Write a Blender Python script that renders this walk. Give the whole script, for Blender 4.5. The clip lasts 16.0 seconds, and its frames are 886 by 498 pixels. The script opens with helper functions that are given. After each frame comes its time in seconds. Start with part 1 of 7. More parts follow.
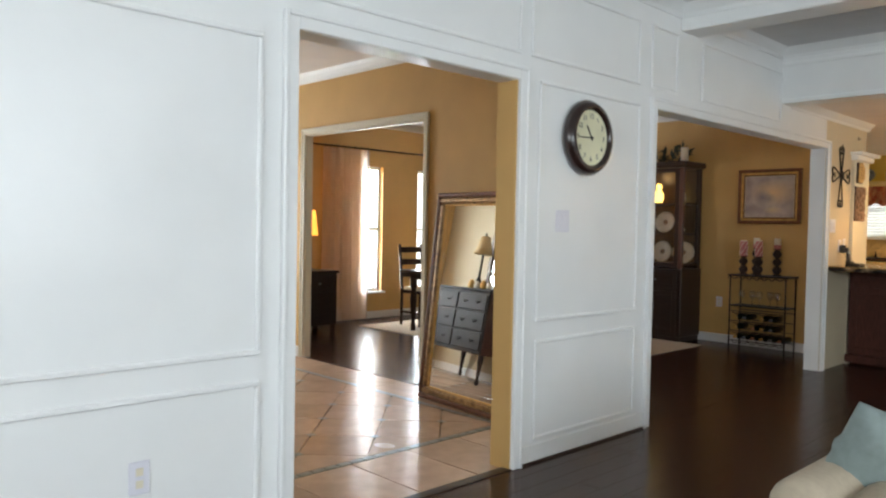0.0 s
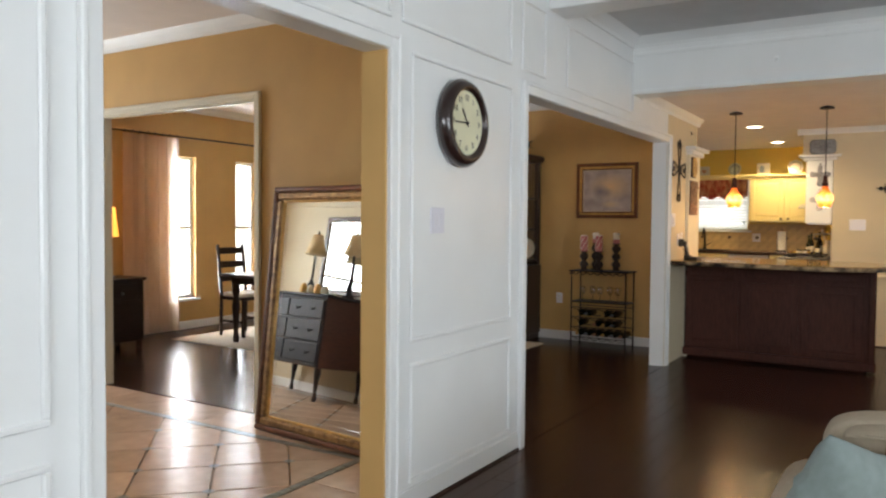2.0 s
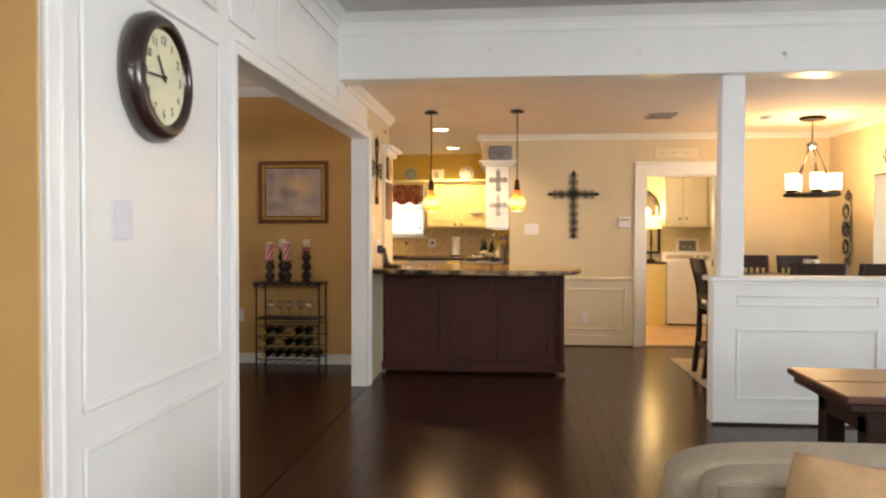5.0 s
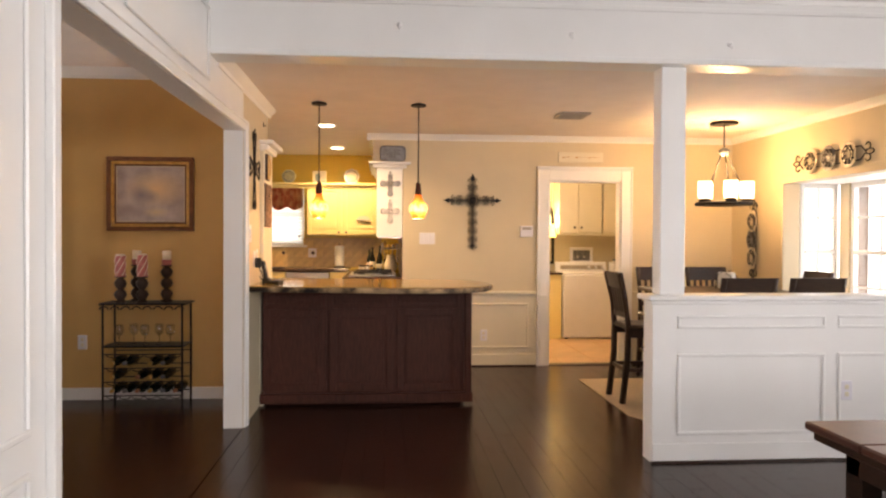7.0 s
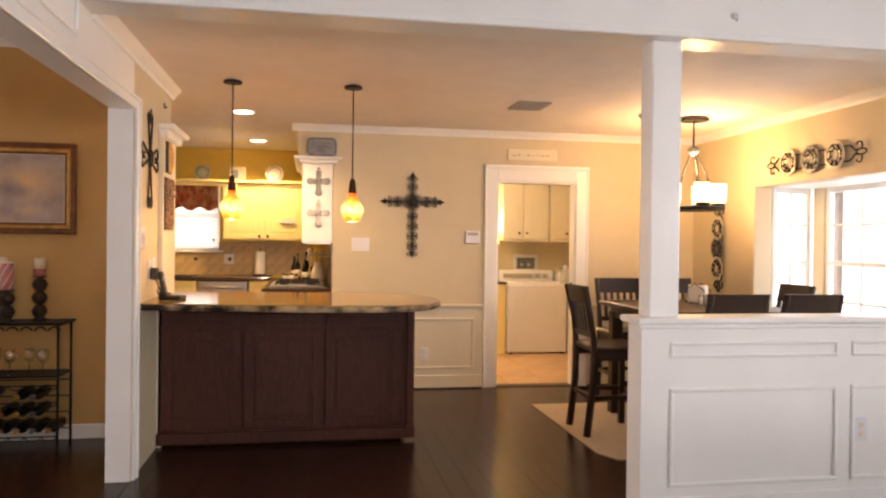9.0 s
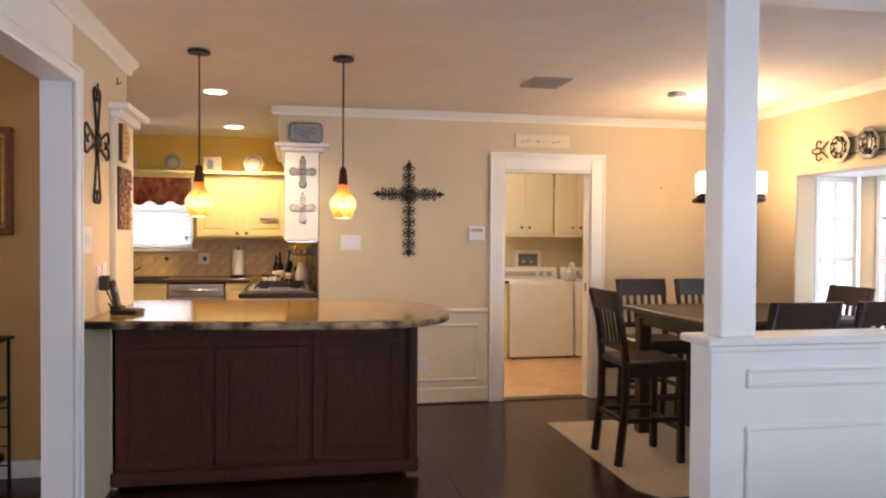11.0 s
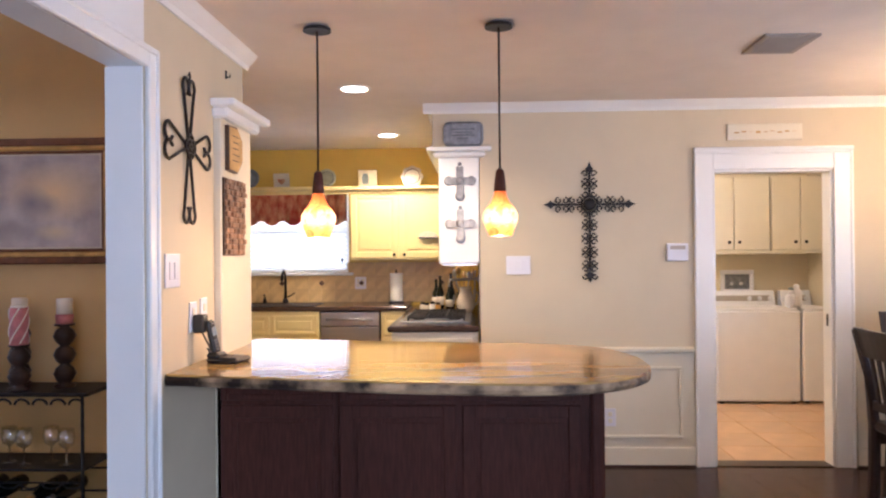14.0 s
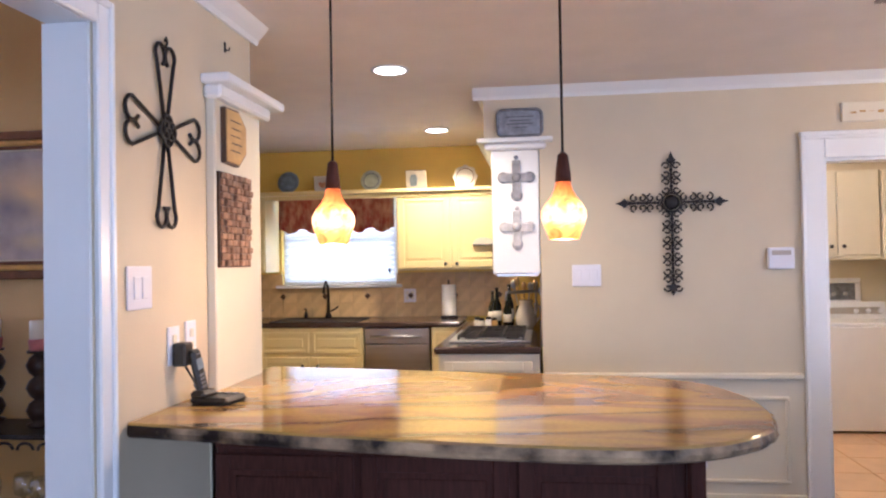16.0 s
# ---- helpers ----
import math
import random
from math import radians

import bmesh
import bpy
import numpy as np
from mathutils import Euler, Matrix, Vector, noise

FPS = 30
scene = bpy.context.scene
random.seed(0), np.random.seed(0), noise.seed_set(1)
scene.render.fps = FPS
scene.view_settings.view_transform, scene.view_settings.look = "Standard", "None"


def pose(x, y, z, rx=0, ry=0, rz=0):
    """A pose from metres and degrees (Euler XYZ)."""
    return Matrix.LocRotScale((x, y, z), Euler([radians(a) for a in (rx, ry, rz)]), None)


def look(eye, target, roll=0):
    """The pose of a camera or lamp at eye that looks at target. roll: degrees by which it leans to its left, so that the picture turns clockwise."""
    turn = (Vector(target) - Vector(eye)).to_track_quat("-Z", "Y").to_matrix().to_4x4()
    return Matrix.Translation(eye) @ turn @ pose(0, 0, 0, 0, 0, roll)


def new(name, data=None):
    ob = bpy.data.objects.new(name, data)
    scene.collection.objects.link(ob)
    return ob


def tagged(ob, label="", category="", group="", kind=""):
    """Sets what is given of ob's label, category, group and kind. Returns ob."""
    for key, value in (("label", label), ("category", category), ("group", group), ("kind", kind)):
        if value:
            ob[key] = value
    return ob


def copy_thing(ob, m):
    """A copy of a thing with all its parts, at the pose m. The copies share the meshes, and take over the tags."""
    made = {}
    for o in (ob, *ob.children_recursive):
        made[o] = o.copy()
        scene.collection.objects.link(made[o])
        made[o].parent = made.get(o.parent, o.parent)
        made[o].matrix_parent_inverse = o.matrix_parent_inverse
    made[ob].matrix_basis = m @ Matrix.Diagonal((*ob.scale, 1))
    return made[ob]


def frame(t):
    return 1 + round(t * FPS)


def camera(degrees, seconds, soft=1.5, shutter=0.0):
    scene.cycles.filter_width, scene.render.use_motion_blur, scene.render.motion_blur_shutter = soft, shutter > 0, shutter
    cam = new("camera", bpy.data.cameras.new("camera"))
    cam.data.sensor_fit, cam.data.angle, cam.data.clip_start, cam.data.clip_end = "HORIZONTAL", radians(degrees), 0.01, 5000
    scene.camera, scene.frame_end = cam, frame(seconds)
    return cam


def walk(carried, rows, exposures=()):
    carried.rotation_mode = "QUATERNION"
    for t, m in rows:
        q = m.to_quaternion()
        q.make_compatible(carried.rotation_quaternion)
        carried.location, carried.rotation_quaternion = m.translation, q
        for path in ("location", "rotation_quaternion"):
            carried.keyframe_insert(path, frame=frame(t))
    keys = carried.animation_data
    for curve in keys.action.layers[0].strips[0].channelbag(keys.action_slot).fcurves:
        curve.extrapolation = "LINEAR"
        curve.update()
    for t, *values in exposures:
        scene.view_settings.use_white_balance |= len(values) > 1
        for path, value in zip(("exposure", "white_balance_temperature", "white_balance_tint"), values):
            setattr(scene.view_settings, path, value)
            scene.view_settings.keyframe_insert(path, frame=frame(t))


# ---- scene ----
cam = camera(60.9, 16.0, soft=2.2, shutter=0.3)

PATH = [
    (0, (-0.098, 0.321, 1.316), (1.287, 1.762, 1.254), 1.1),
    (0.5, (0.03, 0.542, 1.306), (1.484, 1.913, 1.242), 1.0),
    (1, (0.155, 0.716, 1.338), (1.681, 2.007, 1.264), 0.7),
    (1.5, (0.258, 0.857, 1.358), (1.862, 2.05, 1.279), 0.5),
    (2, (0.295, 1.011, 1.349), (1.993, 2.065, 1.277), 0.5),
    (2.5, (0.364, 1.162, 1.341), (2.145, 2.071, 1.276), 0.0),
    (3, (0.458, 1.303, 1.347), (2.309, 2.058, 1.28), -0.2),
    (3.5, (0.612, 1.413, 1.348), (2.515, 2.025, 1.282), -0.7),
    (4, (0.75, 1.511, 1.36), (2.693, 1.978, 1.29), -0.4),
    (4.5, (0.914, 1.625, 1.331), (2.887, 1.947, 1.278), -0.1),
    (5, (1.094, 1.721, 1.32), (3.085, 1.91, 1.275), 0.1),
    (7.5, (2.242, 1.982, 1.36), (4.232, 1.783, 1.339), 0.3),
    (8, (2.492, 1.952, 1.365), (4.478, 1.716, 1.349), 0.4),
    (8.5, (2.712, 1.918, 1.37), (4.693, 1.642, 1.356), 0.6),
    (9, (2.915, 1.97, 1.374), (4.885, 1.627, 1.359), 0.7),
    (9.2, (2.996, 2.036, 1.404), (4.958, 1.646, 1.376), 0.6),
    (11.3, (3.818, 1.96, 1.417), (5.781, 1.582, 1.379), 0.2),
    (11.5, (3.888, 1.958, 1.414), (5.856, 1.603, 1.38), 0.2),
    (12, (4.085, 1.968, 1.41), (6.064, 1.678, 1.387), 0.1),
    (12.5, (4.279, 1.949, 1.427), (6.268, 1.746, 1.408), 0.0),
    (13, (4.48, 1.896, 1.429), (6.477, 1.794, 1.423), -0.2),
    (13.5, (4.66, 1.821, 1.435), (6.66, 1.832, 1.438), -0.4),
    (14, (4.824, 1.803, 1.446), (6.822, 1.893, 1.455), -0.5),
    (14.5, (5.034, 1.845, 1.436), (7.029, 1.973, 1.46), -0.7),
    (15, (5.166, 1.848, 1.432), (7.159, 2.009, 1.461), -0.4),
    (15.5, (5.309, 1.799, 1.427), (7.297, 2.012, 1.465), -0.6),
    (16, (5.546, 1.776, 1.447), (7.529, 2.036, 1.481), -1.0),
]
walk(cam, [(t, look(eye, target, roll)) for t, eye, target, roll in PATH], [(0, -0.17, 6500, 9), (2.2, -0.08, 6600, 11), (4.5, 0.26, 7050, 14), (8.5, 0.3, 7850, 27), (11.5, 0.06, 5950, 22), (12.4, 0.17, 5900, 24), (13.5, 0.47, 5450, 24), (16, 0.34, 4950, 24)])
# ---- world and light ----
def make_world():
    w = bpy.data.worlds.new("sky")
    w.use_nodes = True
    nt = w.node_tree
    sky = nt.nodes.new("ShaderNodeTexSky")
    sky.sky_type = "NISHITA"
    sky.sun_disc = False
    sky.sun_elevation = radians(58)
    sky.sun_rotation = radians(160)
    bg = nt.nodes["Background"]
    bg.inputs["Strength"].default_value = 0.12
    nt.links.new(sky.outputs[0], bg.inputs[0])
    scene.world = w


def lamp(name, kind, energy, color, m, **opts):
    d = bpy.data.lights.new(name, kind)
    d.energy, d.color = energy, color
    if kind == "AREA":
        d.shape, d.size, d.size_y = "RECTANGLE", opts["sx"], opts["sy"]
        d.spread = radians(opts.get("spread", 180))
    if kind == "POINT":
        d.shadow_soft_size = opts.get("soft", 0.04)
    if kind == "SPOT":
        d.spot_size, d.spot_blend, d.shadow_soft_size = radians(opts.get("cone", 120)), 0.6, 0.05
    ob = new(name, d)
    ob.matrix_world = m
    return ob


DAY = (0.86, 0.94, 1.0)
WARM = (1.0, 0.62, 0.28)
make_world()
sun = bpy.data.lights.new("sun", "SUN")
sun.energy, sun.angle, sun.color = 2.5, radians(0.5), (1.0, 0.95, 0.88)
new("sun", sun).matrix_world = look((0, 0, 0), (-0.2, 0.55, -1.0))
# daylight in the openings: (centre, inward direction, width, height, power)
for nm, c, d, sx, sy, p in (
    ("daylight_patio", (1.2, -3.72, 1.78), (0, 1, 0), 3.4, 1.3, 200),
    ("daylight_west", (-3.12, 0.6, 1.82), (1, 0, 0), 2.6, 1.0, 135),
    ("daylight_bay", (7.7, -2.52, 1.25), (0, 1, 0), 1.95, 1.2, 20),
    ("daylight_bay_side", (9.12, -2.12, 1.25), (-1, 0.12, 0), 0.4, 1.2, 4),
    ("daylight_kitchen", (12.22, 3.55, 1.66), (-1, 0, 0), 1.05, 0.8, 14),
    ("daylight_dining", (6.48, 8.86, 1.25), (0, -1, 0), 0.36, 1.75, 100),
    ("daylight_dining_b", (7.50, 8.86, 1.25), (0, -1, 0), 0.36, 1.75, 100),
    ("daylight_entry", (1.30, 5.90, 1.4), (1, 0, 0), 0.2, 0.5, 0.9),
    ("daylight_entry_door", (2.75, 8.56, 1.4), (0, -1, 0), 1.2, 1.7, 95),
):
    lamp(nm, "AREA", p, DAY, look(c, Vector(c) + Vector(d)), sx=sx, sy=sy)

# ---- materials ----
MATS = {}


def mat(name, color, rough=0.5, metal=0.0, var=0.08, scale=8.0, bump=0.0, bscale=60.0, stretch=(1, 1, 1), dark=None, spec=0.5, coat=0.0, per_object=0.0, trans=0.0, emit=None, power=0.0, big=1.2, hard=0.2):
    """A painted, wooden, metal or cloth surface: fine grain, broad uneven patches, fine relief."""
    m = bpy.data.materials.new(name)
    m.use_nodes = True
    nt = m.node_tree
    n, l = nt.nodes, nt.links
    b = n["Principled BSDF"]
    b.inputs["Roughness"].default_value = rough
    b.inputs["Metallic"].default_value = metal
    b.inputs["Specular IOR Level"].default_value = spec
    b.inputs["Coat Weight"].default_value = coat
    b.inputs["Coat Roughness"].default_value = 0.12
    b.inputs["Transmission Weight"].default_value = trans
    if emit:
        b.inputs["Emission Color"].default_value = (*emit, 1)
        b.inputs["Emission Strength"].default_value = power
    tc = n.new("ShaderNodeTexCoord")
    mp = n.new("ShaderNodeMapping")
    mp.inputs["Scale"].default_value = stretch
    l.new(tc.outputs["Object"], mp.inputs[0])
    fine = n.new("ShaderNodeTexNoise")
    fine.inputs["Scale"].default_value = scale
    fine.inputs["Detail"].default_value = 5
    l.new(mp.outputs[0], fine.inputs["Vector"])
    broad = n.new("ShaderNodeTexNoise")
    broad.inputs["Scale"].default_value = big
    broad.inputs["Detail"].default_value = 2
    l.new(tc.outputs["Object"], broad.inputs["Vector"])
    lo = dark or tuple(c * (1 - var * 2) for c in color)
    hi = tuple(min(1, c * (1 + var)) for c in color)
    mix = n.new("ShaderNodeMix")
    mix.data_type = "RGBA"
    mix.inputs[6].default_value, mix.inputs[7].default_value = (*lo, 1), (*hi, 1)
    half = n.new("ShaderNodeMath")
    half.operation = "MULTIPLY_ADD"
    half.inputs[1].default_value = 0.6
    l.new(fine.outputs[0], half.inputs[0])
    sc = n.new("ShaderNodeMath")
    sc.operation = "MULTIPLY"
    sc.inputs[1].default_value = 0.4
    l.new(broad.outputs[0], sc.inputs[0])
    l.new(sc.outputs[0], half.inputs[2])
    ramp = n.new("ShaderNodeMapRange")
    ramp.inputs[1].default_value, ramp.inputs[2].default_value = 0.5 - hard, 0.5 + hard
    l.new(half.outputs[0], ramp.inputs[0])
    l.new(ramp.outputs[0], mix.inputs[0])
    out = mix.outputs[2]
    if per_object:
        info = n.new("ShaderNodeObjectInfo")
        pr = n.new("ShaderNodeMapRange")
        pr.inputs[3].default_value, pr.inputs[4].default_value = 1 - per_object, 1 + per_object
        l.new(info.outputs["Random"], pr.inputs[0])
        hs = n.new("ShaderNodeHueSaturation")
        l.new(pr.outputs[0], hs.inputs["Value"])
        l.new(out, hs.inputs["Color"])
        out = hs.outputs[0]
    l.new(out, b.inputs["Base Color"])
    rr = n.new("ShaderNodeMapRange")
    rr.inputs[3].default_value, rr.inputs[4].default_value = max(0.02, rough * 0.85), min(1, rough * 1.2)
    l.new(broad.outputs[0], rr.inputs[0])
    if rough > 0.05:
        l.new(rr.outputs[0], b.inputs["Roughness"])
    if bump:
        bn = n.new("ShaderNodeTexNoise")
        bn.inputs["Scale"].default_value = bscale
        l.new(mp.outputs[0], bn.inputs["Vector"])
        bp = n.new("ShaderNodeBump")
        bp.inputs["Strength"].default_value = bump
        bp.inputs["Distance"].default_value = 0.004
        l.new(bn.outputs[0], bp.inputs["Height"])
        l.new(bp.outputs[0], b.inputs["Normal"])
    MATS[name] = m
    return m


WHITE = mat("white_trim_paint", (0.80, 0.81, 0.80), 0.32, var=0.025, scale=3, bump=0.05, bscale=25)
# living room ceiling: its dimmer, cooler light is put into a greyer colour
LIVCEIL = mat("shaded_living_ceiling_paint", (0.68, 0.68, 0.68), 0.85, var=0.04, scale=5, bump=0.3, bscale=140)
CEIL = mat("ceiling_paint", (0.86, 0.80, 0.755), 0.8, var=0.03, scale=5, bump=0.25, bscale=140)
BEIGE = mat("beige_wall_paint", (0.60, 0.52, 0.365), 0.6, var=0.03, scale=4, bump=0.12, bscale=120)
WAINS = mat("cream_wainscot_paint", (0.68, 0.63, 0.49), 0.4, var=0.03, scale=4, bump=0.05)
GOLD = mat("golden_wall_paint", (0.60, 0.375, 0.135), 0.6, var=0.05, scale=4, bump=0.12, bscale=120)
YELLOW = mat("yellow_wall_paint", (0.76, 0.54, 0.10), 0.6, var=0.04, scale=4, bump=0.12, bscale=120)
CREAMCAB = mat("cream_cabinet_paint", (0.82, 0.68, 0.30), 0.38, var=0.03, scale=5, bump=0.04)
ESPRESSO = mat("espresso_wood", (0.032, 0.016, 0.011), 0.34, var=0.3, scale=14, stretch=(1, 1, 6), bump=0.1, bscale=40, spec=0.35)
CHERRY = mat("dark_cherry_cabinet", (0.080, 0.026, 0.017), 0.5, var=0.25, scale=16, stretch=(6, 6, 0.7), bump=0.08, bscale=40, spec=0.22)
PLANK = mat("dark_floor_plank", (0.040, 0.0155, 0.010), 0.23, var=0.14, scale=10, stretch=(0.8, 9, 1), bump=0.03, bscale=14, per_object=0.12, spec=0.22)
GAP = mat("floor_gap", (0.02, 0.009, 0.006), 0.6)
TILE = mat("terracotta_beige_tile", (0.56, 0.385, 0.275), 0.25, var=0.1, scale=9, bump=0.08, bscale=12, per_object=0.1)
STRIPM = mat("grey_green_tile_strip", (0.19, 0.18, 0.14), 0.3, var=0.3, scale=30, bump=0.1)
GROUT = mat("grout", (0.36, 0.27, 0.19), 0.8, var=0.1)
LTILE = mat("laundry_floor_tile", (0.62, 0.40, 0.22), 0.35, var=0.1, scale=6, per_object=0.06)
RUG = mat("beige_rug", (0.50, 0.41, 0.30), 0.95, var=0.12, scale=60, bump=0.6, bscale=260)
MIRROR = mat("mirror_glass", (0.92, 0.93, 0.92), 0.015, metal=1.0, var=0.0)
MFRAME = mat("antique_gold_frame", (0.40, 0.235, 0.09), 0.36, metal=0.5, var=0.3, scale=25, bump=0.2, dark=(0.08, 0.04, 0.02))
MFRAMED = mat("dark_frame_moulding", (0.07, 0.035, 0.018), 0.35, var=0.25, scale=25, bump=0.1)
BRIGHTGOLD = mat("gilt_moulding", (0.72, 0.43, 0.13), 0.34, metal=0.4, var=0.2, scale=20)
BROWNFRAME = mat("brown_frame_moulding", (0.19, 0.068, 0.028), 0.35, var=0.25, scale=25, bump=0.1)
CLOCKRIM = mat("dark_clock_rim", (0.030, 0.014, 0.011), 0.25, var=0.3, scale=20, coat=0.4)
DIAL = mat("aged_clock_dial", (0.74, 0.72, 0.50), 0.5, var=0.08, scale=6)
BLACK = mat("black_ink", (0.02, 0.018, 0.015), 0.5, var=0.1)
PLASTIC = mat("white_plastic", (0.70, 0.70, 0.755), 0.35, var=0.01)
IRON = mat("wrought_iron", (0.022, 0.019, 0.018), 0.5, metal=0.5, var=0.3, scale=40, bump=0.3, bscale=90)
PEWTER = mat("pewter", (0.22, 0.23, 0.25), 0.45, metal=0.6, var=0.25, scale=30, bump=0.3)
STEEL = mat("brushed_steel", (0.50, 0.50, 0.50), 0.3, metal=1.0, var=0.08, scale=30, stretch=(1, 0.05, 1))
DARKCTR = mat("dark_kitchen_counter", (0.055, 0.032, 0.024), 0.16, var=0.5, scale=70, dark=(0.02, 0.014, 0.012))
SOFA = mat("cream_sofa_cloth", (0.46, 0.385, 0.285), 0.9, var=0.06, scale=40, bump=0.35, bscale=300)
TEAL = mat("pale_blue_cushion", (0.21, 0.255, 0.245), 0.85, var=0.08, scale=30, bump=0.4, bscale=250)
TAN = mat("tan_cushion", (0.42, 0.25, 0.12), 0.85, var=0.1, scale=30, bump=0.4, bscale=250)
CURTAIN = mat("sheer_peach_curtain", (0.90, 0.77, 0.68), 0.85, var=0.05, scale=25, stretch=(4, 4, 0.4), trans=0.0)
VALANCE = mat("rust_print_valance", (0.27, 0.05, 0.035), 0.85, var=0.4, scale=17, dark=(0.60, 0.36, 0.20), stretch=(1, 1, 0.6), bump=0.2, hard=0.1)
BLIND = mat("white_blind_slat", (0.84, 0.84, 0.82), 0.5, var=0.02)
BSPLASH = mat("travertine_tile", (0.60, 0.415, 0.18), 0.4, var=0.15, scale=12, per_object=0.06, bump=0.1)
BGROUT = mat("backsplash_grout", (0.50, 0.35, 0.16), 0.7, var=0.1)
INSET = mat("dark_tile_inset", (0.06, 0.03, 0.02), 0.3)
APPLIANCE = mat("white_enamel", (0.76, 0.77, 0.80), 0.3, var=0.02)


def amber_glass():
    """Lit art glass: pale gold with deep orange mottling, darker to the neck and the rim."""
    m = bpy.data.materials.new("amber_art_glass")
    m.use_nodes = True
    nt = m.node_tree
    n, l = nt.nodes, nt.links
    b = n["Principled BSDF"]
    b.inputs["Roughness"].default_value = 0.12
    tc, nz, r = n.new("ShaderNodeTexCoord"), n.new("ShaderNodeTexNoise"), n.new("ShaderNodeValToRGB")
    nz.inputs["Scale"].default_value, nz.inputs["Detail"].default_value, nz.inputs["Distortion"].default_value = 22, 4, 1.0
    l.new(tc.outputs["Object"], nz.inputs["Vector"])
    sp = n.new("ShaderNodeSeparateXYZ")
    l.new(tc.outputs["Generated"], sp.inputs[0])
    cv = n.new("ShaderNodeValToRGB")
    e = cv.color_ramp.elements
    e[0].position, e[0].color = 0.0, (0.22, 0.22, 0.22, 1)
    e[1].position, e[1].color = 1.0, (0.0, 0.0, 0.0, 1)
    for p, v in ((0.16, 0.34), (0.32, 0.54), (0.52, 0.50), (0.72, 0.20)):
        k = e.new(p)
        k.color = (v, v, v, 1)
    l.new(sp.outputs[2], cv.inputs[0])
    ad = n.new("ShaderNodeMath")
    ad.operation = "ADD"
    sc = n.new("ShaderNodeMath")
    sc.operation = "MULTIPLY"
    sc.inputs[1].default_value = 0.62
    l.new(nz.outputs[0], sc.inputs[0])
    l.new(sc.outputs[0], ad.inputs[0])
    l.new(cv.outputs[0], ad.inputs[1])
    e = r.color_ramp.elements
    e[0].position, e[0].color = 0.25, (0.16, 0.025, 0.006, 1)
    e[1].position, e[1].color = 0.92, (1.0, 0.78, 0.36, 1)
    for p, c in ((0.5, (0.75, 0.16, 0.02, 1)), (0.72, (1.0, 0.42, 0.07, 1))):
        k = e.new(p)
        k.color = c
    l.new(ad.outputs[0], r.inputs[0])
    l.new(r.outputs[0], b.inputs["Base Color"])
    l.new(r.outputs[0], b.inputs["Emission Color"])
    b.inputs["Emission Strength"].default_value = 1.8
    return m


AMBER = amber_glass()
FROST = mat("frosted_candle_glass", (0.95, 0.85, 0.7), 0.4, var=0.03, emit=(1.0, 0.74, 0.42), power=4.5)
CAN = mat("recessed_lamp_lens", (1, 0.95, 0.85), 0.4, var=0.0, emit=(1.0, 0.86, 0.6), power=9)
ORANGESHADE = mat("orange_lamp_shade", (0.9, 0.45, 0.1), 0.7, var=0.05, emit=(1.0, 0.42, 0.06), power=2.2)
SHADE = mat("parchment_lamp_shade", (0.75, 0.58, 0.33), 0.8, var=0.06)
YSHADE = mat("glowing_yellow_shade", (0.9, 0.7, 0.25), 0.7, var=0.05, emit=(1.0, 0.68, 0.16), power=4)
CANDLE = mat("ivory_candle", (0.80, 0.74, 0.62), 0.5, var=0.04)
PINK = mat("pink_red_candle", (0.58, 0.19, 0.19), 0.5, var=0.2, scale=30)
CERAMIC = mat("cream_ceramic", (0.70, 0.64, 0.50), 0.25, var=0.1, scale=15)
BLUEPLATE = mat("blue_grey_plate", (0.24, 0.30, 0.34), 0.3, var=0.25, scale=25)
WICKER = mat("brown_wicker", (0.27, 0.155, 0.095), 0.7, var=0.35, scale=40, bump=0.4, per_object=0.3)
BARK = mat("golden_wood_plaque", (0.55, 0.34, 0.11), 0.6, var=0.2, scale=14)
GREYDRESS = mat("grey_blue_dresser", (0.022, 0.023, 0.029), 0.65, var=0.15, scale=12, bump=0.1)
DRESSWOOD = mat("dark_red_brown_wood", (0.075, 0.027, 0.019), 0.4, var=0.2, scale=14, stretch=(1, 1, 5))
REDWOOD = mat("red_brown_wood", (0.10, 0.04, 0.028), 0.35, var=0.2, scale=14, stretch=(1, 1, 5))
GREEN = mat("dark_foliage", (0.035, 0.05, 0.025), 0.7, var=0.4, scale=30)
BOTTLE = mat("dark_bottle_glass", (0.012, 0.016, 0.012), 0.08, var=0.2)
PAPER = mat("paper_towel", (0.82, 0.80, 0.74), 0.9, var=0.02, bump=0.2)
GRASS = mat("lawn", (0.09, 0.13, 0.04), 0.95, var=0.3, scale=4)
VENTM = mat("tan_grey_vent_paint", (0.40, 0.36, 0.32), 0.5, var=0.05)
BRICKM = mat("pale_brick", (0.45, 0.34, 0.27), 0.8, var=0.2, scale=9)


def glass(name, color=(1, 1, 1), rough=0.0, weight=0.12):
    """A clear pane: mostly see-through, with a faint gloss."""
    m = bpy.data.materials.new(name)
    m.use_nodes = True
    nt = m.node_tree
    nt.nodes.remove(nt.nodes["Principled BSDF"])
    tr, gl, mx = nt.nodes.new("ShaderNodeBsdfTransparent"), nt.nodes.new("ShaderNodeBsdfGlossy"), nt.nodes.new("ShaderNodeMixShader")
    tr.inputs[0].default_value = (*color, 1)
    gl.inputs["Roughness"].default_value = rough
    mx.inputs[0].default_value = weight
    nt.links.new(tr.outputs[0], mx.inputs[1])
    nt.links.new(gl.outputs[0], mx.inputs[2])
    nt.links.new(mx.outputs[0], nt.nodes["Material Output"].inputs[0])
    return m




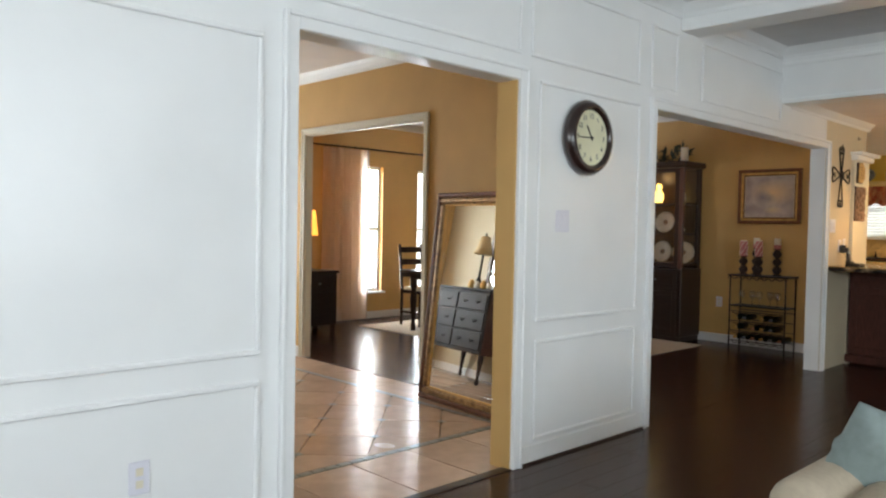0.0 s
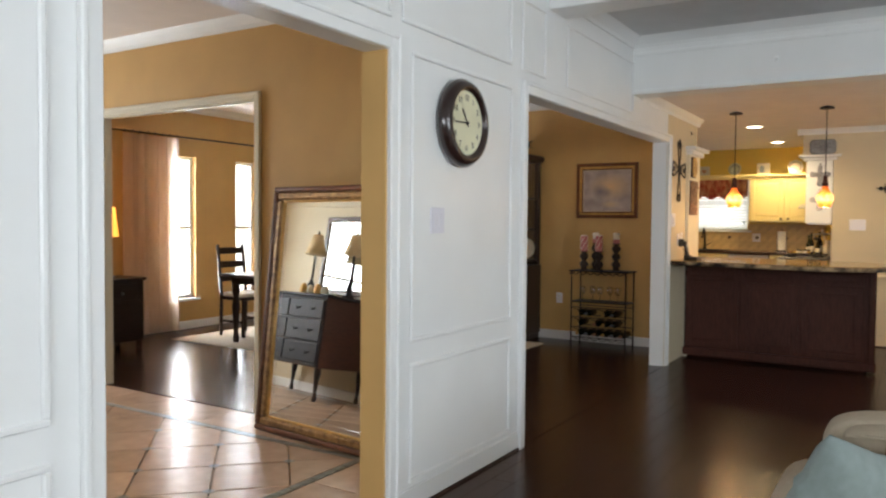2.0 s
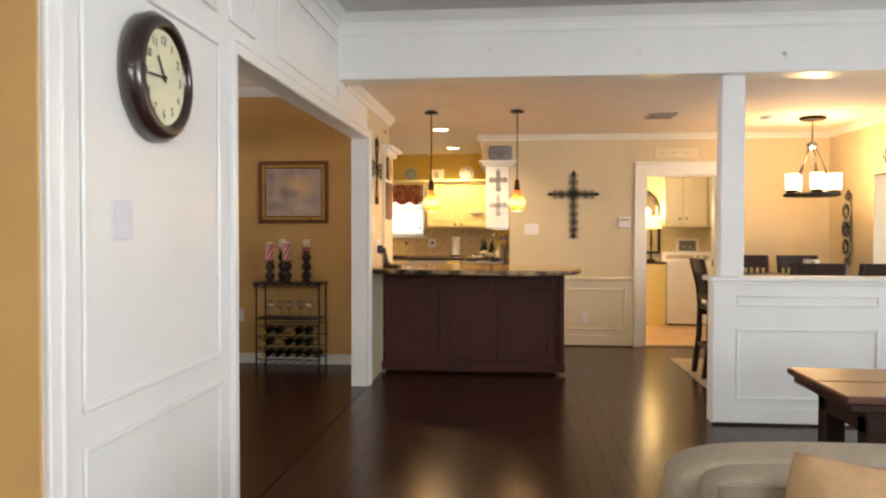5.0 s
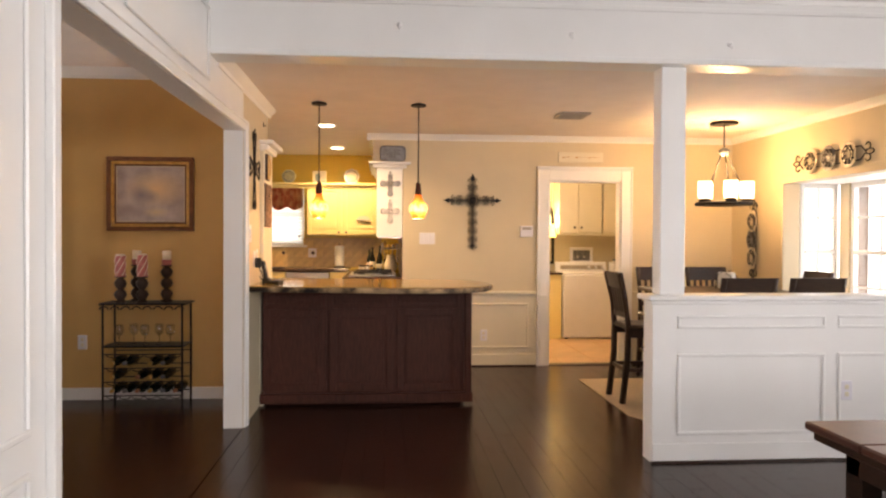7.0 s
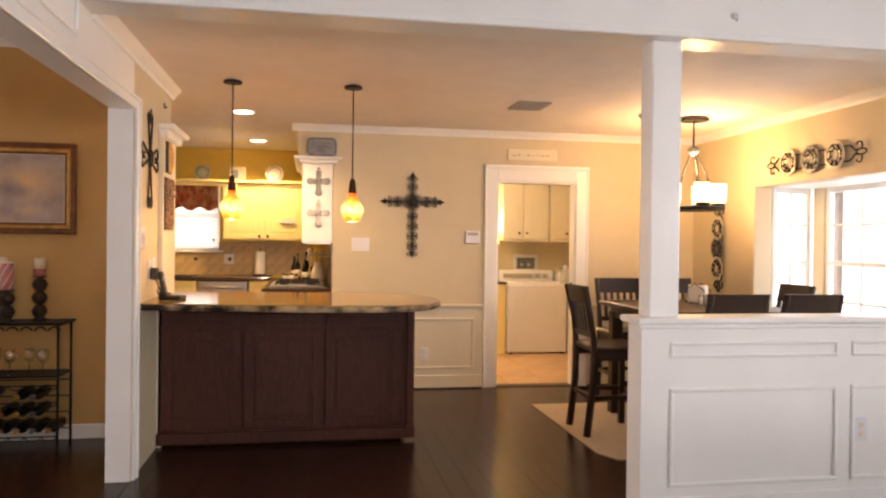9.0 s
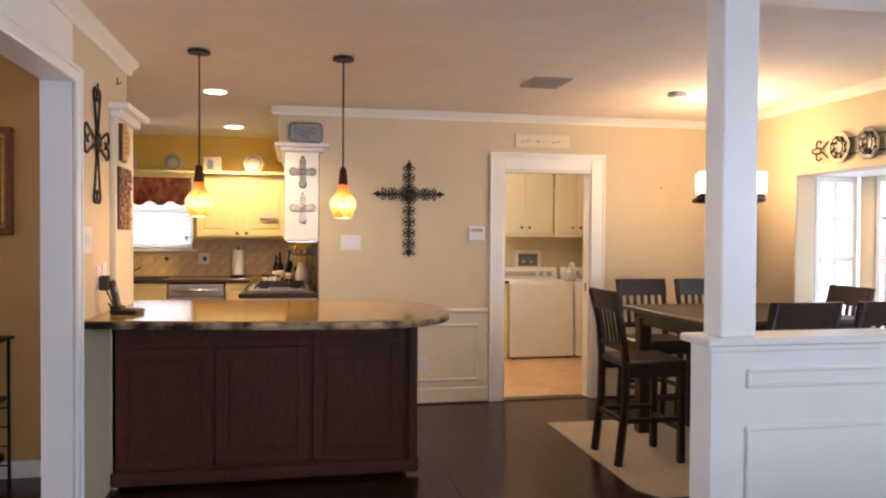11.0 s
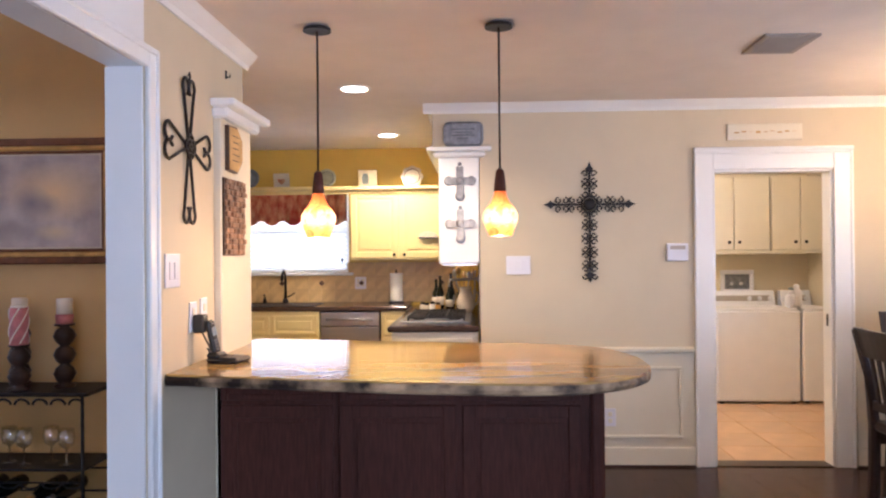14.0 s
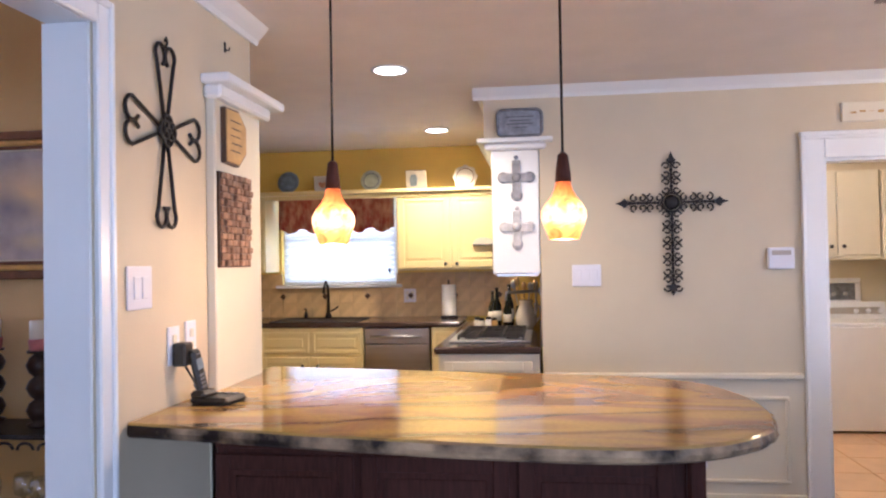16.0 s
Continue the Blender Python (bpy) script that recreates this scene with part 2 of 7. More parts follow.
def let_through(m, share):
    """Thin cloth: part of the light that falls on its back comes through."""
    nt = m.node_tree
    b, out = nt.nodes["Principled BSDF"], nt.nodes["Material Output"]
    tl, mx = nt.nodes.new("ShaderNodeBsdfTranslucent"), nt.nodes.new("ShaderNodeMixShader")
    nt.links.new(b.inputs["Base Color"].links[0].from_socket, tl.inputs[0])
    mx.inputs[0].default_value = share
    nt.links.new(b.outputs[0], mx.inputs[1])
    nt.links.new(tl.outputs[0], mx.inputs[2])
    nt.links.new(mx.outputs[0], out.inputs[0])


let_through(CURTAIN, 0.65)


def sheer(m, share):
    """Open weave: part of the view goes straight through."""
    nt = m.node_tree
    out = nt.nodes["Material Output"]
    tp, mx = nt.nodes.new("ShaderNodeBsdfTransparent"), nt.nodes.new("ShaderNodeMixShader")
    was = out.inputs[0].links[0].from_socket
    mx.inputs[0].default_value = share
    nt.links.new(was, mx.inputs[1])
    nt.links.new(tp.outputs[0], mx.inputs[2])
    nt.links.new(mx.outputs[0], out.inputs[0])


sheer(CURTAIN, 0.22)
let_through(VALANCE, 0.4)
let_through(BLIND, 0.5)
CLEAR = glass("clear_window_glass", weight=0.06)
CABGLASS = glass("cabinet_glass", weight=0.1)
WINEGLASS = glass("wine_glass", (0.93, 0.95, 0.95), weight=0.25)
STAINED = [glass("red_glass", (0.55, 0.05, 0.02), weight=0.03), glass("blue_glass", (0.02, 0.10, 0.60), weight=0.03), glass("amber_glass", (0.60, 0.36, 0.03), weight=0.03), glass("teal_glass", (0.06, 0.34, 0.42), weight=0.03)]


def granite():
    """Polished golden stone: broad tan, gold and grey-brown sweeps with thin dark veins running along the slab."""
    m = bpy.data.materials.new("golden_granite")
    m.use_nodes = True
    nt = m.node_tree
    n, l = nt.nodes, nt.links
    b = n["Principled BSDF"]
    b.inputs["Roughness"].default_value = 0.09
    b.inputs["Specular IOR Level"].default_value = 0.28
    tc, mp = n.new("ShaderNodeTexCoord"), n.new("ShaderNodeMapping")
    mp.inputs["Location"].default_value = (0.35, 0.2, 0)
    mp.inputs["Rotation"].default_value = (0, 0, radians(-24))
    mp.inputs["Scale"].default_value = (2.3, 0.85, 1.5)
    l.new(tc.outputs["Object"], mp.inputs[0])
    sweep = n.new("ShaderNodeTexNoise")
    sweep.inputs["Scale"].default_value, sweep.inputs["Detail"].default_value, sweep.inputs["Distortion"].default_value = 1.1, 2.5, 1.6
    l.new(mp.outputs[0], sweep.inputs["Vector"])
    r = n.new("ShaderNodeValToRGB")
    e = r.color_ramp.elements
    e[0].position, e[0].color = 0.30, (0.17, 0.095, 0.06, 1)
    e[1].position, e[1].color = 0.72, (0.22, 0.165, 0.12, 1)
    for p, c in ((0.38, (0.29, 0.175, 0.095, 1)), (0.45, (0.37, 0.245, 0.085, 1)), (0.52, (0.39, 0.265, 0.07, 1)), (0.58, (0.27, 0.165, 0.075, 1)), (0.65, (0.34, 0.24, 0.14, 1))):
        k = e.new(p)
        k.color = c
    l.new(sweep.outputs[0], r.inputs[0])
    bend = n.new("ShaderNodeMix")
    bend.data_type = "VECTOR"
    bend.inputs[0].default_value = 0.35
    l.new(mp.outputs[0], bend.inputs[4])
    l.new(sweep.outputs[1], bend.inputs[5])
    vein = n.new("ShaderNodeTexWave")
    vein.inputs["Scale"].default_value, vein.inputs["Distortion"].default_value, vein.inputs["Detail"].default_value = 0.75, 13.0, 4.0
    vein.inputs["Detail Scale"].default_value = 0.9
    l.new(bend.outputs[1], vein.inputs["Vector"])
    vr = n.new("ShaderNodeValToRGB")
    e = vr.color_ramp.elements
    e[0].position, e[0].color = 0.0, (0.75, 0.75, 0.75, 1)
    e[1].position, e[1].color = 0.24, (0, 0, 0, 1)
    k = e.new(0.05)
    k.color = (0.35, 0.35, 0.35, 1)
    l.new(vein.outputs[1], vr.inputs[0])
    dark = n.new("ShaderNodeMix")
    dark.data_type = "RGBA"
    dark.inputs[7].default_value = (0.085, 0.042, 0.026, 1)
    patch = n.new("ShaderNodeTexNoise")
    patch.inputs["Scale"].default_value, patch.inputs["Detail"].default_value = 1.7, 1.5
    l.new(tc.outputs["Object"], patch.inputs["Vector"])
    where = n.new("ShaderNodeMapRange")
    where.inputs[1].default_value, where.inputs[2].default_value, where.inputs[3].default_value, where.inputs[4].default_value = 0.38, 0.6, 0.1, 1.0
    l.new(patch.outputs[0], where.inputs[0])
    share = n.new("ShaderNodeMath")
    share.operation = "MULTIPLY"
    l.new(vr.outputs[0], share.inputs[0])
    l.new(where.outputs[0], share.inputs[1])
    l.new(share.outputs[0], dark.inputs[0])
    l.new(r.outputs[0], dark.inputs[6])
    sp = n.new("ShaderNodeTexNoise")
    sp.inputs["Scale"].default_value = 70
    l.new(tc.outputs["Object"], sp.inputs["Vector"])
    mx = n.new("ShaderNodeMix")
    mx.data_type, mx.blend_type = "RGBA", "OVERLAY"
    mx.inputs[0].default_value = 0.2
    l.new(dark.outputs[2], mx.inputs[6])
    l.new(sp.outputs[0], mx.inputs[7])
    l.new(mx.outputs[2], b.inputs["Base Color"])
    return m


GRANITE = granite()
GRANITE_EDGE = mat("chipped_granite_edge", (0.40, 0.28, 0.16), 0.5, var=0.3, scale=7, dark=(0.02, 0.013, 0.010), spec=0.25, hard=0.07, bump=0.5, bscale=60)


# ---- shapes: each returns (verts, faces, smooth) ----
def box(x0, y0, z0, x1, y1, z1, bev=0.0):
    x0, x1 = min(x0, x1), max(x0, x1)
    y0, y1 = min(y0, y1), max(y0, y1)
    z0, z1 = min(z0, z1), max(z0, z1)
    if not bev:
        v = [(x, y, z) for x in (x0, x1) for y in (y0, y1) for z in (z0, z1)]
        return v, [(0, 1, 3, 2), (4, 6, 7, 5), (0, 4, 5, 1), (2, 3, 7, 6), (0, 2, 6, 4), (1, 5, 7, 3)], False
    b = min(bev, (x1 - x0) * 0.45, (y1 - y0) * 0.45, (z1 - z0) * 0.45)
    v, f = [], []
    idx = {}
    for i in (0, 1):
        for j in (0, 1):
            for k in (0, 1):
                c = ((x0, x1)[i], (y0, y1)[j], (z0, z1)[k])
                s = (1 - 2 * i, 1 - 2 * j, 1 - 2 * k)
                for a in range(3):
                    idx[i, j, k, a] = len(v)
                    v.append(tuple(c[q] + (0 if q == a else s[q] * b) for q in range(3)))
    for a in range(3):
        o, p = [q for q in range(3) if q != a]
        for side in (0, 1):
            ring = []
            for s, t in ((0, 0), (1, 0), (1, 1), (0, 1)):
                c = [0, 0, 0]
                c[a], c[o], c[p] = side, s, t
                ring.append(idx[(*c, a)])
            f.append(tuple(ring) if (side == 1) == (a != 1) else tuple(ring[::-1]))
    for a in range(3):
        o, p = [q for q in range(3) if q != a]
        for s in (0, 1):
            for t in (0, 1):
                c0, c1 = [0, 0, 0], [0, 0, 0]
                c0[o], c0[p], c0[a] = s, t, 0
                c1[o], c1[p], c1[a] = s, t, 1
                f.append((idx[(*c0, o)], idx[(*c1, o)], idx[(*c1, p)], idx[(*c0, p)]))
    for i in (0, 1):
        for j in (0, 1):
            for k in (0, 1):
                f.append((idx[i, j, k, 0], idx[i, j, k, 1], idx[i, j, k, 2]))
    return v, f, False


def lathe(profile, n=20, c=(0, 0, 0)):
    """A turned shape round z: profile of (radius, height), from the bottom up."""
    v, f = [], []
    for r, z in profile:
        for k in range(n):
            a = 2 * math.pi * k / n
            v.append((c[0] + r * math.cos(a), c[1] + r * math.sin(a), c[2] + z))
    for i in range(len(profile) - 1):
        for k in range(n):
            f.append((i * n + k, i * n + (k + 1) % n, (i + 1) * n + (k + 1) % n, (i + 1) * n + k))
    f.append(tuple(range(n))[::-1])
    f.append(tuple(range((len(profile) - 1) * n, len(profile) * n)))
    return v, f, True


def tube(points, r, n=8, closed=False, flat=1.0):
    """A round bar along points."""
    pts = [Vector(p) for p in points]
    v, f = [], []
    m = len(pts)
    up = Vector((0.13, 0.21, 0.97)).normalized()
    for i, p in enumerate(pts):
        a = pts[(i - 1) % m] if closed or i > 0 else p
        b = pts[(i + 1) % m] if closed or i < m - 1 else p
        d = (b - a).normalized()
        s = d.cross(up)
        s = s.normalized() if s.length > 1e-4 else Vector((1, 0, 0))
        t = s.cross(d).normalized()
        rr = r[i] if isinstance(r, (list, tuple)) else r
        for k in range(n):
            g = 2 * math.pi * k / n
            v.append(tuple(p + s * (rr * math.cos(g)) + t * (rr * flat * math.sin(g))))
    for i in range(m if closed else m - 1):
        j = (i + 1) % m
        for k in range(n):
            f.append((i * n + k, i * n + (k + 1) % n, j * n + (k + 1) % n, j * n + k))
    if not closed:
        f.append(tuple(range(n))[::-1])
        f.append(tuple(range((m - 1) * n, m * n)))
    return v, f, True


def prism(poly, axis, a, b):
    """A polygon in the two other axes (in order), drawn out along axis from a to b."""
    n = len(poly)
    v = []
    for h in (a, b):
        for p in poly:
            q = list(p)
            q.insert("xyz".index(axis), h)
            v.append(tuple(q))
    f = [tuple(range(n))[::-1], tuple(range(n, 2 * n))]
    f += [(i, (i + 1) % n, n + (i + 1) % n, n + i) for i in range(n)]
    return v, f, False


def blob(c, r, n=14, m=9, power=2.0, wob=0.0):
    """A rounded, cushion-like solid; power above 2 makes it boxier."""
    v, f = [], []
    e = 2.0 / power
    sg = lambda x: math.copysign(abs(x) ** e, x)
    for i in range(m + 1):
        ph = -math.pi / 2 + math.pi * i / m
        for k in range(n):
            th = 2 * math.pi * k / n
            d = Vector((sg(math.cos(ph)) * sg(math.cos(th)), sg(math.cos(ph)) * sg(math.sin(th)), sg(math.sin(ph))))
            w = 1 + wob * noise.noise(d * 2.1 + Vector(c))
            v.append((c[0] + r[0] * d.x * w, c[1] + r[1] * d.y * w, c[2] + r[2] * d.z * w))
    for i in range(m):
        for k in range(n):
            f.append((i * n + k, i * n + (k + 1) % n, (i + 1) * n + (k + 1) % n, (i + 1) * n + k))
    return v, f, True


def moved(shape, m):
    v, f, s = shape
    return [tuple(m @ Vector(p)) for p in v], f, s


def mesh_of(name, shapes):
    me = bpy.data.meshes.new(name)
    V, F, S = [], [], []
    for v, f, s in shapes:
        o = len(V)
        V += v
        F += [tuple(i + o for i in q) for q in f]
        S += [s and len(q) < 9 for q in f]
    me.from_pydata(V, [], F)
    me.polygons.foreach_set("use_smooth", S)
    bm = bmesh.new()
    bm.from_mesh(me)
    bmesh.ops.recalc_face_normals(bm, faces=bm.faces)
    bm.to_mesh(me)
    bm.free()
    return me


def part(name, shapes, material, parent, label=""):
    """One mesh under a thing or under a part."""
    if isinstance(shapes, tuple):
        shapes = [shapes]
    me = mesh_of(name, shapes)
    me.materials.append(material)
    ob = new(name, me)
    ob.parent = parent
    return tagged(ob, label)


def thing(name, label, category, shapes=None, material=None, group="", kind="", at=None):
    """A top-level thing: one mesh, or an empty that will hold parts."""
    me = None
    if shapes is not None:
        if isinstance(shapes, tuple):
            shapes = [shapes]
        me = mesh_of(name, shapes)
        me.materials.append(material)
    ob = new(name, me)
    if at is not None:
        ob.matrix_world = at
    return tagged(ob, label, category, group, kind)


def structure(name, label, shapes, material):
    return thing(name, label, "", shapes, material, kind="structure")


def wall_x(x0, x1, y0, y1, z0, z1, holes=()):
    """Wall along y between x0 and x1 thick; holes are (ya, yb, za, zb)."""
    out, y = [], y0
    for a, b, c, d in sorted(holes):
        if a > y:
            out.append(box(x0, y, z0, x1, a, z1))
        if c > z0:
            out.append(box(x0, a, z0, x1, b, c))
        if d < z1:
            out.append(box(x0, a, d, x1, b, z1))
        y = b
    if y < y1:
        out.append(box(x0, y, z0, x1, y1, z1))
    return out


def wall_y(y0, y1, x0, x1, z0, z1, holes=()):
    out, x = [], x0
    for a, b, c, d in sorted(holes):
        if a > x:
            out.append(box(x, y0, z0, a, y1, z1))
        if c > z0:
            out.append(box(a, y0, z0, b, y1, c))
        if d < z1:
            out.append(box(a, y0, d, b, y1, z1))
        x = b
    if x < x1:
        out.append(box(x, y0, z0, x1, y1, z1))
    return out


CROWN = ((0, 0), (0, -0.085), (0.012, -0.085), (0.02, -0.06), (0.05, -0.03), (0.065, -0.012), (0.075, 0))


def crown_x(x0, x1, y, side, z, s=1.0):
    """Crown moulding along x on a wall face at y; side is the way it sticks out (-1 or 1)."""
    return prism([(y + side * a * s, z + b * s) for a, b in CROWN], "x", x0, x1)


def crown_y(y0, y1, x, side, z, s=1.0):
    return prism([(x + side * a * s, z + b * s) for a, b in CROWN], "y", y0, y1)


def frame_y(x0, x1, z0, z1, y, side, w=0.022, d=0.014):
    """A raised picture-frame moulding on a wall face at y."""
    a, b = y, y + side * d
    return [box(x0, a, z1 - w, x1, b, z1, 0.005), box(x0, a, z0, x1, b, z0 + w, 0.005), box(x0, a, z0 + w, x0 + w, b, z1 - w, 0.005), box(x1 - w, a, z0 + w, x1, b, z1 - w, 0.005)]


def frame_x(y0, y1, z0, z1, x, side, w=0.022, d=0.014):
    a, b = x, x + side * d
    return [box(a, y0, z1 - w, b, y1, z1, 0.005), box(a, y0, z0, b, y1, z0 + w, 0.005), box(a, y0, z0 + w, b, y0 + w, z1 - w, 0.005), box(a, y1 - w, z0 + w, b, y1, z1 - w, 0.005)]


# ---- the large structure ----
LIVZ, KZ, HZ = 2.85, 2.45, 2.75
Y1, Y1B = 2.97, 3.095
XB = 6.42
structure("ground", "lawn around the house", [box(-60, -60, -0.3, 70, 70, -0.12)], GRASS)
# subfloors under the pieces
structure("floor_wood", "dark glossy hardwood plank floor of the living room and kitchen", [box(-3.0, -3.6, -0.1, 9.94, Y1, -0.012), box(8.5, Y1, -0.1, 12.1, 5.0, -0.012), box(9.94, 1.75, -0.1, 12.1, Y1, -0.012)], GAP)
structure("floor_dining", "dark hardwood floor of the dining room", [box(4.3, Y1, -0.1, 8.5, Y1B + 0.1, -0.012), box(4.05, Y1B, -0.1, 8.97, 8.7, -0.012)], GAP)
structure("floor_entry", "terracotta tile floor of the entry", [box(1.15, Y1, -0.1, 4.04, 8.4, -0.012)], GROUT)
structure("floor_laundry", "orange-beige tile floor of the laundry room", [box(9.94, -1.7, -0.1, 12.7, 1.66, -0.012)], GROUT)

structure("wall_north", "white painted panelled wall with two wide openings", wall_y(Y1, Y1B, -3.0, 7.43, 0, LIVZ, [(1.605, 2.985, 0, 2.10), (4.37, 7.43, 0, 2.11)]), WHITE)
structure("wall_cross", "beige painted wall end beside the kitchen opening", [box(7.43, Y1, 0, 8.55, Y1B, LIVZ)], BEIGE)
structure("wall_west", "white living room wall with a wide window", wall_x(-3.16, -3.0, -3.76, 3.13, 0, LIVZ, [(-0.7, 1.9, 1.28, 2.36)]), WHITE)
structure("wall_south", "white living room wall with patio doors", wall_y(-3.76, -3.6, -3.0, 6.6, 0, LIVZ, [(-0.5, 2.9, 1.08, 2.48)]), WHITE)
structure("wall_far", "beige wall with the laundry doorway", wall_x(9.94, 10.06, -1.95, 1.78, 0, KZ, [(-0.56, 0.225, 0, 1.98)]), BEIGE)
structure("wall_range", "wall beside the cooktop", [box(10.06, 1.66, 0, 12.25, 1.78, KZ)], BEIGE)
structure("wall_kitchen", "yellow kitchen wall with a window over the sink", wall_x(12.03, 12.2, 1.78, 5.0, 0, KZ, [(3.03, 4.08, 1.26, 2.08)]), YELLOW)
structure("wall_kitchen_north", "yellow kitchen side wall", [box(8.57, 4.85, 0, 12.03, 5.0, KZ)], YELLOW)
structure("wall_bay", "warm beige wall above the bay window", wall_y(-1.95, -1.8, 6.58, 9.94, 0, KZ, [(6.66, 8.86, 0.6, 1.89)]), BEIGE)
structure("wall_entry_east", "golden wall with a wide cased opening", wall_x(4.03, 4.10, Y1B, 8.85, 0, HZ, [(4.85, 6.56, 0, 2.17)]), GOLD)
structure("wall_entry_west", "cream entry wall with a stained glass window", wall_x(1.34, 1.50, Y1B, 8.6, 0, HZ, [(5.80, 6.00, 1.16, 1.65)]), BEIGE)
structure("wall_entry_north", "golden entry wall around the front door glass", wall_y(8.25, 8.45, 1.15, 4.03, 0, HZ, [(2.15, 3.35, 0.55, 2.25)]), GOLD)
structure("wall_dining_north", "golden dining room wall with narrow windows", wall_y(8.6, 8.78, 4.10, 9.05, 0, HZ, [(6.30, 6.66, 0.38, 2.12), (7.32, 7.68, 0.38, 2.12)]), GOLD)
structure("wall_dining_east", "golden dining room wall with a framed painting", [box(8.45, Y1B + 0.012, 0, 8.57, 8.6, HZ)], GOLD)
structure("wall_dining_south", "golden inner face beside the wide opening", [box(7.45, Y1B, 0, 8.57, Y1B + 0.012, HZ), box(4.10, Y1B, 2.13, 7.45, Y1B + 0.012, HZ)], GOLD)
structure("wall_entry_south", "golden inner face over the entry opening", [box(2.985, Y1B, 0, 4.03, Y1B + 0.012, HZ), box(1.15, Y1B, 2.12, 2.985, Y1B + 0.012, HZ), box(1.15, Y1B, 0, 1.605, Y1B + 0.012, 2.12)], GOLD)
structure("wall_laundry", "laundry room walls in pale beige", [box(12.70, -1.7, 0, 12.82, 1.66, KZ), box(10.06, -1.7, 0, 12.70, -1.58, KZ), box(10.06, 1.54, 0, 12.70, 1.66, KZ)], BEIGE)
structure("ceiling_living", "pale living room ceiling, greyed to look dimly lit", [box(-3.16, -3.76, LIVZ, XB + 0.16, Y1B, LIVZ + 0.1)], LIVCEIL)
structure("ceiling_kitchen", "pale textured kitchen ceiling", [box(XB + 0.16, -1.95, KZ, 10.06, Y1, KZ + 0.1), box(8.5, Y1, KZ, 10.06, 5.0, KZ + 0.1), box(10.06, -1.7, KZ, 12.82, 5.0, KZ + 0.1)], CEIL)
structure("ceiling_dining", "dining room and entry ceiling", [box(0.99, Y1B, HZ, 9.05, 8.85, HZ + 0.1)], CEIL)
# beams
structure("beam_1", "white boxed ceiling beam", [box(4.68, -3.6, 2.68, 4.93, Y1, LIVZ, 0.006)], WHITE)
XF = XB - 0.06
structure("beam_2", "deep white boxed beam over the half wall", [box(XF, -3.6, 2.395, XB + 0.16, Y1, LIVZ, 0.006), box(XF - 0.012, -3.6, 2.395, XF, Y1, 2.43, 0.004), box(XF - 0.012, -3.6, 2.70, XF, Y1, 2.73, 0.004)], WHITE)

# ---- trim ----
def casing_y(x0, x1, z1, y, side, w=0.065, d=0.02):
    """Door casing round an opening on a wall face at y."""
    a, b = y, y + side * d
    c = y + side * (d + 0.008)
    return [box(x0 - w, a, 0, x0, b, z1 + w, 0.005), box(x1, a, 0, x1 + w, b, z1 + w, 0.005), box(x0, a, z1, x1, b, z1 + w, 0.005),
            box(x0 - w - 0.006, a, 0, x0 - w + 0.014, c, z1 + w + 0.008, 0.004), box(x1 + w - 0.014, a, 0, x1 + w + 0.006, c, z1 + w + 0.008, 0.004),
            box(x0 - w + 0.014, a, z1 + w - 0.014, x1 + w - 0.014, c, z1 + w + 0.008, 0.004)]


def casing_x(y0, y1, z1, x, side, w=0.065, d=0.02):
    a, b = x, x + side * d
    c = x + side * (d + 0.008)
    return [box(a, y0 - w, 0, b, y0, z1 + w, 0.005), box(a, y1, 0, b, y1 + w, z1 + w, 0.005), box(a, y0, z1, b, y1, z1 + w, 0.005),
            box(a, y0 - w - 0.006, 0, c, y0 - w + 0.014, z1 + w + 0.008, 0.004), box(a, y1 + w - 0.014, 0, c, y1 + w + 0.006, z1 + w + 0.008, 0.004),
            box(a, y0 - w + 0.014, z1 + w - 0.014, c, y1 + w - 0.014, z1 + w + 0.008, 0.004)]


structure("trim_entry_opening", "white casing round the entry opening", casing_y(1.605, 2.985, 2.10, Y1, -1), WHITE)
structure("trim_dining_opening", "white casing round the dining opening", casing_y(4.37, 7.43, 2.11, Y1, -1), WHITE)
structure("trim_jamb_entry", "tan painted reveal of the entry opening", [box(2.973, Y1 + 0.004, 0, 2.985, Y1B + 0.012, 2.10), box(1.605, Y1 + 0.004, 0, 1.617, Y1B + 0.012, 2.10)], GOLD)
structure("trim_jamb_dining", "white reveal of the dining opening", [box(7.418, Y1 + 0.004, 0, 7.43, Y1B + 0.012, 2.11)], WHITE)
structure("trim_inner_opening", "white casing of the inner opening", casing_x(4.85, 6.56, 2.17, 4.03, -1, 0.05) + [box(4.03, 4.85, 0, 4.10, 4.86, 2.17), box(4.03, 6.55, 0, 4.10, 6.56, 2.17), box(4.03, 4.86, 2.16, 4.10, 6.55, 2.17)], WAINS)
panel_wall = thing("panel_moulding", "white picture-frame mouldings on the panelled wall", "", kind="structure")
for x0, x1 in ((-2.7, -1.35), (-1.2, 1.445), (3.16, 4.185)):
    part("panel", frame_y(x0, x1, 0.79, 2.06 if x1 < 2 else 2.125, Y1, -1), WHITE, panel_wall)
    part("panel", frame_y(x0, x1, 0.13, 0.69, Y1, -1), WHITE, panel_wall)
for x0, x1 in ((-1.2, 1.445), (1.52, 3.0), (3.08, 4.17), (4.30, 4.64), (4.98, 6.36)):
    part("panel", frame_y(x0, x1, 2.24, 2.66, Y1, -1), WHITE, panel_wall)
structure("baseboard_living", "white base rail of the panelled wall", [box(-3.0, Y1 - 0.012, 0.012, 1.535, Y1, 0.11, 0.004), box(3.055, Y1 - 0.012, 0.012, 4.30, Y1, 0.11, 0.004)], WHITE)
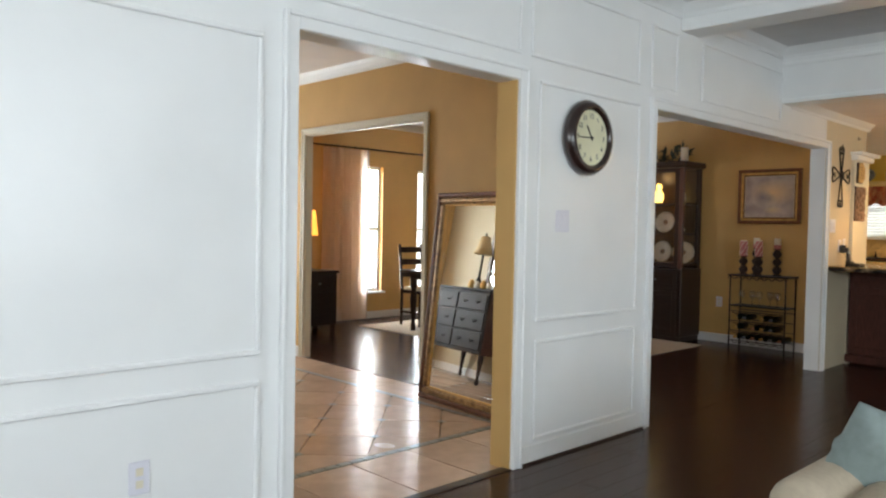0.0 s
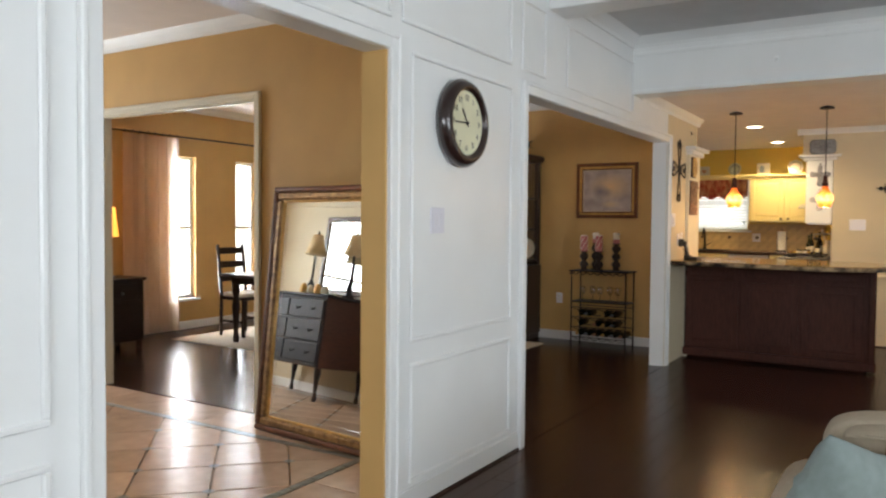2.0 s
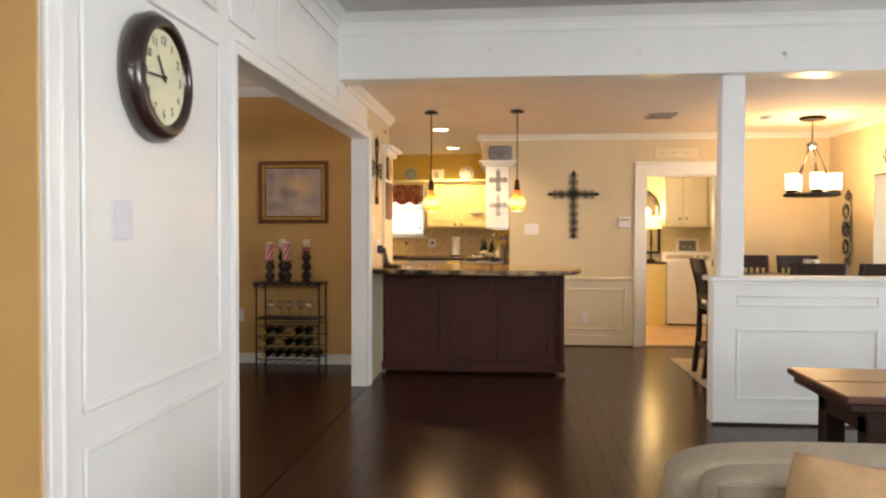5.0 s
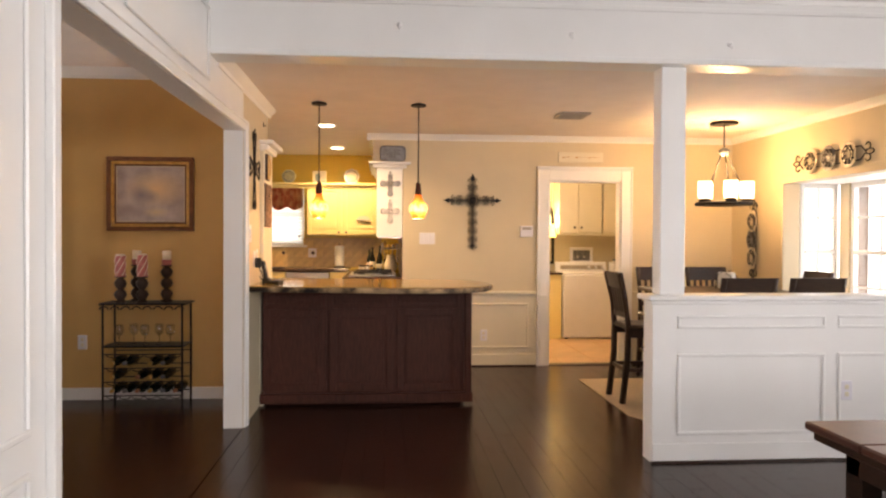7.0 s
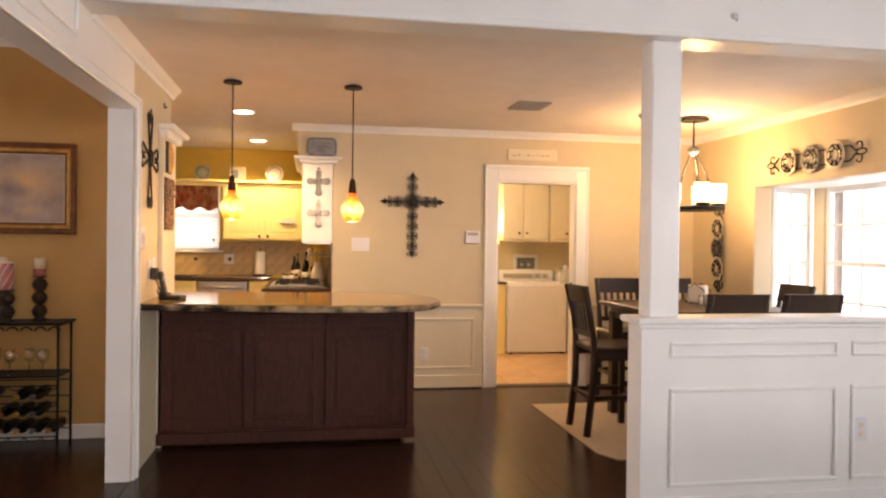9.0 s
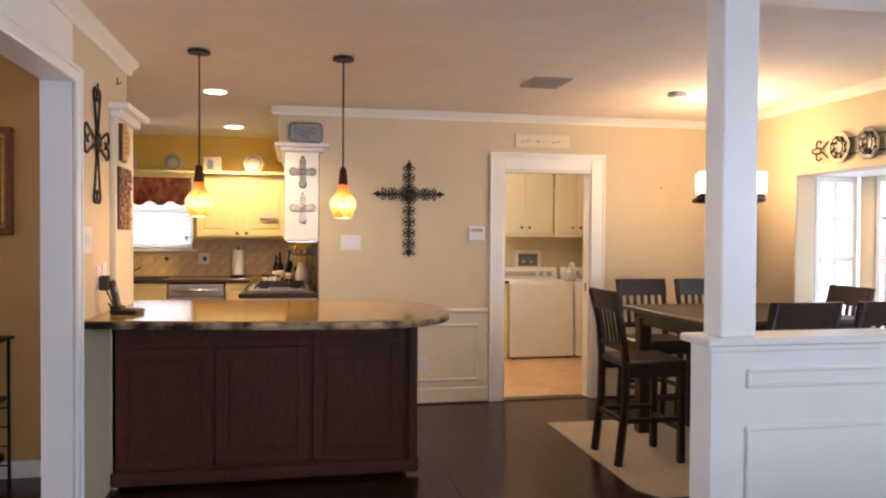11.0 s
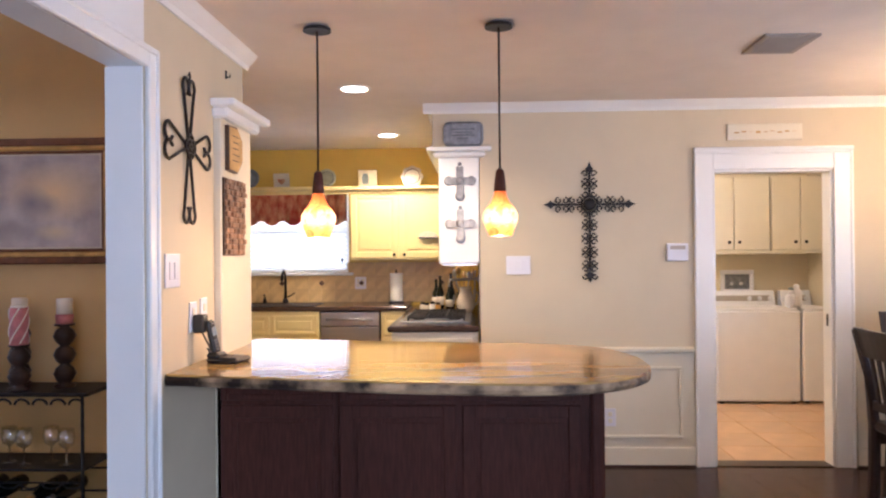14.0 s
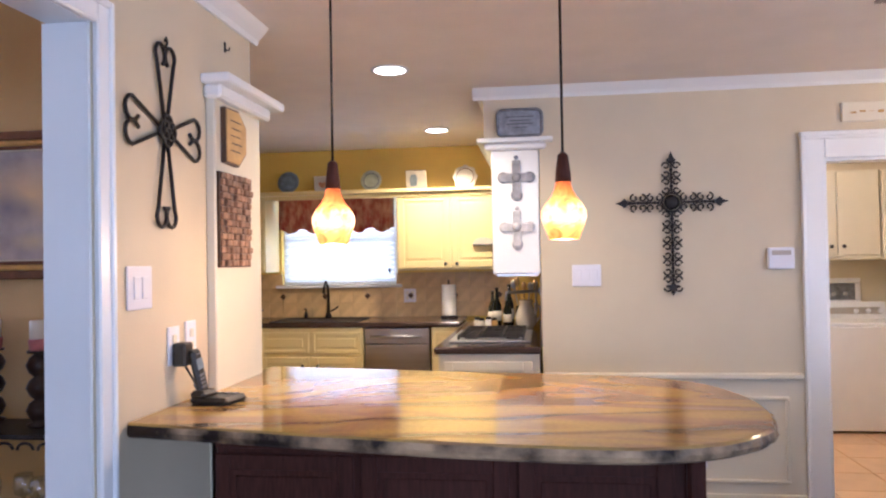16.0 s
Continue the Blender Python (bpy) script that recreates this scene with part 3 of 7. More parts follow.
structure("trim_shoe", "dark shoe moulding at the floor", [box(-3.0, Y1 - 0.016, 0, 1.535, Y1, 0.012), box(3.055, Y1 - 0.016, 0, 4.30, Y1, 0.012)], ESPRESSO)
structure("trim_crown_living", "white crown moulding", [crown_x(-3.0, 4.68, Y1, -1, LIVZ), crown_x(4.93, XF, Y1, -1, LIVZ), crown_y(-3.6, Y1, XF, -1, LIVZ), crown_y(-3.6, Y1, 4.68, -1, LIVZ - 0.0), crown_y(-3.6, Y1, 4.93, 1, LIVZ)], WHITE)
structure("trim_crown_kitchen", "white crown moulding of the kitchen", [crown_x(XB + 0.16, 8.61, Y1, -1, KZ, 0.85), crown_y(Y1, Y1B, 8.55, 1, KZ, 0.85), crown_y(-1.8, 1.86, 9.94, -1, KZ, 0.75), crown_y(1.86, 2.16, 9.94, -1, KZ, 0.75), crown_x(9.94, 12.0, 2.10, 1, KZ, 0.75), crown_x(XB + 0.16, 9.94, -1.8, 1, KZ, 0.75)], WHITE)
structure("trim_crown_hall", "white crown moulding of the entry and dining room", [crown_y(Y1B, 8.25, 4.03, -1, HZ), crown_x(4.10, 8.45, 8.6, -1, HZ), crown_y(Y1B, 8.6, 8.45, -1, HZ), crown_x(1.15, 4.03, 8.25, -1, HZ)], WHITE)
structure("baseboard_dining", "white baseboard", [box(1.50, Y1B + 0.012, 0, 1.52, 8.25, 0.10, 0.005), box(4.10, 8.58, 0, 8.45, 8.6, 0.10, 0.005), box(8.43, Y1B + 0.012, 0, 8.45, 8.58, 0.10, 0.005), box(4.01, Y1B + 0.012, 0, 4.03, 4.79, 0.10, 0.005), box(4.01, 6.62, 0, 4.03, 8.25, 0.10, 0.005)], WHITE)
structure("wall_panel_end", "cream end panel with a capped shelf", [box(8.12, Y1 - 0.035, 0, 8.56, Y1, 2.08, 0.005)], WAINS)
structure("trim_shelf_end", "white moulded cap on the end panel", [box(8.08, Y1 - 0.11, 2.10, 8.66, Y1, 2.135, 0.006), box(8.10, Y1 - 0.07, 2.05, 8.60, Y1, 2.10, 0.01)], WHITE)

# half wall with its post
hw = thing("half_wall", "white panelled half wall with a square post", "", kind="structure")
part("body", box(XB, -1.8, 0, XB + 0.16, 0.355, 0.985), WHITE, hw)
part("cap", [box(XB - 0.035, -1.8, 0.985, XB + 0.195, 0.39, 1.018, 0.008), box(XB - 0.015, -1.8, 0.962, XB, 0.37, 0.985, 0.004)], WHITE, hw)
part("post", box(XB + 0.01, 0.155, 1.018, XB + 0.145, 0.31, 2.395, 0.006), WHITE, hw)
for y0, y1 in ((-0.73, 0.205), (-1.72, -0.81)):
    part("panel", frame_x(y0, y1, 0.815, 0.895, XB, -1, 0.018), WHITE, hw)
    part("panel", frame_x(y0, y1, 0.17, 0.665, XB, -1, 0.022), WHITE, hw)
part("base_rail", box(XB - 0.012, -1.8, 0.014, XB, 0.355, 0.12, 0.004), WHITE, hw)
part("shoe", box(XB - 0.018, -1.8, 0, XB, 0.36, 0.014), ESPRESSO, hw)

# far wall: wainscot and doorway
structure("wall_wainscot", "cream wainscot panels under a chair rail", [box(9.932, 0.36, 0, 9.94, 1.78, 0.77), box(9.932, -1.8, 0, 9.94, -0.70, 0.77)], WAINS)
wt = [box(9.905, a, 0.765, 9.94, b, 0.80, 0.008) for a, b in ((0.36, 1.78), (-1.8, -0.70))] + [box(9.918, a, 0.0, 9.932, b, 0.13, 0.004) for a, b in ((0.36, 1.78), (-1.8, -0.70))]
structure("trim_chair_rail", "cream chair rail and baseboard", wt, WAINS)
structure("trim_wainscot_frames", "cream panel mouldings", frame_x(0.44, 1.10, 0.19, 0.67, 9.932, -1) + frame_x(-1.7, -0.78, 0.19, 0.67, 9.932, -1), WAINS)
structure("trim_shoe_far", "dark shoe moulding", [box(9.912, 0.36, 0, 9.94, 1.78, 0.014), box(9.912, -1.8, 0, 9.94, -0.70, 0.014)], ESPRESSO)
structure("door_1", "white cased laundry doorway", casing_x(-0.56, 0.225, 1.98, 9.94, -1, 0.12, 0.022) + [box(9.905, -0.69, 2.10, 9.94, 0.355, 2.13, 0.006), box(9.94, 0.21, 0, 10.06, 0.225, 1.98), box(9.94, -0.56, 0, 10.06, -0.545, 1.98), box(9.94, -0.545, 1.965, 10.06, 0.21, 1.98)], WHITE)
structure("trim_threshold", "dark threshold strip", [box(9.93, -0.55, -0.01, 10.07, 0.215, 0.006)], ESPRESSO)
structure("trim_threshold_entry", "dark wooden threshold strip", [box(1.605, Y1 - 0.01, -0.01, 2.985, Y1 + 0.05, 0.006)], ESPRESSO)

# ---- windows ----
BACK = bpy.data.materials.new("bright_overcast_backdrop")
BACK.use_nodes = True
nb = BACK.node_tree.nodes["Principled BSDF"]
nb.inputs["Base Color"].default_value = (0.9, 0.93, 0.95, 1)
nb.inputs["Emission Color"].default_value = (0.93, 0.97, 1.0, 1)
nb.inputs["Emission Strength"].default_value = 1.5
# same backdrop with a weaker glow, so the granite mirrors the kitchen window less
BACKDIM = BACK.copy()
BACKDIM.name = "shaded_yard_backdrop"
BACKDIM.node_tree.nodes["Principled BSDF"].inputs["Emission Strength"].default_value = 1.0


def window_y(name, x0, x1, z0, z1, y, side, cols=1, rows=2, depth=0.05, label="white window with bright daylight"):
    """A window in a wall along x; side is the room's side of it."""
    w = thing(name, label, "", kind="structure")
    f = 0.045
    part("window_frame", [box(x0, y, z0, x0 + f, y + depth, z1, 0.004), box(x1 - f, y, z0, x1, y + depth, z1, 0.004), box(x0 + f, y, z1 - f, x1 - f, y + depth, z1, 0.004), box(x0 + f, y, z0, x1 - f, y + depth, z0 + f, 0.004)], WHITE, w)
    zm = (z0 + z1) / 2
    part("meeting_rail", box(x0 + f, y - 0.005, zm - 0.02, x1 - f, y + depth, zm + 0.02, 0.004), WHITE, w)
    for c in range(1, cols):
        xc = x0 + (x1 - x0) * c / cols
        part("muntin", box(xc - 0.012, y + 0.01, z0 + f, xc + 0.012, y + 0.035, z1 - f), WHITE, w)
    for r in range(1, rows):
        if r * 2 != rows:
            zc = z0 + (z1 - z0) * r / rows
            part("muntin", box(x0 + f, y + 0.011, zc - 0.01, x1 - f, y + 0.034, zc + 0.01), WHITE, w)
    p = part("pane", box(x0 + f, y + 0.018, z0 + f, x1 - f, y + 0.022, z1 - f), CLEAR, w)
    p.visible_shadow = False
    return w


def window_x(name, y0, y1, z0, z1, x, cols=1, rows=2, depth=0.05, label="white window with bright daylight"):
    w = thing(name, label, "", kind="structure")
    f = 0.045
    part("window_frame", [box(x, y0, z0, x + depth, y0 + f, z1, 0.004), box(x, y1 - f, z0, x + depth, y1, z1, 0.004), box(x, y0 + f, z1 - f, x + depth, y1 - f, z1, 0.004), box(x, y0 + f, z0, x + depth, y1 - f, z0 + f, 0.004)], WHITE, w)
    zm = (z0 + z1) / 2
    part("meeting_rail", box(x - 0.005, y0 + f, zm - 0.02, x + depth, y1 - f, zm + 0.02, 0.004), WHITE, w)
    for c in range(1, cols):
        yc = y0 + (y1 - y0) * c / cols
        part("muntin", box(x + 0.01, yc - 0.012, z0 + f, x + 0.035, yc + 0.012, z1 - f), WHITE, w)
    for r in range(1, rows):
        if r * 2 != rows:
            zc = z0 + (z1 - z0) * r / rows
            part("muntin", box(x + 0.011, y0 + f, zc - 0.01, x + 0.034, y1 - f, zc + 0.01), WHITE, w)
    p = part("pane", box(x + 0.018, y0 + f, z0 + f, x + 0.022, y1 - f, z1 - f), CLEAR, w)
    p.visible_shadow = False
    return w


window_y("window_1", 6.30, 6.66, 0.38, 2.12, 8.66, -1, label="tall narrow white dining room window, blown out by daylight")
window_y("window_2", 7.32, 7.68, 0.38, 2.12, 8.66, -1, label="tall narrow white dining room window, blown out by daylight")
window_x("window_3", 3.03, 4.08, 1.26, 2.08, 12.10, label="kitchen window over the sink")
window_y("window_4", -0.5, 2.9, 1.08, 2.48, -3.72, 1, cols=4, label="wide white windows of the living room")
window_x("window_5", -0.7, 1.9, 1.28, 2.36, -3.12, cols=3, label="wide living room window")
window_y("window_6", 2.15, 3.35, 0.55, 2.25, 8.33, -1, cols=3, label="front door glass of the entry")
structure("trim_window_sills", "white window sills", [box(6.26, 8.55, 0.35, 6.70, 8.66, 0.38, 0.006), box(7.28, 8.55, 0.35, 7.72, 8.66, 0.38, 0.006), box(11.98, 2.99, 1.235, 12.10, 4.12, 1.26, 0.006)], WHITE)
# bay: side walls, seat, top and two windows
structure("wall_bay_box", "white painted box of the bay window", [box(6.58, -2.45, 0.45, 8.98, -1.95, 0.60), box(6.58, -2.45, 1.89, 8.98, -1.95, 2.0), box(6.58, -2.45, 0.6, 6.66, -1.95, 1.89)], WHITE)
structure("wall_bay_corner", "tan corner post between the bay windows", [box(8.72, -2.44, 0.6, 8.86, -2.35, 1.89, 0.004)], BEIGE)
bayw = window_y("window_7", 6.66, 8.72, 0.60, 1.89, -2.42, 1, cols=5, rows=4, label="wide bay window with white muntins, bright outside")
sidew = window_x("window_8", -2.34, -1.97, 0.60, 1.89, 8.87, cols=2, rows=4, label="narrow side window of the bay, bright outside")
structure("wall_exterior_brick", "pale brick edge outside the bay", [box(8.80, -2.60, 0.2, 8.95, -2.46, 2.3)], BRICKM)
structure("trim_bay", "beige casing of the bay opening", [box(8.86, -1.80, 0.55, 8.93, -1.785, 1.96, 0.004), box(6.6, -1.80, 1.89, 8.86, -1.785, 1.96, 0.004)], BEIGE)
structure("backdrop_bay", "bright daylight outside the bay", [box(4.5, -6.6, -0.1, 14.0, -6.55, 4.5), box(11.2, -6.5, -0.1, 11.25, -2.2, 4.5)], BACK)
structure("backdrop_kitchen", "bright daylight outside the kitchen window", [box(13.3, 1.9, -0.1, 13.35, 6.5, 4.0)], BACKDIM)
structure("backdrop_dining", "bright daylight outside the dining windows", [box(4.0, 10.6, -0.1, 12.0, 10.65, 4.5)], BACK)
structure("backdrop_entry", "bright daylight outside the front door", [box(1.0, 9.6, -0.1, 4.0, 9.65, 4.0), box(0.2, 5.0, 0.5, 0.25, 6.4, 2.6)], BACK)
structure("backdrop_living", "bright daylight outside the living room", [box(-3.0, -6.5, -0.1, 4.4, -6.45, 4.5), box(-6.0, -3.0, -0.1, -5.95, 4.0, 4.5)], BACK)
sg = thing("window_9", "narrow stained glass window in bright colours", "", kind="structure")
part("window_frame", [box(1.36, 5.80, 1.16, 1.50, 5.812, 1.65), box(1.36, 5.988, 1.16, 1.50, 6.0, 1.65), box(1.36, 5.812, 1.638, 1.50, 5.988, 1.65), box(1.36, 5.812, 1.16, 1.50, 5.988, 1.172)], WHITE, sg)
for i in range(6):
    for j in range(2):
        p = part("pane", box(1.40, 5.814 + 0.087 * j, 1.174 + 0.0775 * i, 1.404, 5.898 + 0.087 * j, 1.248 + 0.0775 * i), STAINED[(i * 2 + j * 3) % 4], sg)
        p.visible_shadow = False

# ---- kitchen built-ins ----
def panel_door(name, parent, axis, face, a0, a1, z0, z1, material, side=-1, knob=None, knobmat=None):
    """A raised-panel door or drawer front lying on a face plane; a0..a1 along the other axis."""
    r = 0.055 if (z1 - z0) > 0.25 else 0.03

    def bx(p, q, u, v, d0, d1, bev=0.004):
        if axis == "x":
            return box(face + d0 * side, p, u, face + d1 * side, q, v, bev)
        return box(p, face + d0 * side, u, q, face + d1 * side, v, bev)
    d = part(name, bx(a0, a1, z0, z1, 0.0, 0.012), material, parent)
    for p, q in ((a0, a0 + r), (a1 - r, a1)):
        part("stile", bx(p, q, z0, z1, 0.012, 0.02), material, d)
    for u, v in ((z1 - r, z1), (z0, z0 + r)):
        part("rail", bx(a0 + r, a1 - r, u, v, 0.012, 0.02), material, d)
    part("raised_panel", bx(a0 + r + 0.02, a1 - r - 0.02, z0 + r + 0.02, z1 - r - 0.02, 0.012, 0.019, 0.006), material, d)
    if knob:
        ka, kz = knob
        c = (face + 0.032 * side, ka, kz) if axis == "x" else (ka, face + 0.032 * side, kz)
        part("knob", blob(c, (0.015, 0.015, 0.015), 10, 6), knobmat or IRON, d, "dark round knob")
    return d


pen = thing("kitchen_peninsula", "dark cherry peninsula base with raised panels", "kitchen cabinet")
part("body", [box(8.12, 1.28, 0.09, 8.62, 2.965, 0.955, 0.006), box(8.17, 1.34, 0.0, 8.60, 2.965, 0.09)], CHERRY, pen)
for y0, y1 in ((1.36, 1.87), (1.90, 2.41), (2.44, 2.94)):
    panel_door("door_panel", pen, "x", 8.12, y0, y1, 0.12, 0.78, CHERRY)
    panel_door("drawer_front", pen, "x", 8.12, y0, y1, 0.80, 0.94, CHERRY)
part("corner_post", [box(8.09, 1.26, 0.09, 8.15, 1.32, 0.955, 0.012)], CHERRY, pen)
part("base_moulding", box(8.09, 1.25, 0.02, 8.13, 2.965, 0.10, 0.008), CHERRY, pen)
edge = [(7.58, 2.965), (7.51, 2.6), (7.43, 2.17), (7.385, 1.85), (7.375, 1.55), (7.43, 1.36), (7.55, 1.22), (7.72, 1.15), (7.90, 1.125), (8.10, 1.14), (8.35, 1.24), (8.50, 1.50), (8.58, 2.0), (8.67, 2.5), (8.75, 2.965)]


def slab(poly, z0, z1):
    """A stone slab with a chipped edge."""
    rnd = random.Random(4)
    fine = []
    for i in range(len(poly) - 1):
        p0, p1, p2, p3 = (Vector(poly[max(0, min(len(poly) - 1, i + q))]) for q in (-1, 0, 1, 2))
        for k in range(6):
            a = k / 6
            q = 0.5 * (2 * p1 + (p2 - p0) * a + (2 * p0 - 5 * p1 + 4 * p2 - p3) * a * a + (3 * p1 - p0 - 3 * p2 + p3) * a ** 3)
            fine.append((q.x, q.y))
    fine.append(poly[-1])
    c = (8.1, 2.2)
    n, v, f = len(fine), [], []
    for z, s in ((z0, 0.985), (z0 + 0.008, 1.0), ((z0 + z1) / 2, 1.006), (z1 - 0.006, 1.0), (z1, 0.992)):
        for x, y in fine:
            j = rnd.uniform(-0.004, 0.004) if z0 < z < z1 and 1.05 < y < 2.9 else 0
            yy = c[1] + (y - c[1]) * (s + j) if y < 2.96 else y
            v.append((c[0] + (x - c[0]) * (s + j), yy, z))
    for i in range(4):
        for k in range(n):
            f.append((i * n + k, i * n + (k + 1) % n, (i + 1) * n + (k + 1) % n, (i + 1) * n + k))
    rim = f[:3 * n]
    f = f[3 * n:] + [tuple(range(n))[::-1], tuple(range(4 * n, 5 * n))]
    return (v, f, False), (v, rim, False)


ct = thing("granite_countertop", "polished golden granite countertop with brown veins and a rounded end", "countertop")
top_s, rim_s = slab(edge, 0.957, 1.0)
part("slab", top_s, GRANITE, ct)
part("chipped_edge", rim_s, GRANITE_EDGE, ct, "rough chipped brown stone edge")

# back run under the window
BX = 11.42


def base_unit(y0, y1, label, doors, drawer):
    u = thing("base_cabinet", label, "kitchen cabinet", group="cream base cabinets")
    part("body", [box(BX, y0, 0.1, 12.03, y1, 0.935), box(BX + 0.06, y0, 0, 12.03, y1, 0.1)], CREAMCAB, u)
    w = (y1 - y0) / doors
    for i in range(doors):
        a, b = y0 + w * i + 0.012, y0 + w * (i + 1) - 0.012
        kn = b - 0.05 if i == 0 and doors > 1 else a + 0.05
        panel_door("door", u, "x", BX, a, b, 0.13, 0.70, CREAMCAB, knob=(kn, 0.63))
        if drawer:
            panel_door("drawer", u, "x", BX, a, b, 0.73, 0.90, CREAMCAB)
    return u


base_unit(3.20, 4.06, "cream sink base cabinet with two doors", 2, True)
base_unit(4.07, 4.80, "cream base cabinet beside the sink", 2, True)
base_unit(2.43, 2.65, "narrow cream base cabinet beside the dishwasher", 1, True)
dw = thing("dishwasher", "stainless steel dishwasher between cream cabinets", "dishwasher")
part("body", box(BX + 0.02, 2.66, 0.08, 12.0, 3.19, 0.93), DARKCTR, dw)
part("door", box(BX - 0.012, 2.665, 0.10, BX + 0.02, 3.185, 0.80, 0.006), STEEL, dw, "brushed steel door")
part("control_panel", box(BX - 0.012, 2.665, 0.805, BX + 0.02, 3.185, 0.93, 0.006), STEEL, dw)
part("handle", tube([(BX - 0.045, 2.72, 0.865), (BX - 0.05, 2.92, 0.865), (BX - 0.045, 3.13, 0.865)], 0.012), STEEL, dw, "steel bar handle")
thing("kitchen_counter", "dark polished kitchen counter along the window wall", "countertop", [box(BX - 0.03, 2.42, 0.937, 12.03, 4.83, 0.975, 0.008)], DARKCTR)
thing("cooktop_counter", "dark polished counter carrying the cooktop", "countertop", [box(9.93, 1.79, 0.905, 12.03, 2.418, 0.945, 0.010)], DARKCTR)
cb = thing("cooktop_cabinet", "pale cream cabinet under the cooktop counter", "kitchen cabinet")
part("body", box(9.96, 1.80, 0.0, 12.0, 2.39, 0.90), WAINS, cb)
panel_door("end_panel", cb, "x", 9.96, 1.84, 2.36, 0.12, 0.86, WAINS)


def upper_unit(y0, y1, label, doors, knob_low=True):
    u = thing("upper_cabinet", label, "kitchen cabinet", group="cream upper cabinets")
    part("body", box(11.69, y0, 1.38, 12.03, y1, 2.02), CREAMCAB, u)
    w = (y1 - y0) / doors
    for i in range(doors):
        a, b = y0 + w * i + 0.006, y0 + w * (i + 1) - 0.006
        kn = b - 0.04 if i == 0 and doors > 1 else a + 0.04
        panel_door("door", u, "x", 11.69, a, b, 1.40, 2.00, CREAMCAB, knob=(kn, 1.43))


upper_unit(2.06, 2.96, "cream upper cabinet with two raised-panel doors", 2)
upper_unit(4.10, 4.84, "cream upper cabinet beside the window", 2)
structure("trim_plate_ledge", "cream plate ledge over the cabinets", [box(11.62, 1.80, 2.022, 12.03, 4.84, 2.055, 0.006), box(11.655, 1.80, 1.985, 11.672, 4.84, 2.02, 0.004)], CREAMCAB)
hood = thing("range_hood", "white boxed range hood with a moulded cap", "range hood")
part("body", box(9.94, 1.785, 1.37, 11.3, 2.06, 2.09, 0.006), WHITE, hood)
part("cap", [box(9.885, 1.70, 2.13, 11.3, 2.14, 2.158, 0.006), box(9.915, 1.74, 2.09, 11.3, 2.10, 2.13, 0.012)], WHITE, hood)
part("underside", box(9.98, 1.80, 1.355, 11.25, 2.04, 1.37), STEEL, hood)
structure("wall_soffit", "beige soffit above the hood", [box(9.942, 1.78, 2.16, 12.03, 2.10, KZ)], BEIGE)
structure("wall_backsplash_range", "grey-brown stone backsplash beside the cooktop", [box(9.96, 1.772, 0.945, 12.03, 1.789, 1.37)], mat("grey_brown_stone", (0.24, 0.18, 0.13), 0.3, var=0.35, scale=16, bump=0.1))
bs = thing("wall_backsplash", "travertine tile backsplash with dark diamond insets", "", [box(12.018, 2.0, 0.975, 12.03, 4.83, 1.236)], BGROUT, kind="structure")
tile_me = mesh_of("tile", [box(-0.006, -0.063, -0.063, 0, 0.063, 0.063, 0.002)])
tile_me.materials.append(BSPLASH)
for i in range(22):
    for j in range(3):
        if j == 2 and 3.0 < 2.08 + 0.128 * i < 4.12:
            continue
        t = new("tile", tile_me)
        t.parent = bs
        t.matrix_world = pose(12.018, 2.08 + 0.128 * i, 1.04 + 0.128 * j)
ins_me = mesh_of("tile_inset", [box(-0.016, -0.02, -0.02, 0, 0.02, 0.02, 0.003)])
ins_me.materials.append(INSET)
for i in range(1, 21, 3):
    t = new("tile_inset", ins_me)
    t.parent = bs
    t.matrix_world = pose(12.018, 2.016 + 0.128 * i, 1.16, 45)

# ---- lamps that the place has ----
def pendant(x, y):
    p = thing("pendant_lamp", "amber art-glass pendant lamp, lit, on a dark cord", "pendant lamp", group="pendant lamps over the peninsula", at=pose(x, y, 0))
    part("canopy", lathe([(0.062, 2.425), (0.06, 2.438), (0.02, 2.45)], 24), IRON, p, "dark metal ceiling canopy")
    part("cord", tube([(0, 0, 1.80), (0.002, 0, 2.1), (0, 0, 2.43)], 0.0045, 6), IRON, p, "dark cord")
    part("socket", lathe([(0.027, 1.71), (0.025, 1.745), (0.018, 1.80), (0.008, 1.81)], 16), CHERRY, p, "dark tapered socket")
    prof = [(0.044, 1.515), (0.050, 1.517), (0.058, 1.538), (0.069, 1.566), (0.076, 1.592), (0.075, 1.612), (0.062, 1.636), (0.042, 1.660), (0.030, 1.685), (0.023, 1.722)]
    part("shade", lathe(prof, 28), AMBER, p, "glowing amber glass shade")
    lamp("pendant_light", "POINT", 9, WARM, pose(x, y, 1.485), soft=0.05)


pendant(8.12, 2.50)
pendant(8.12, 1.70)
for cx, cy in ((9.38, 2.54), (11.2, 2.55)):
    r = thing("recessed_light", "round recessed ceiling light, lit", "ceiling light", group="recessed kitchen lights", at=pose(cx, cy, 2.45))
    part("trim_ring", lathe([(0.085, -0.006), (0.1, -0.004), (0.1, 0.0), (0.085, 0.0)], 28), WHITE, r)
    part("lens", lathe([(0.078, -0.008), (0.082, -0.003)], 28), CAN, r, "bright round lens")
    lamp("recessed_glow", "SPOT", 140, (1.0, 0.74, 0.40), pose(cx, cy, 2.435), cone=150)

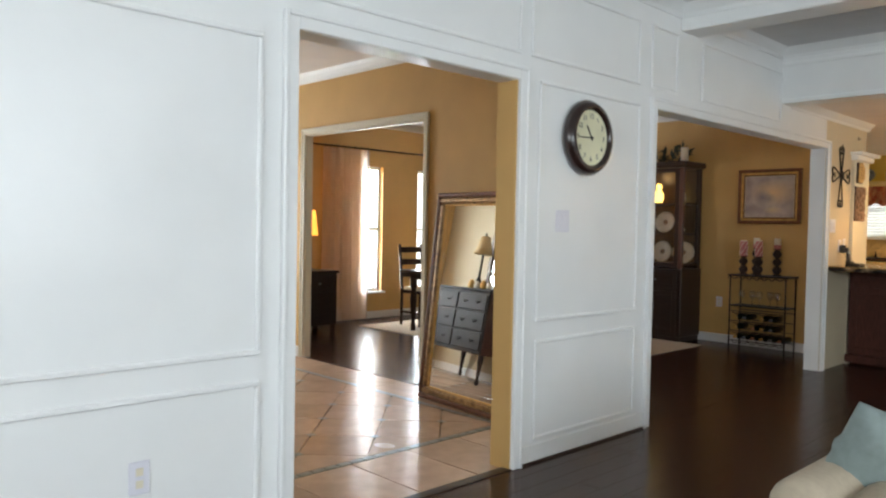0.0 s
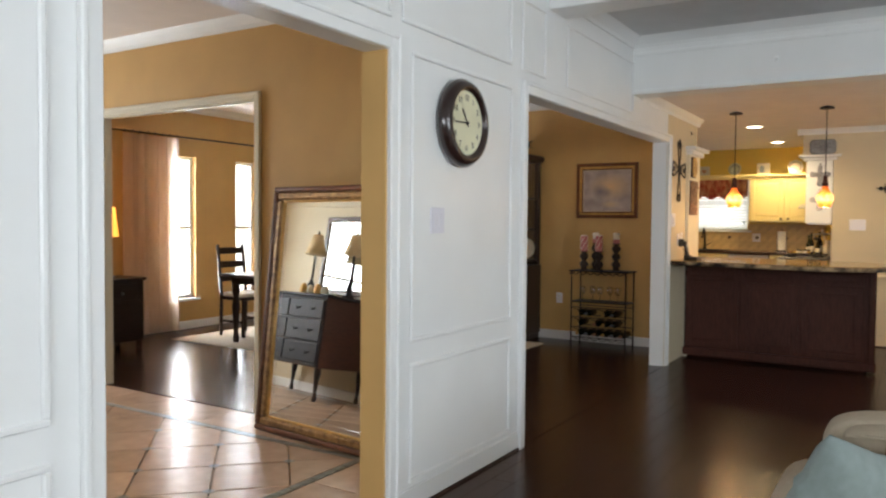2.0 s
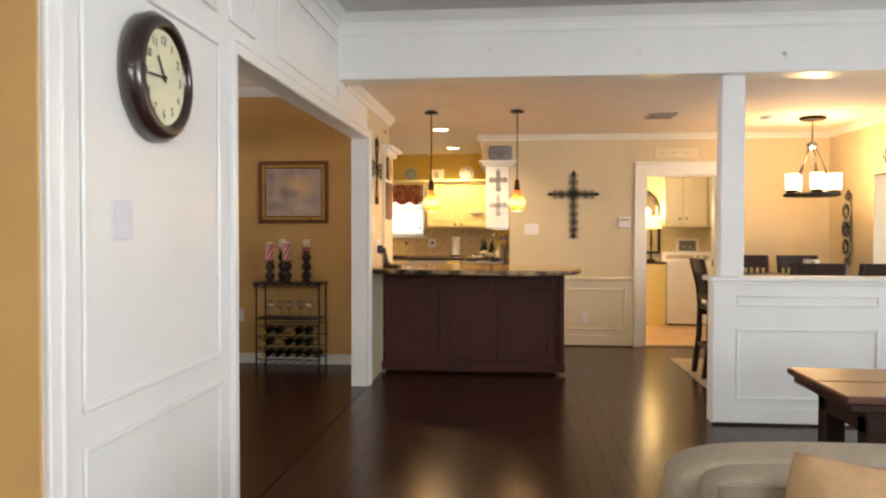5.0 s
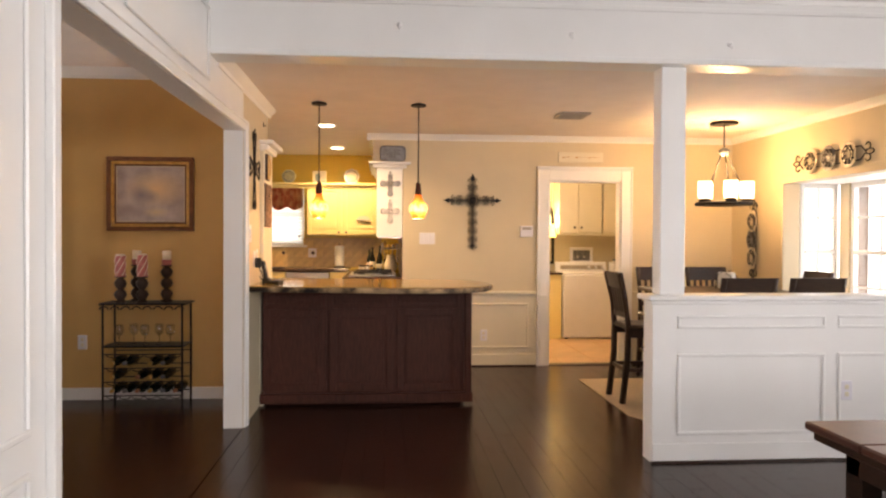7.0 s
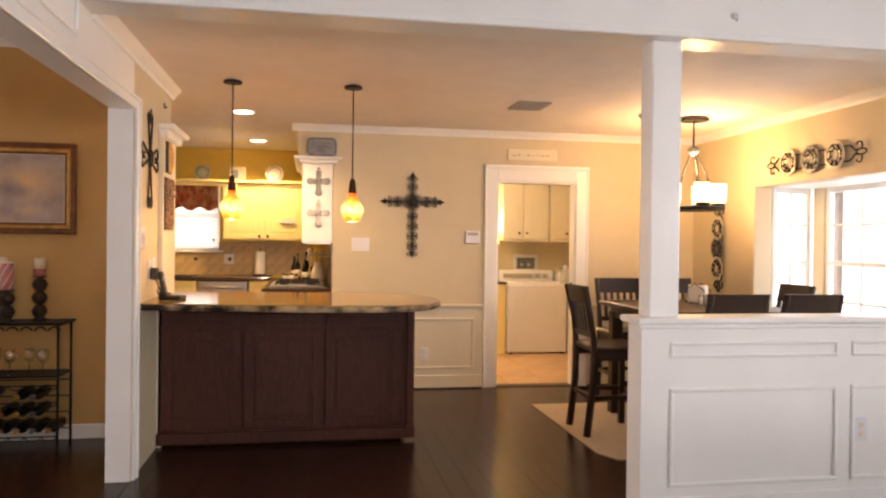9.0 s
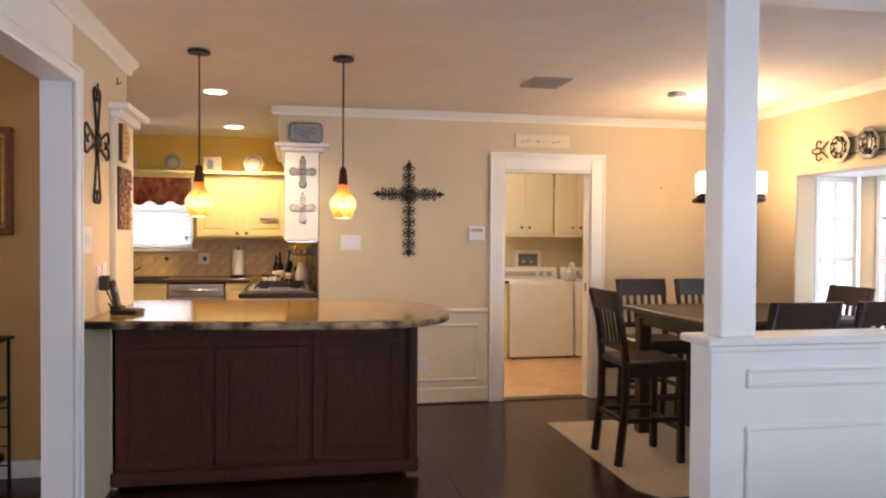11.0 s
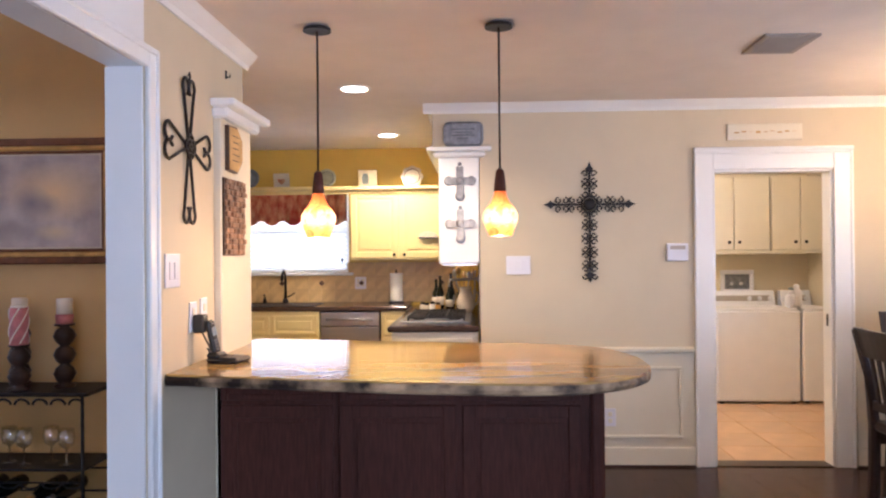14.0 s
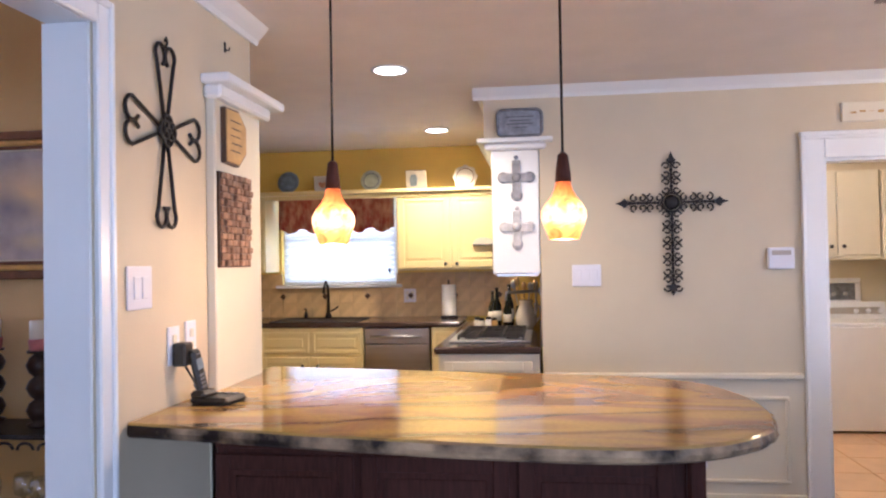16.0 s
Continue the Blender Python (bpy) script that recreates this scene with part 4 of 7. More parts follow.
ch = thing("chandelier", "dark iron ring chandelier with lit candle glasses", "chandelier", at=pose(8.77, -1.165, 0))
part("canopy", lathe([(0.11, 2.418), (0.125, 2.424), (0.12, 2.438), (0.03, 2.45)], 28), IRON, ch)
part("rod", tube([(0, 0, 2.2), (0, 0, 2.43)], 0.007, 8), IRON, ch)
part("hub", lathe([(0.02, 2.13), (0.05, 2.16), (0.055, 2.18), (0.02, 2.21)], 18), PEWTER, ch)
ring = [(0.23 * math.cos(a), 0.23 * math.sin(a), 1.69) for a in [2 * math.pi * k / 28 for k in range(28)]]
part("ring", [tube(ring, 0.03, 8, True, 0.6), lathe([(0.20, 1.675), (0.23, 1.68), (0.23, 1.69), (0.20, 1.69)], 28)], IRON, ch, "wide dark iron ring")
for k in range(5):
    a = 2 * math.pi * k / 5 + 0.5
    c, s = 0.2 * math.cos(a), 0.2 * math.sin(a)
    part("arm", tube([(0.03 * math.cos(a), 0.03 * math.sin(a), 2.15), (c * 0.55, s * 0.55, 1.95), (c, s, 1.71)], 0.007, 6), IRON, ch)
    part("cup", lathe([(0.05, 1.705), (0.055, 1.73), (0.045, 1.74)], 14, (c, s, 0)), IRON, ch)
    part("candle_glass", lathe([(0.056, 1.735), (0.062, 1.77), (0.062, 1.89), (0.056, 1.89)], 18, (c, s, 0)), FROST, ch, "glowing frosted glass")
lamp("chandelier_light", "POINT", 47, (1.0, 0.64, 0.29), pose(8.77, -1.165, 2.04), soft=0.12)

# ---- ceiling fixtures ----
v = thing("ceiling_vent", "grey slatted ceiling air vent", "vent", at=pose(8.55, 0.325, 2.45))
part("frame", [box(-0.16, -0.13, -0.014, 0.16, -0.10, 0, 0.004), box(-0.16, 0.10, -0.014, 0.16, 0.13, 0, 0.004), box(-0.16, -0.10, -0.014, -0.13, 0.10, 0, 0.004), box(0.13, -0.10, -0.014, 0.16, 0.10, 0, 0.004)], VENTM, v)
part("backing", box(-0.13, -0.10, -0.003, 0.13, 0.10, 0), BLACK, v)
for k in range(9):
    part("slat", moved(box(-0.011, -0.1, -0.001, 0.011, 0.1, 0.001), pose(-0.112 + 0.028 * k, 0, -0.009, 0, 35, 0)), VENTM, v)
sd = thing("smoke_detector", "round white smoke detector on the ceiling", "smoke detector", [lathe([(0.045, -0.035), (0.06, -0.025), (0.065, 0)], 24)], PLASTIC, at=pose(8.72, -0.72, 2.45))

# ---- wall plates ----
def plate(name, label, cat, axis, face, side, a, z, w, h, rockers=1, outlet=False):
    p = thing(name, label, cat)

    def bx(u0, u1, z0, z1, d0, d1, b=0.002):
        return box(face + side * d0, u0, z0, face + side * d1, u1, z1, b) if axis == "x" else box(u0, face + side * d0, z0, u1, face + side * d1, z1, b)
    part("cover", bx(a - w / 2, a + w / 2, z - h / 2, z + h / 2, 0, 0.007, 0.003), PLASTIC, p)
    for i in range(rockers):
        c = a + (i - (rockers - 1) / 2) * 0.046
        if outlet:
            for dz in (-0.022, 0.022):
                part("socket", bx(c - 0.013, c + 0.013, z + dz - 0.014, z + dz + 0.014, 0.007, 0.010), WAINS, p)
        else:
            part("rocker", bx(c - 0.016, c + 0.016, z - 0.033, z + 0.033, 0.007, 0.011), PLASTIC, p)
    return p


plate("light_switch", "white double rocker light switch on the panelled wall", "light switch", "y", Y1, -1, 3.39, 1.355, 0.125, 0.125, 2)
plate("light_switch", "white double rocker light switch on the beige wall", "light switch", "y", Y1, -1, 7.655, 1.385, 0.14, 0.13, 2)
plate("light_switch", "wide white triple switch under the big cross", "light switch", "x", 9.94, -1, 1.525, 1.355, 0.165, 0.125, 3)
plate("wall_outlet", "white outlet low on the panelled wall", "outlet", "y", Y1, -1, 0.97, 0.40, 0.075, 0.12, 1, True)
plate("wall_outlet", "white outlet on the half wall", "outlet", "x", XB, -1, -0.87, 0.43, 0.075, 0.12, 1, True)
plate("wall_outlet", "white outlet with a black charger beside the phone", "outlet", "y", Y1, -1, 7.86, 1.19, 0.075, 0.125, 1, True)
plate("wall_outlet", "white phone jack plate above the phone", "outlet", "y", Y1, -1, 7.98, 1.20, 0.075, 0.125, 1, True)
plate("wall_outlet", "white outlet in the backsplash", "outlet", "x", 12.018, -1, 2.92, 1.16, 0.11, 0.12, 2, True)
plate("wall_outlet", "cream outlet in the wainscot", "outlet", "x", 9.932, -1, 0.92, 0.33, 0.075, 0.12, 1, True)
plate("wall_outlet", "outlet on the golden wall", "outlet", "x", 8.45, -1, 4.47, 0.48, 0.075, 0.12, 1, True)
th = thing("thermostat", "white square thermostat beside the doorway", "thermostat")
part("body", box(9.912, 0.395, 1.375, 9.94, 0.535, 1.495, 0.006), PLASTIC, th)
part("screen", box(9.909, 0.415, 1.452, 9.912, 0.515, 1.478), VENTM, th, "pale grey screen")

# ---- wall clock ----
ck = thing("wall_clock", "round wall clock with a thick dark rim and cream dial", "clock", at=pose(3.58, Y1, 1.845, 90, 0, 0))
part("rim", lathe([(0.19, 0.0), (0.215, 0.015), (0.22, 0.04), (0.20, 0.07), (0.175, 0.078), (0.165, 0.065), (0.16, 0.05)], 40), CLOCKRIM, ck, "dark mahogany rim")
part("dial", lathe([(0.162, 0.044), (0.162, 0.052)], 40), DIAL, ck, "aged cream dial")


def text_part(name, body, size, m, material, parent=None):
    cu = bpy.data.curves.new(name, "FONT")
    cu.body, cu.size, cu.align_x, cu.align_y, cu.extrude = body, size, "CENTER", "CENTER", 0.0006
    tmp = bpy.data.objects.new(name, cu)
    dg = bpy.context.evaluated_depsgraph_get()
    scene.collection.objects.link(tmp)
    dg.update()
    me = bpy.data.meshes.new_from_object(tmp.evaluated_get(dg))
    bpy.data.objects.remove(tmp)
    me.materials.clear()
    me.materials.append(material)
    ob = new(name, me)
    ob.parent = parent
    ob.matrix_local = m
    return ob


for h in range(1, 13):
    a = radians(90 - 30 * h)
    text_part("numeral", str(h), 0.042, pose(0.125 * math.cos(a), 0.125 * math.sin(a), 0.0535), BLACK, ck)
for ln, w, a in ((0.08, 0.010, 125), (0.115, 0.007, 182)):
    part("hand", moved(box(-0.02, -w / 2, 0.056, ln, w / 2, 0.058), pose(0, 0, 0, 0, 0, a)), BLACK, ck)
part("hub", lathe([(0.01, 0.054), (0.008, 0.062)], 12), BLACK, ck)

# ---- pictures, crosses and signs ----
pic = thing("framed_painting", "framed misty landscape painting in a gilt and dark wood frame", "painting")
PY0, PY1, PZ0, PZ1 = 3.56, 4.265, 1.405, 2.02


def ring_x(y0, y1, z0, z1, w, x0, x1, bev=0.006):
    return [box(x0, y0, z1 - w, x1, y1, z1, bev), box(x0, y0, z0, x1, y1, z0 + w, bev), box(x0, y0, z0 + w, x1, y0 + w, z1 - w, bev), box(x0, y1 - w, z0 + w, x1, y1, z1 - w, bev)]


part("outer_frame", ring_x(PY0, PY1, PZ0, PZ1, 0.036, 8.405, 8.45), BROWNFRAME, pic, "brown wood outer moulding")
part("gilt_frame", ring_x(PY0 + 0.034, PY1 - 0.034, PZ0 + 0.034, PZ1 - 0.034, 0.026, 8.412, 8.445, 0.008), BRIGHTGOLD, pic, "gilt moulding")
part("inner_frame", ring_x(PY0 + 0.058, PY1 - 0.058, PZ0 + 0.058, PZ1 - 0.058, 0.018, 8.422, 8.445), BROWNFRAME, pic)
part("liner", ring_x(PY0 + 0.074, PY1 - 0.074, PZ0 + 0.074, PZ1 - 0.074, 0.008, 8.426, 8.445, 0.002), CERAMIC, pic, "thin pale liner")


def misty_painting():
    """Grey-violet mist with a warm glow over a dim house shape and pale ground."""
    m = bpy.data.materials.new("misty_painting")
    m.use_nodes = True
    nt = m.node_tree
    n, l = nt.nodes, nt.links
    b = n["Principled BSDF"]
    b.inputs["Roughness"].default_value = 0.4
    tc = n.new("ShaderNodeTexCoord")
    base = n.new("ShaderNodeTexNoise")
    base.inputs["Scale"].default_value, base.inputs["Detail"].default_value = 4.0, 5
    l.new(tc.outputs["Generated"], base.inputs["Vector"])
    r = n.new("ShaderNodeValToRGB")
    e = r.color_ramp.elements
    e[0].position, e[0].color = 0.3, (0.34, 0.275, 0.265, 1)
    e[1].position, e[1].color = 0.7, (0.54, 0.45, 0.42, 1)
    l.new(base.outputs[0], r.inputs[0])
    col = r.outputs[0]
    for centre, size, tint, amount in (((0, 0.42, 0.60), (9, 2.0, 2.8), (0.78, 0.53, 0.28), 1.0), ((0, 0.64, 0.48), (9, 5.0, 4.6), (0.20, 0.18, 0.22), 0.9), ((0, 0.5, 0.45), (9, 6.5, 7.0), (0.22, 0.19, 0.22), 0.6), ((0, 0.42, 0.17), (9, 4.6, 9.0), (0.66, 0.50, 0.26), 0.75), ((0, 0.9, 0.22), (9, 4.0, 6.0), (0.24, 0.18, 0.16), 0.6)):
        mp = n.new("ShaderNodeMapping")
        mp.vector_type = "TEXTURE"
        mp.inputs["Location"].default_value = centre
        mp.inputs["Scale"].default_value = tuple(1 / q for q in size)
        l.new(tc.outputs["Generated"], mp.inputs[0])
        flat = n.new("ShaderNodeVectorMath")
        flat.operation = "MULTIPLY"
        flat.inputs[1].default_value = (0, 1, 1)
        l.new(mp.outputs[0], flat.inputs[0])
        g = n.new("ShaderNodeTexGradient")
        g.gradient_type = "SPHERICAL"
        l.new(flat.outputs[0], g.inputs[0])
        mul = n.new("ShaderNodeMath")
        mul.operation = "MULTIPLY"
        mul.inputs[1].default_value = amount
        l.new(g.outputs[1], mul.inputs[0])
        mx = n.new("ShaderNodeMix")
        mx.data_type = "RGBA"
        mx.inputs[7].default_value = (*tint, 1)
        l.new(mul.outputs[0], mx.inputs[0])
        l.new(col, mx.inputs[6])
        col = mx.outputs[2]
    l.new(col, b.inputs["Base Color"])
    return m


part("canvas", box(8.432, PY0 + 0.08, PZ0 + 0.08, 8.44, PY1 - 0.08, PZ1 - 0.08), misty_painting(), pic, "misty landscape in muted greys")


def scroll(cx, cy, r, a0, turns, sgn=1, n=14):
    """A flat iron scroll in a plane: points (u, v)."""
    return [(cx + r * (1 - 0.62 * k / n) * math.cos(radians(a0) + sgn * 2 * math.pi * turns * k / n), cy + r * (1 - 0.62 * k / n) * math.sin(radians(a0) + sgn * 2 * math.pi * turns * k / n)) for k in range(n + 1)]


# big scrolled cross on the far wall; u runs along -y, v up
bc = thing("wall_cross", "large ornate black iron scrollwork cross", "wall cross", at=pose(9.925, 1.045, 1.76, 90, 0, -90))
for ang, ln in ((0, 0.312), (90, 0.29), (180, 0.312), (270, 0.53)):
    m = pose(0, 0, 0, 0, 0, ang)
    sh = [box(0.05, -0.006, -0.004, ln - 0.05, 0.006, 0.004)]
    x = 0.092
    while x < ln - 0.05:
        for sg_ in (-1, 1):
            for way in (-1, 1):
                sh.append(tube([(p, q, 0) for p, q in scroll(x + way * 0.0225, sg_ * 0.028, 0.0225, 90 * sg_, 0.95, -way * sg_)], 0.0054, 5))
        sh.append(lathe([(0.004, -0.009), (0.010, -0.004), (0.010, 0.004), (0.004, 0.009)], 8, (x, 0, 0)))
        sh.append(lathe([(0.004, -0.009), (0.012, -0.004), (0.012, 0.004), (0.004, 0.009)], 8, (x + 0.046, 0, 0)))
        x += 0.092
    sh.append(prism([(ln - 0.07, -0.012), (ln - 0.05, -0.028), (ln - 0.035, -0.012), (ln, 0), (ln - 0.035, 0.012), (ln - 0.05, 0.028), (ln - 0.07, 0.012)], "z", -0.005, 0.005))
    part("arm", [moved(s, m) for s in sh], IRON, bc)
part("medallion", [lathe([(0.038, -0.006), (0.042, 0.0), (0.026, 0.010), (0.012, 0.014), (0.001, 0.015)], 20)] + [tube([(0.052 * math.cos(a), 0.052 * math.sin(a), 0.004) for a in [2 * math.pi * k / 20 for k in range(20)]], 0.006, 5, True)], IRON, bc)

# looped wrought-iron cross on the beige side wall; u along x
ic = thing("wall_cross", "looped wrought-iron cross of bent flat bar", "wall cross", at=pose(7.81, Y1 - 0.012, 1.88, 90, 0, 0))


def loop_arm(ln, half):
    """A tapered loop with two curled ends, along +x."""
    pts = [(0.03, 0.008)]
    pts += [(ln - half * 0.9, half * 0.85)]
    pts += [(ln - half * 0.5 + half * 0.55 * math.cos(a), half * 0.5 + half * 0.5 * math.sin(a)) for a in [radians(90 - 30 * k) for k in range(9)]]
    up = tube([(p, q, 0) for p, q in pts], 0.0065, 6)
    dn = tube([(p, -q, 0) for p, q in pts], 0.0065, 6)
    return [up, dn]


for ang, ln, half in ((0, 0.235, 0.072), (90, 0.27, 0.062), (180, 0.235, 0.072), (270, 0.305, 0.062)):
    part("loop", [moved(s, pose(0, 0, 0, 0, 0, ang)) for s in loop_arm(ln, half)], IRON, ic)
part("centre_ring", [tube([(0.03 * math.cos(a) + dx, 0.03 * math.sin(a) + dy, 0.006) for a in [2 * math.pi * k / 14 for k in range(14)]], 0.006, 6, True) for dx, dy in ((0.02, 0), (-0.02, 0), (0, 0.02), (0, -0.02))], IRON, ic)
part("hook", tube([(0, 0.265, 0), (0.008, 0.285, 0.004), (0, 0.30, 0.004), (-0.006, 0.285, 0.002)], 0.004, 6), IRON, ic)

hexp = thing("wooden_plaque", "six-sided golden wooden plaque with a dark edge", "plaque")
hp = [(8.17, 2.03), (8.29, 2.035), (8.365, 1.98), (8.365, 1.88), (8.29, 1.82), (8.17, 1.825)]
part("board", prism(hp, "y", Y1 - 0.055, Y1 - 0.036), MFRAMED, hexp, "dark worn edge")
part("face", prism([(8.265 + (a - 8.265) * 0.92, 1.927 + (b - 1.927) * 0.93) for a, b in hp], "y", Y1 - 0.058, Y1 - 0.054), BARK, hexp, "golden face")
for k in range(5):
    part("lettering_bar", box(8.21 + 0.01 * (k % 2), Y1 - 0.0595, 1.985 - 0.028 * k, 8.31 - 0.008 * (k % 3), Y1 - 0.0575, 1.989 - 0.028 * k), BLACK, hexp)
bw = thing("woven_panel", "brown panel of carved interlocking wooden blocks", "wall art")
part("backing", box(8.13, Y1 - 0.045, 1.44, 8.42, Y1 - 0.036, 1.79), MFRAMED, bw)
rnd = random.Random(3)
for i in range(7):
    for j in range(14):
        o = rnd.uniform(0, 0.012)
        part("block", box(8.134 + 0.0408 * i, Y1 - 0.050 - o, 1.444 + 0.0247 * j, 8.134 + 0.0408 * i + (0.038 if (i + j) % 3 else 0.022), Y1 - 0.045, 1.4665 + 0.0247 * j, 0.003), WICKER, bw)


def flat_cross(name, label, y, z, s, material):
    c = thing(name, label, "wall cross", group="small crosses on the hood", at=pose(9.934, y, z, 90, 0, -90))
    part("upright", [box(-0.022 * s, -0.105 * s, -0.004, 0.022 * s, 0.09 * s, 0.006, 0.004), lathe([(0.03 * s, -0.004), (0.027 * s, 0.005), (0.001, 0.0065)], 14, (0, -0.095 * s, 0)), lathe([(0.012 * s, -0.003), (0.01 * s, 0.006), (0.001, 0.007)], 10, (0, 0.105 * s, 0))], material, c)
    part("crossbar", [box(-0.085 * s, -0.025 * s, -0.003, 0.085 * s, 0.022 * s, 0.008, 0.004)] + [lathe([(0.03 * s, -0.003), (0.027 * s, 0.006), (0.001, 0.0085)], 12, (q * 0.07 * s, 0, 0)) for q in (-1, 1)], material, c)
    part("boss", lathe([(0.025 * s, 0.008), (0.012 * s, 0.014), (0.001, 0.016)], 12), material, c)


flat_cross("small_cross", "grey pewter cross on the white hood", 1.915, 1.93, 1.1, mat("grey_metal", (0.30, 0.30, 0.32), 0.5, metal=0.3, var=0.25, scale=30))
flat_cross("small_cross", "pale grey cross on the white hood", 1.915, 1.64, 1.05, mat("pale_grey_metal", (0.55, 0.55, 0.56), 0.5, metal=0.3, var=0.2, scale=30))

tr = thing("pewter_tray", "oblong grey pewter tray standing on the hood cap", "tray", at=pose(9.925, 1.89, 2.158, 0, -10, 0))


def round_rect(w, h, r, n=6):
    pts = []
    for cx, cy, a0 in ((w - r, h - r, 0), (-w + r, h - r, 90), (-w + r, -h + r, 180), (w - r, -h + r, 270)):
        for k in range(n + 1):
            a = radians(a0 + 90 * k / n)
            pts.append((cx + r * math.cos(a), cy + r * math.sin(a)))
    return pts


part("plate", prism([(a, b + 0.085) for a, b in round_rect(0.135, 0.083, 0.04)], "x", 0, 0.01), PEWTER, tr)
part("rim", tube([(-0.004, a, b + 0.085) for a, b in round_rect(0.128, 0.076, 0.036)], 0.009, 6, True), PEWTER, tr)
for k, w in enumerate((0.08, 0.06, 0.075, 0.04)):
    part("lettering_bar", box(-0.003, -w, 0.118 - 0.02 * k, 0, w, 0.122 - 0.02 * k), BLACK, tr)

sgn_ = thing("wall_sign", "long cream painted sign above the doorway", "sign")
part("board", box(9.918, -0.36, 2.175, 9.94, 0.13, 2.285, 0.005), WAINS, sgn_)
for k in range(9):
    part("lettering_bar", box(9.9155, 0.085 - 0.047 * k - 0.03, 2.22 + 0.006 * (k % 3), 9.9185, 0.085 - 0.047 * k, 2.230 + 0.006 * (k % 2)), BARK, sgn_)

# ---- scrolled plate racks by the bay ----
def plate_rack(at, n, label, length):
    d = thing("plate_rack", label, "wall decoration", at=at)
    L = length / 2
    part("rails", [tube([(-L * 0.72, s * 0.055, 0), (L * 0.72, s * 0.055, 0)], 0.006, 6) for s in (-1, 1)], IRON, d)
    for e in (-1, 1):
        sh = []
        for s in (-1, 1):
            sh.append(tube([(e * L * 0.72, s * 0.055, 0), (e * L * 0.82, s * 0.01, 0)] + [(e * (L * 0.88 + 0.03 * math.cos(a)), s * (0.045 + 0.028 * math.sin(a)), 0) for a in [radians(-120 + 40 * k) for k in range(8)]], 0.006, 6))
        sh.append(tube([(e * (L * 0.92 + 0.05 * math.cos(a)), 0.02 * math.sin(a), 0) for a in [2 * math.pi * k / 14 for k in range(14)]], 0.006, 6, True))
        part("scroll_end", sh, IRON, d)
    for k in range(n):
        x = -L * 0.48 + L * 0.96 * k / (n - 1)
        p = part("plate", lathe([(0.03, 0.004), (0.06, 0.008), (0.108, 0.024), (0.112, 0.02), (0.07, 0.0), (0.03, -0.002)], 10, (x, 0, 0)), CERAMIC if (k + n) % 2 else PEWTER, d, "patterned plate")
        part("pattern", [tube([(x + r * math.cos(a), r * math.sin(a), 0.024) for a in [2 * math.pi * q / 18 for q in range(18)]], 0.004, 5, True) for r in (0.075, 0.045)] + [tube([(x + 0.04 * math.cos(a) + 0.012, 0.04 * math.sin(a), 0.016), (x + 0.08 * math.cos(a + 0.35), 0.08 * math.sin(a + 0.35), 0.022)], [0.004, 0.010], 5) for a in [2 * math.pi * q / 8 for q in range(8)]], IRON, p)
    return d


plate_rack(pose(8.10, -1.782, 2.05, 90, 0, 180), 3, "dark scrolled iron rack with three patterned plates", 1.14)
plate_rack(pose(9.42, -1.782, 1.36, 90, 90, 180), 3, "upright dark iron rack with patterned plates", 0.78)

# ---- kitchen things ----
val = thing("window_valance", "rust and gold printed valance with a scalloped hem", "curtain")
pts_t, V, F = 72, [], []
for k in range(pts_t + 1):
    y = 3.04 + 1.03 * k / pts_t
    dx = 0.018 * math.sin(k * 0.95) + 0.008 * math.sin(k * 2.3)
    hem = 1.735 + 0.022 * math.cos(2 * math.pi * (y - 3.04) / 0.206)
    for z, e in ((2.055, 0.3), (1.9, 0.8), (hem, 1.0)):
        V.append((11.95 + dx * e, y, z))
        V.append((11.956 + dx * e, y, z))
for k in range(pts_t):
    for j in range(2):
        a, b = k * 6 + 2 * j, (k + 1) * 6 + 2 * j
        F += [(a, b, b + 2, a + 2), (a + 1, a + 3, b + 3, b + 1)]
part("cloth", (V, F, True), VALANCE, val)
part("rod", tube([(11.96, 3.02, 2.05), (11.96, 4.09, 2.05)], 0.009, 8), IRON, val)
bl = thing("window_blind", "white slatted blind half raised by daylight", "blind")
slat_me = mesh_of("slat", [box(-0.022, -0.51, -0.0012, 0.022, 0.51, 0.0012)])
slat_me.materials.append(BLIND)
for k in range(17):
    s = new("slat", slat_me)
    s.parent = bl
    s.matrix_world = pose(12.06, 3.555, 1.30 + 0.043 * k, 0, 50, 0)
part("bottom_rail", box(12.035, 3.045, 1.268, 12.085, 4.065, 1.285, 0.004), BLIND, bl)
part("cord", tube([(12.03, 3.10, 1.4), (12.03, 3.10, 2.0)], 0.002, 5), BLIND, bl)
part("tassel", lathe([(0.004, 1.40), (0.012, 1.385), (0.008, 1.36), (0.002, 1.355)], 10, (12.03, 3.10, 0)), IRON, bl)

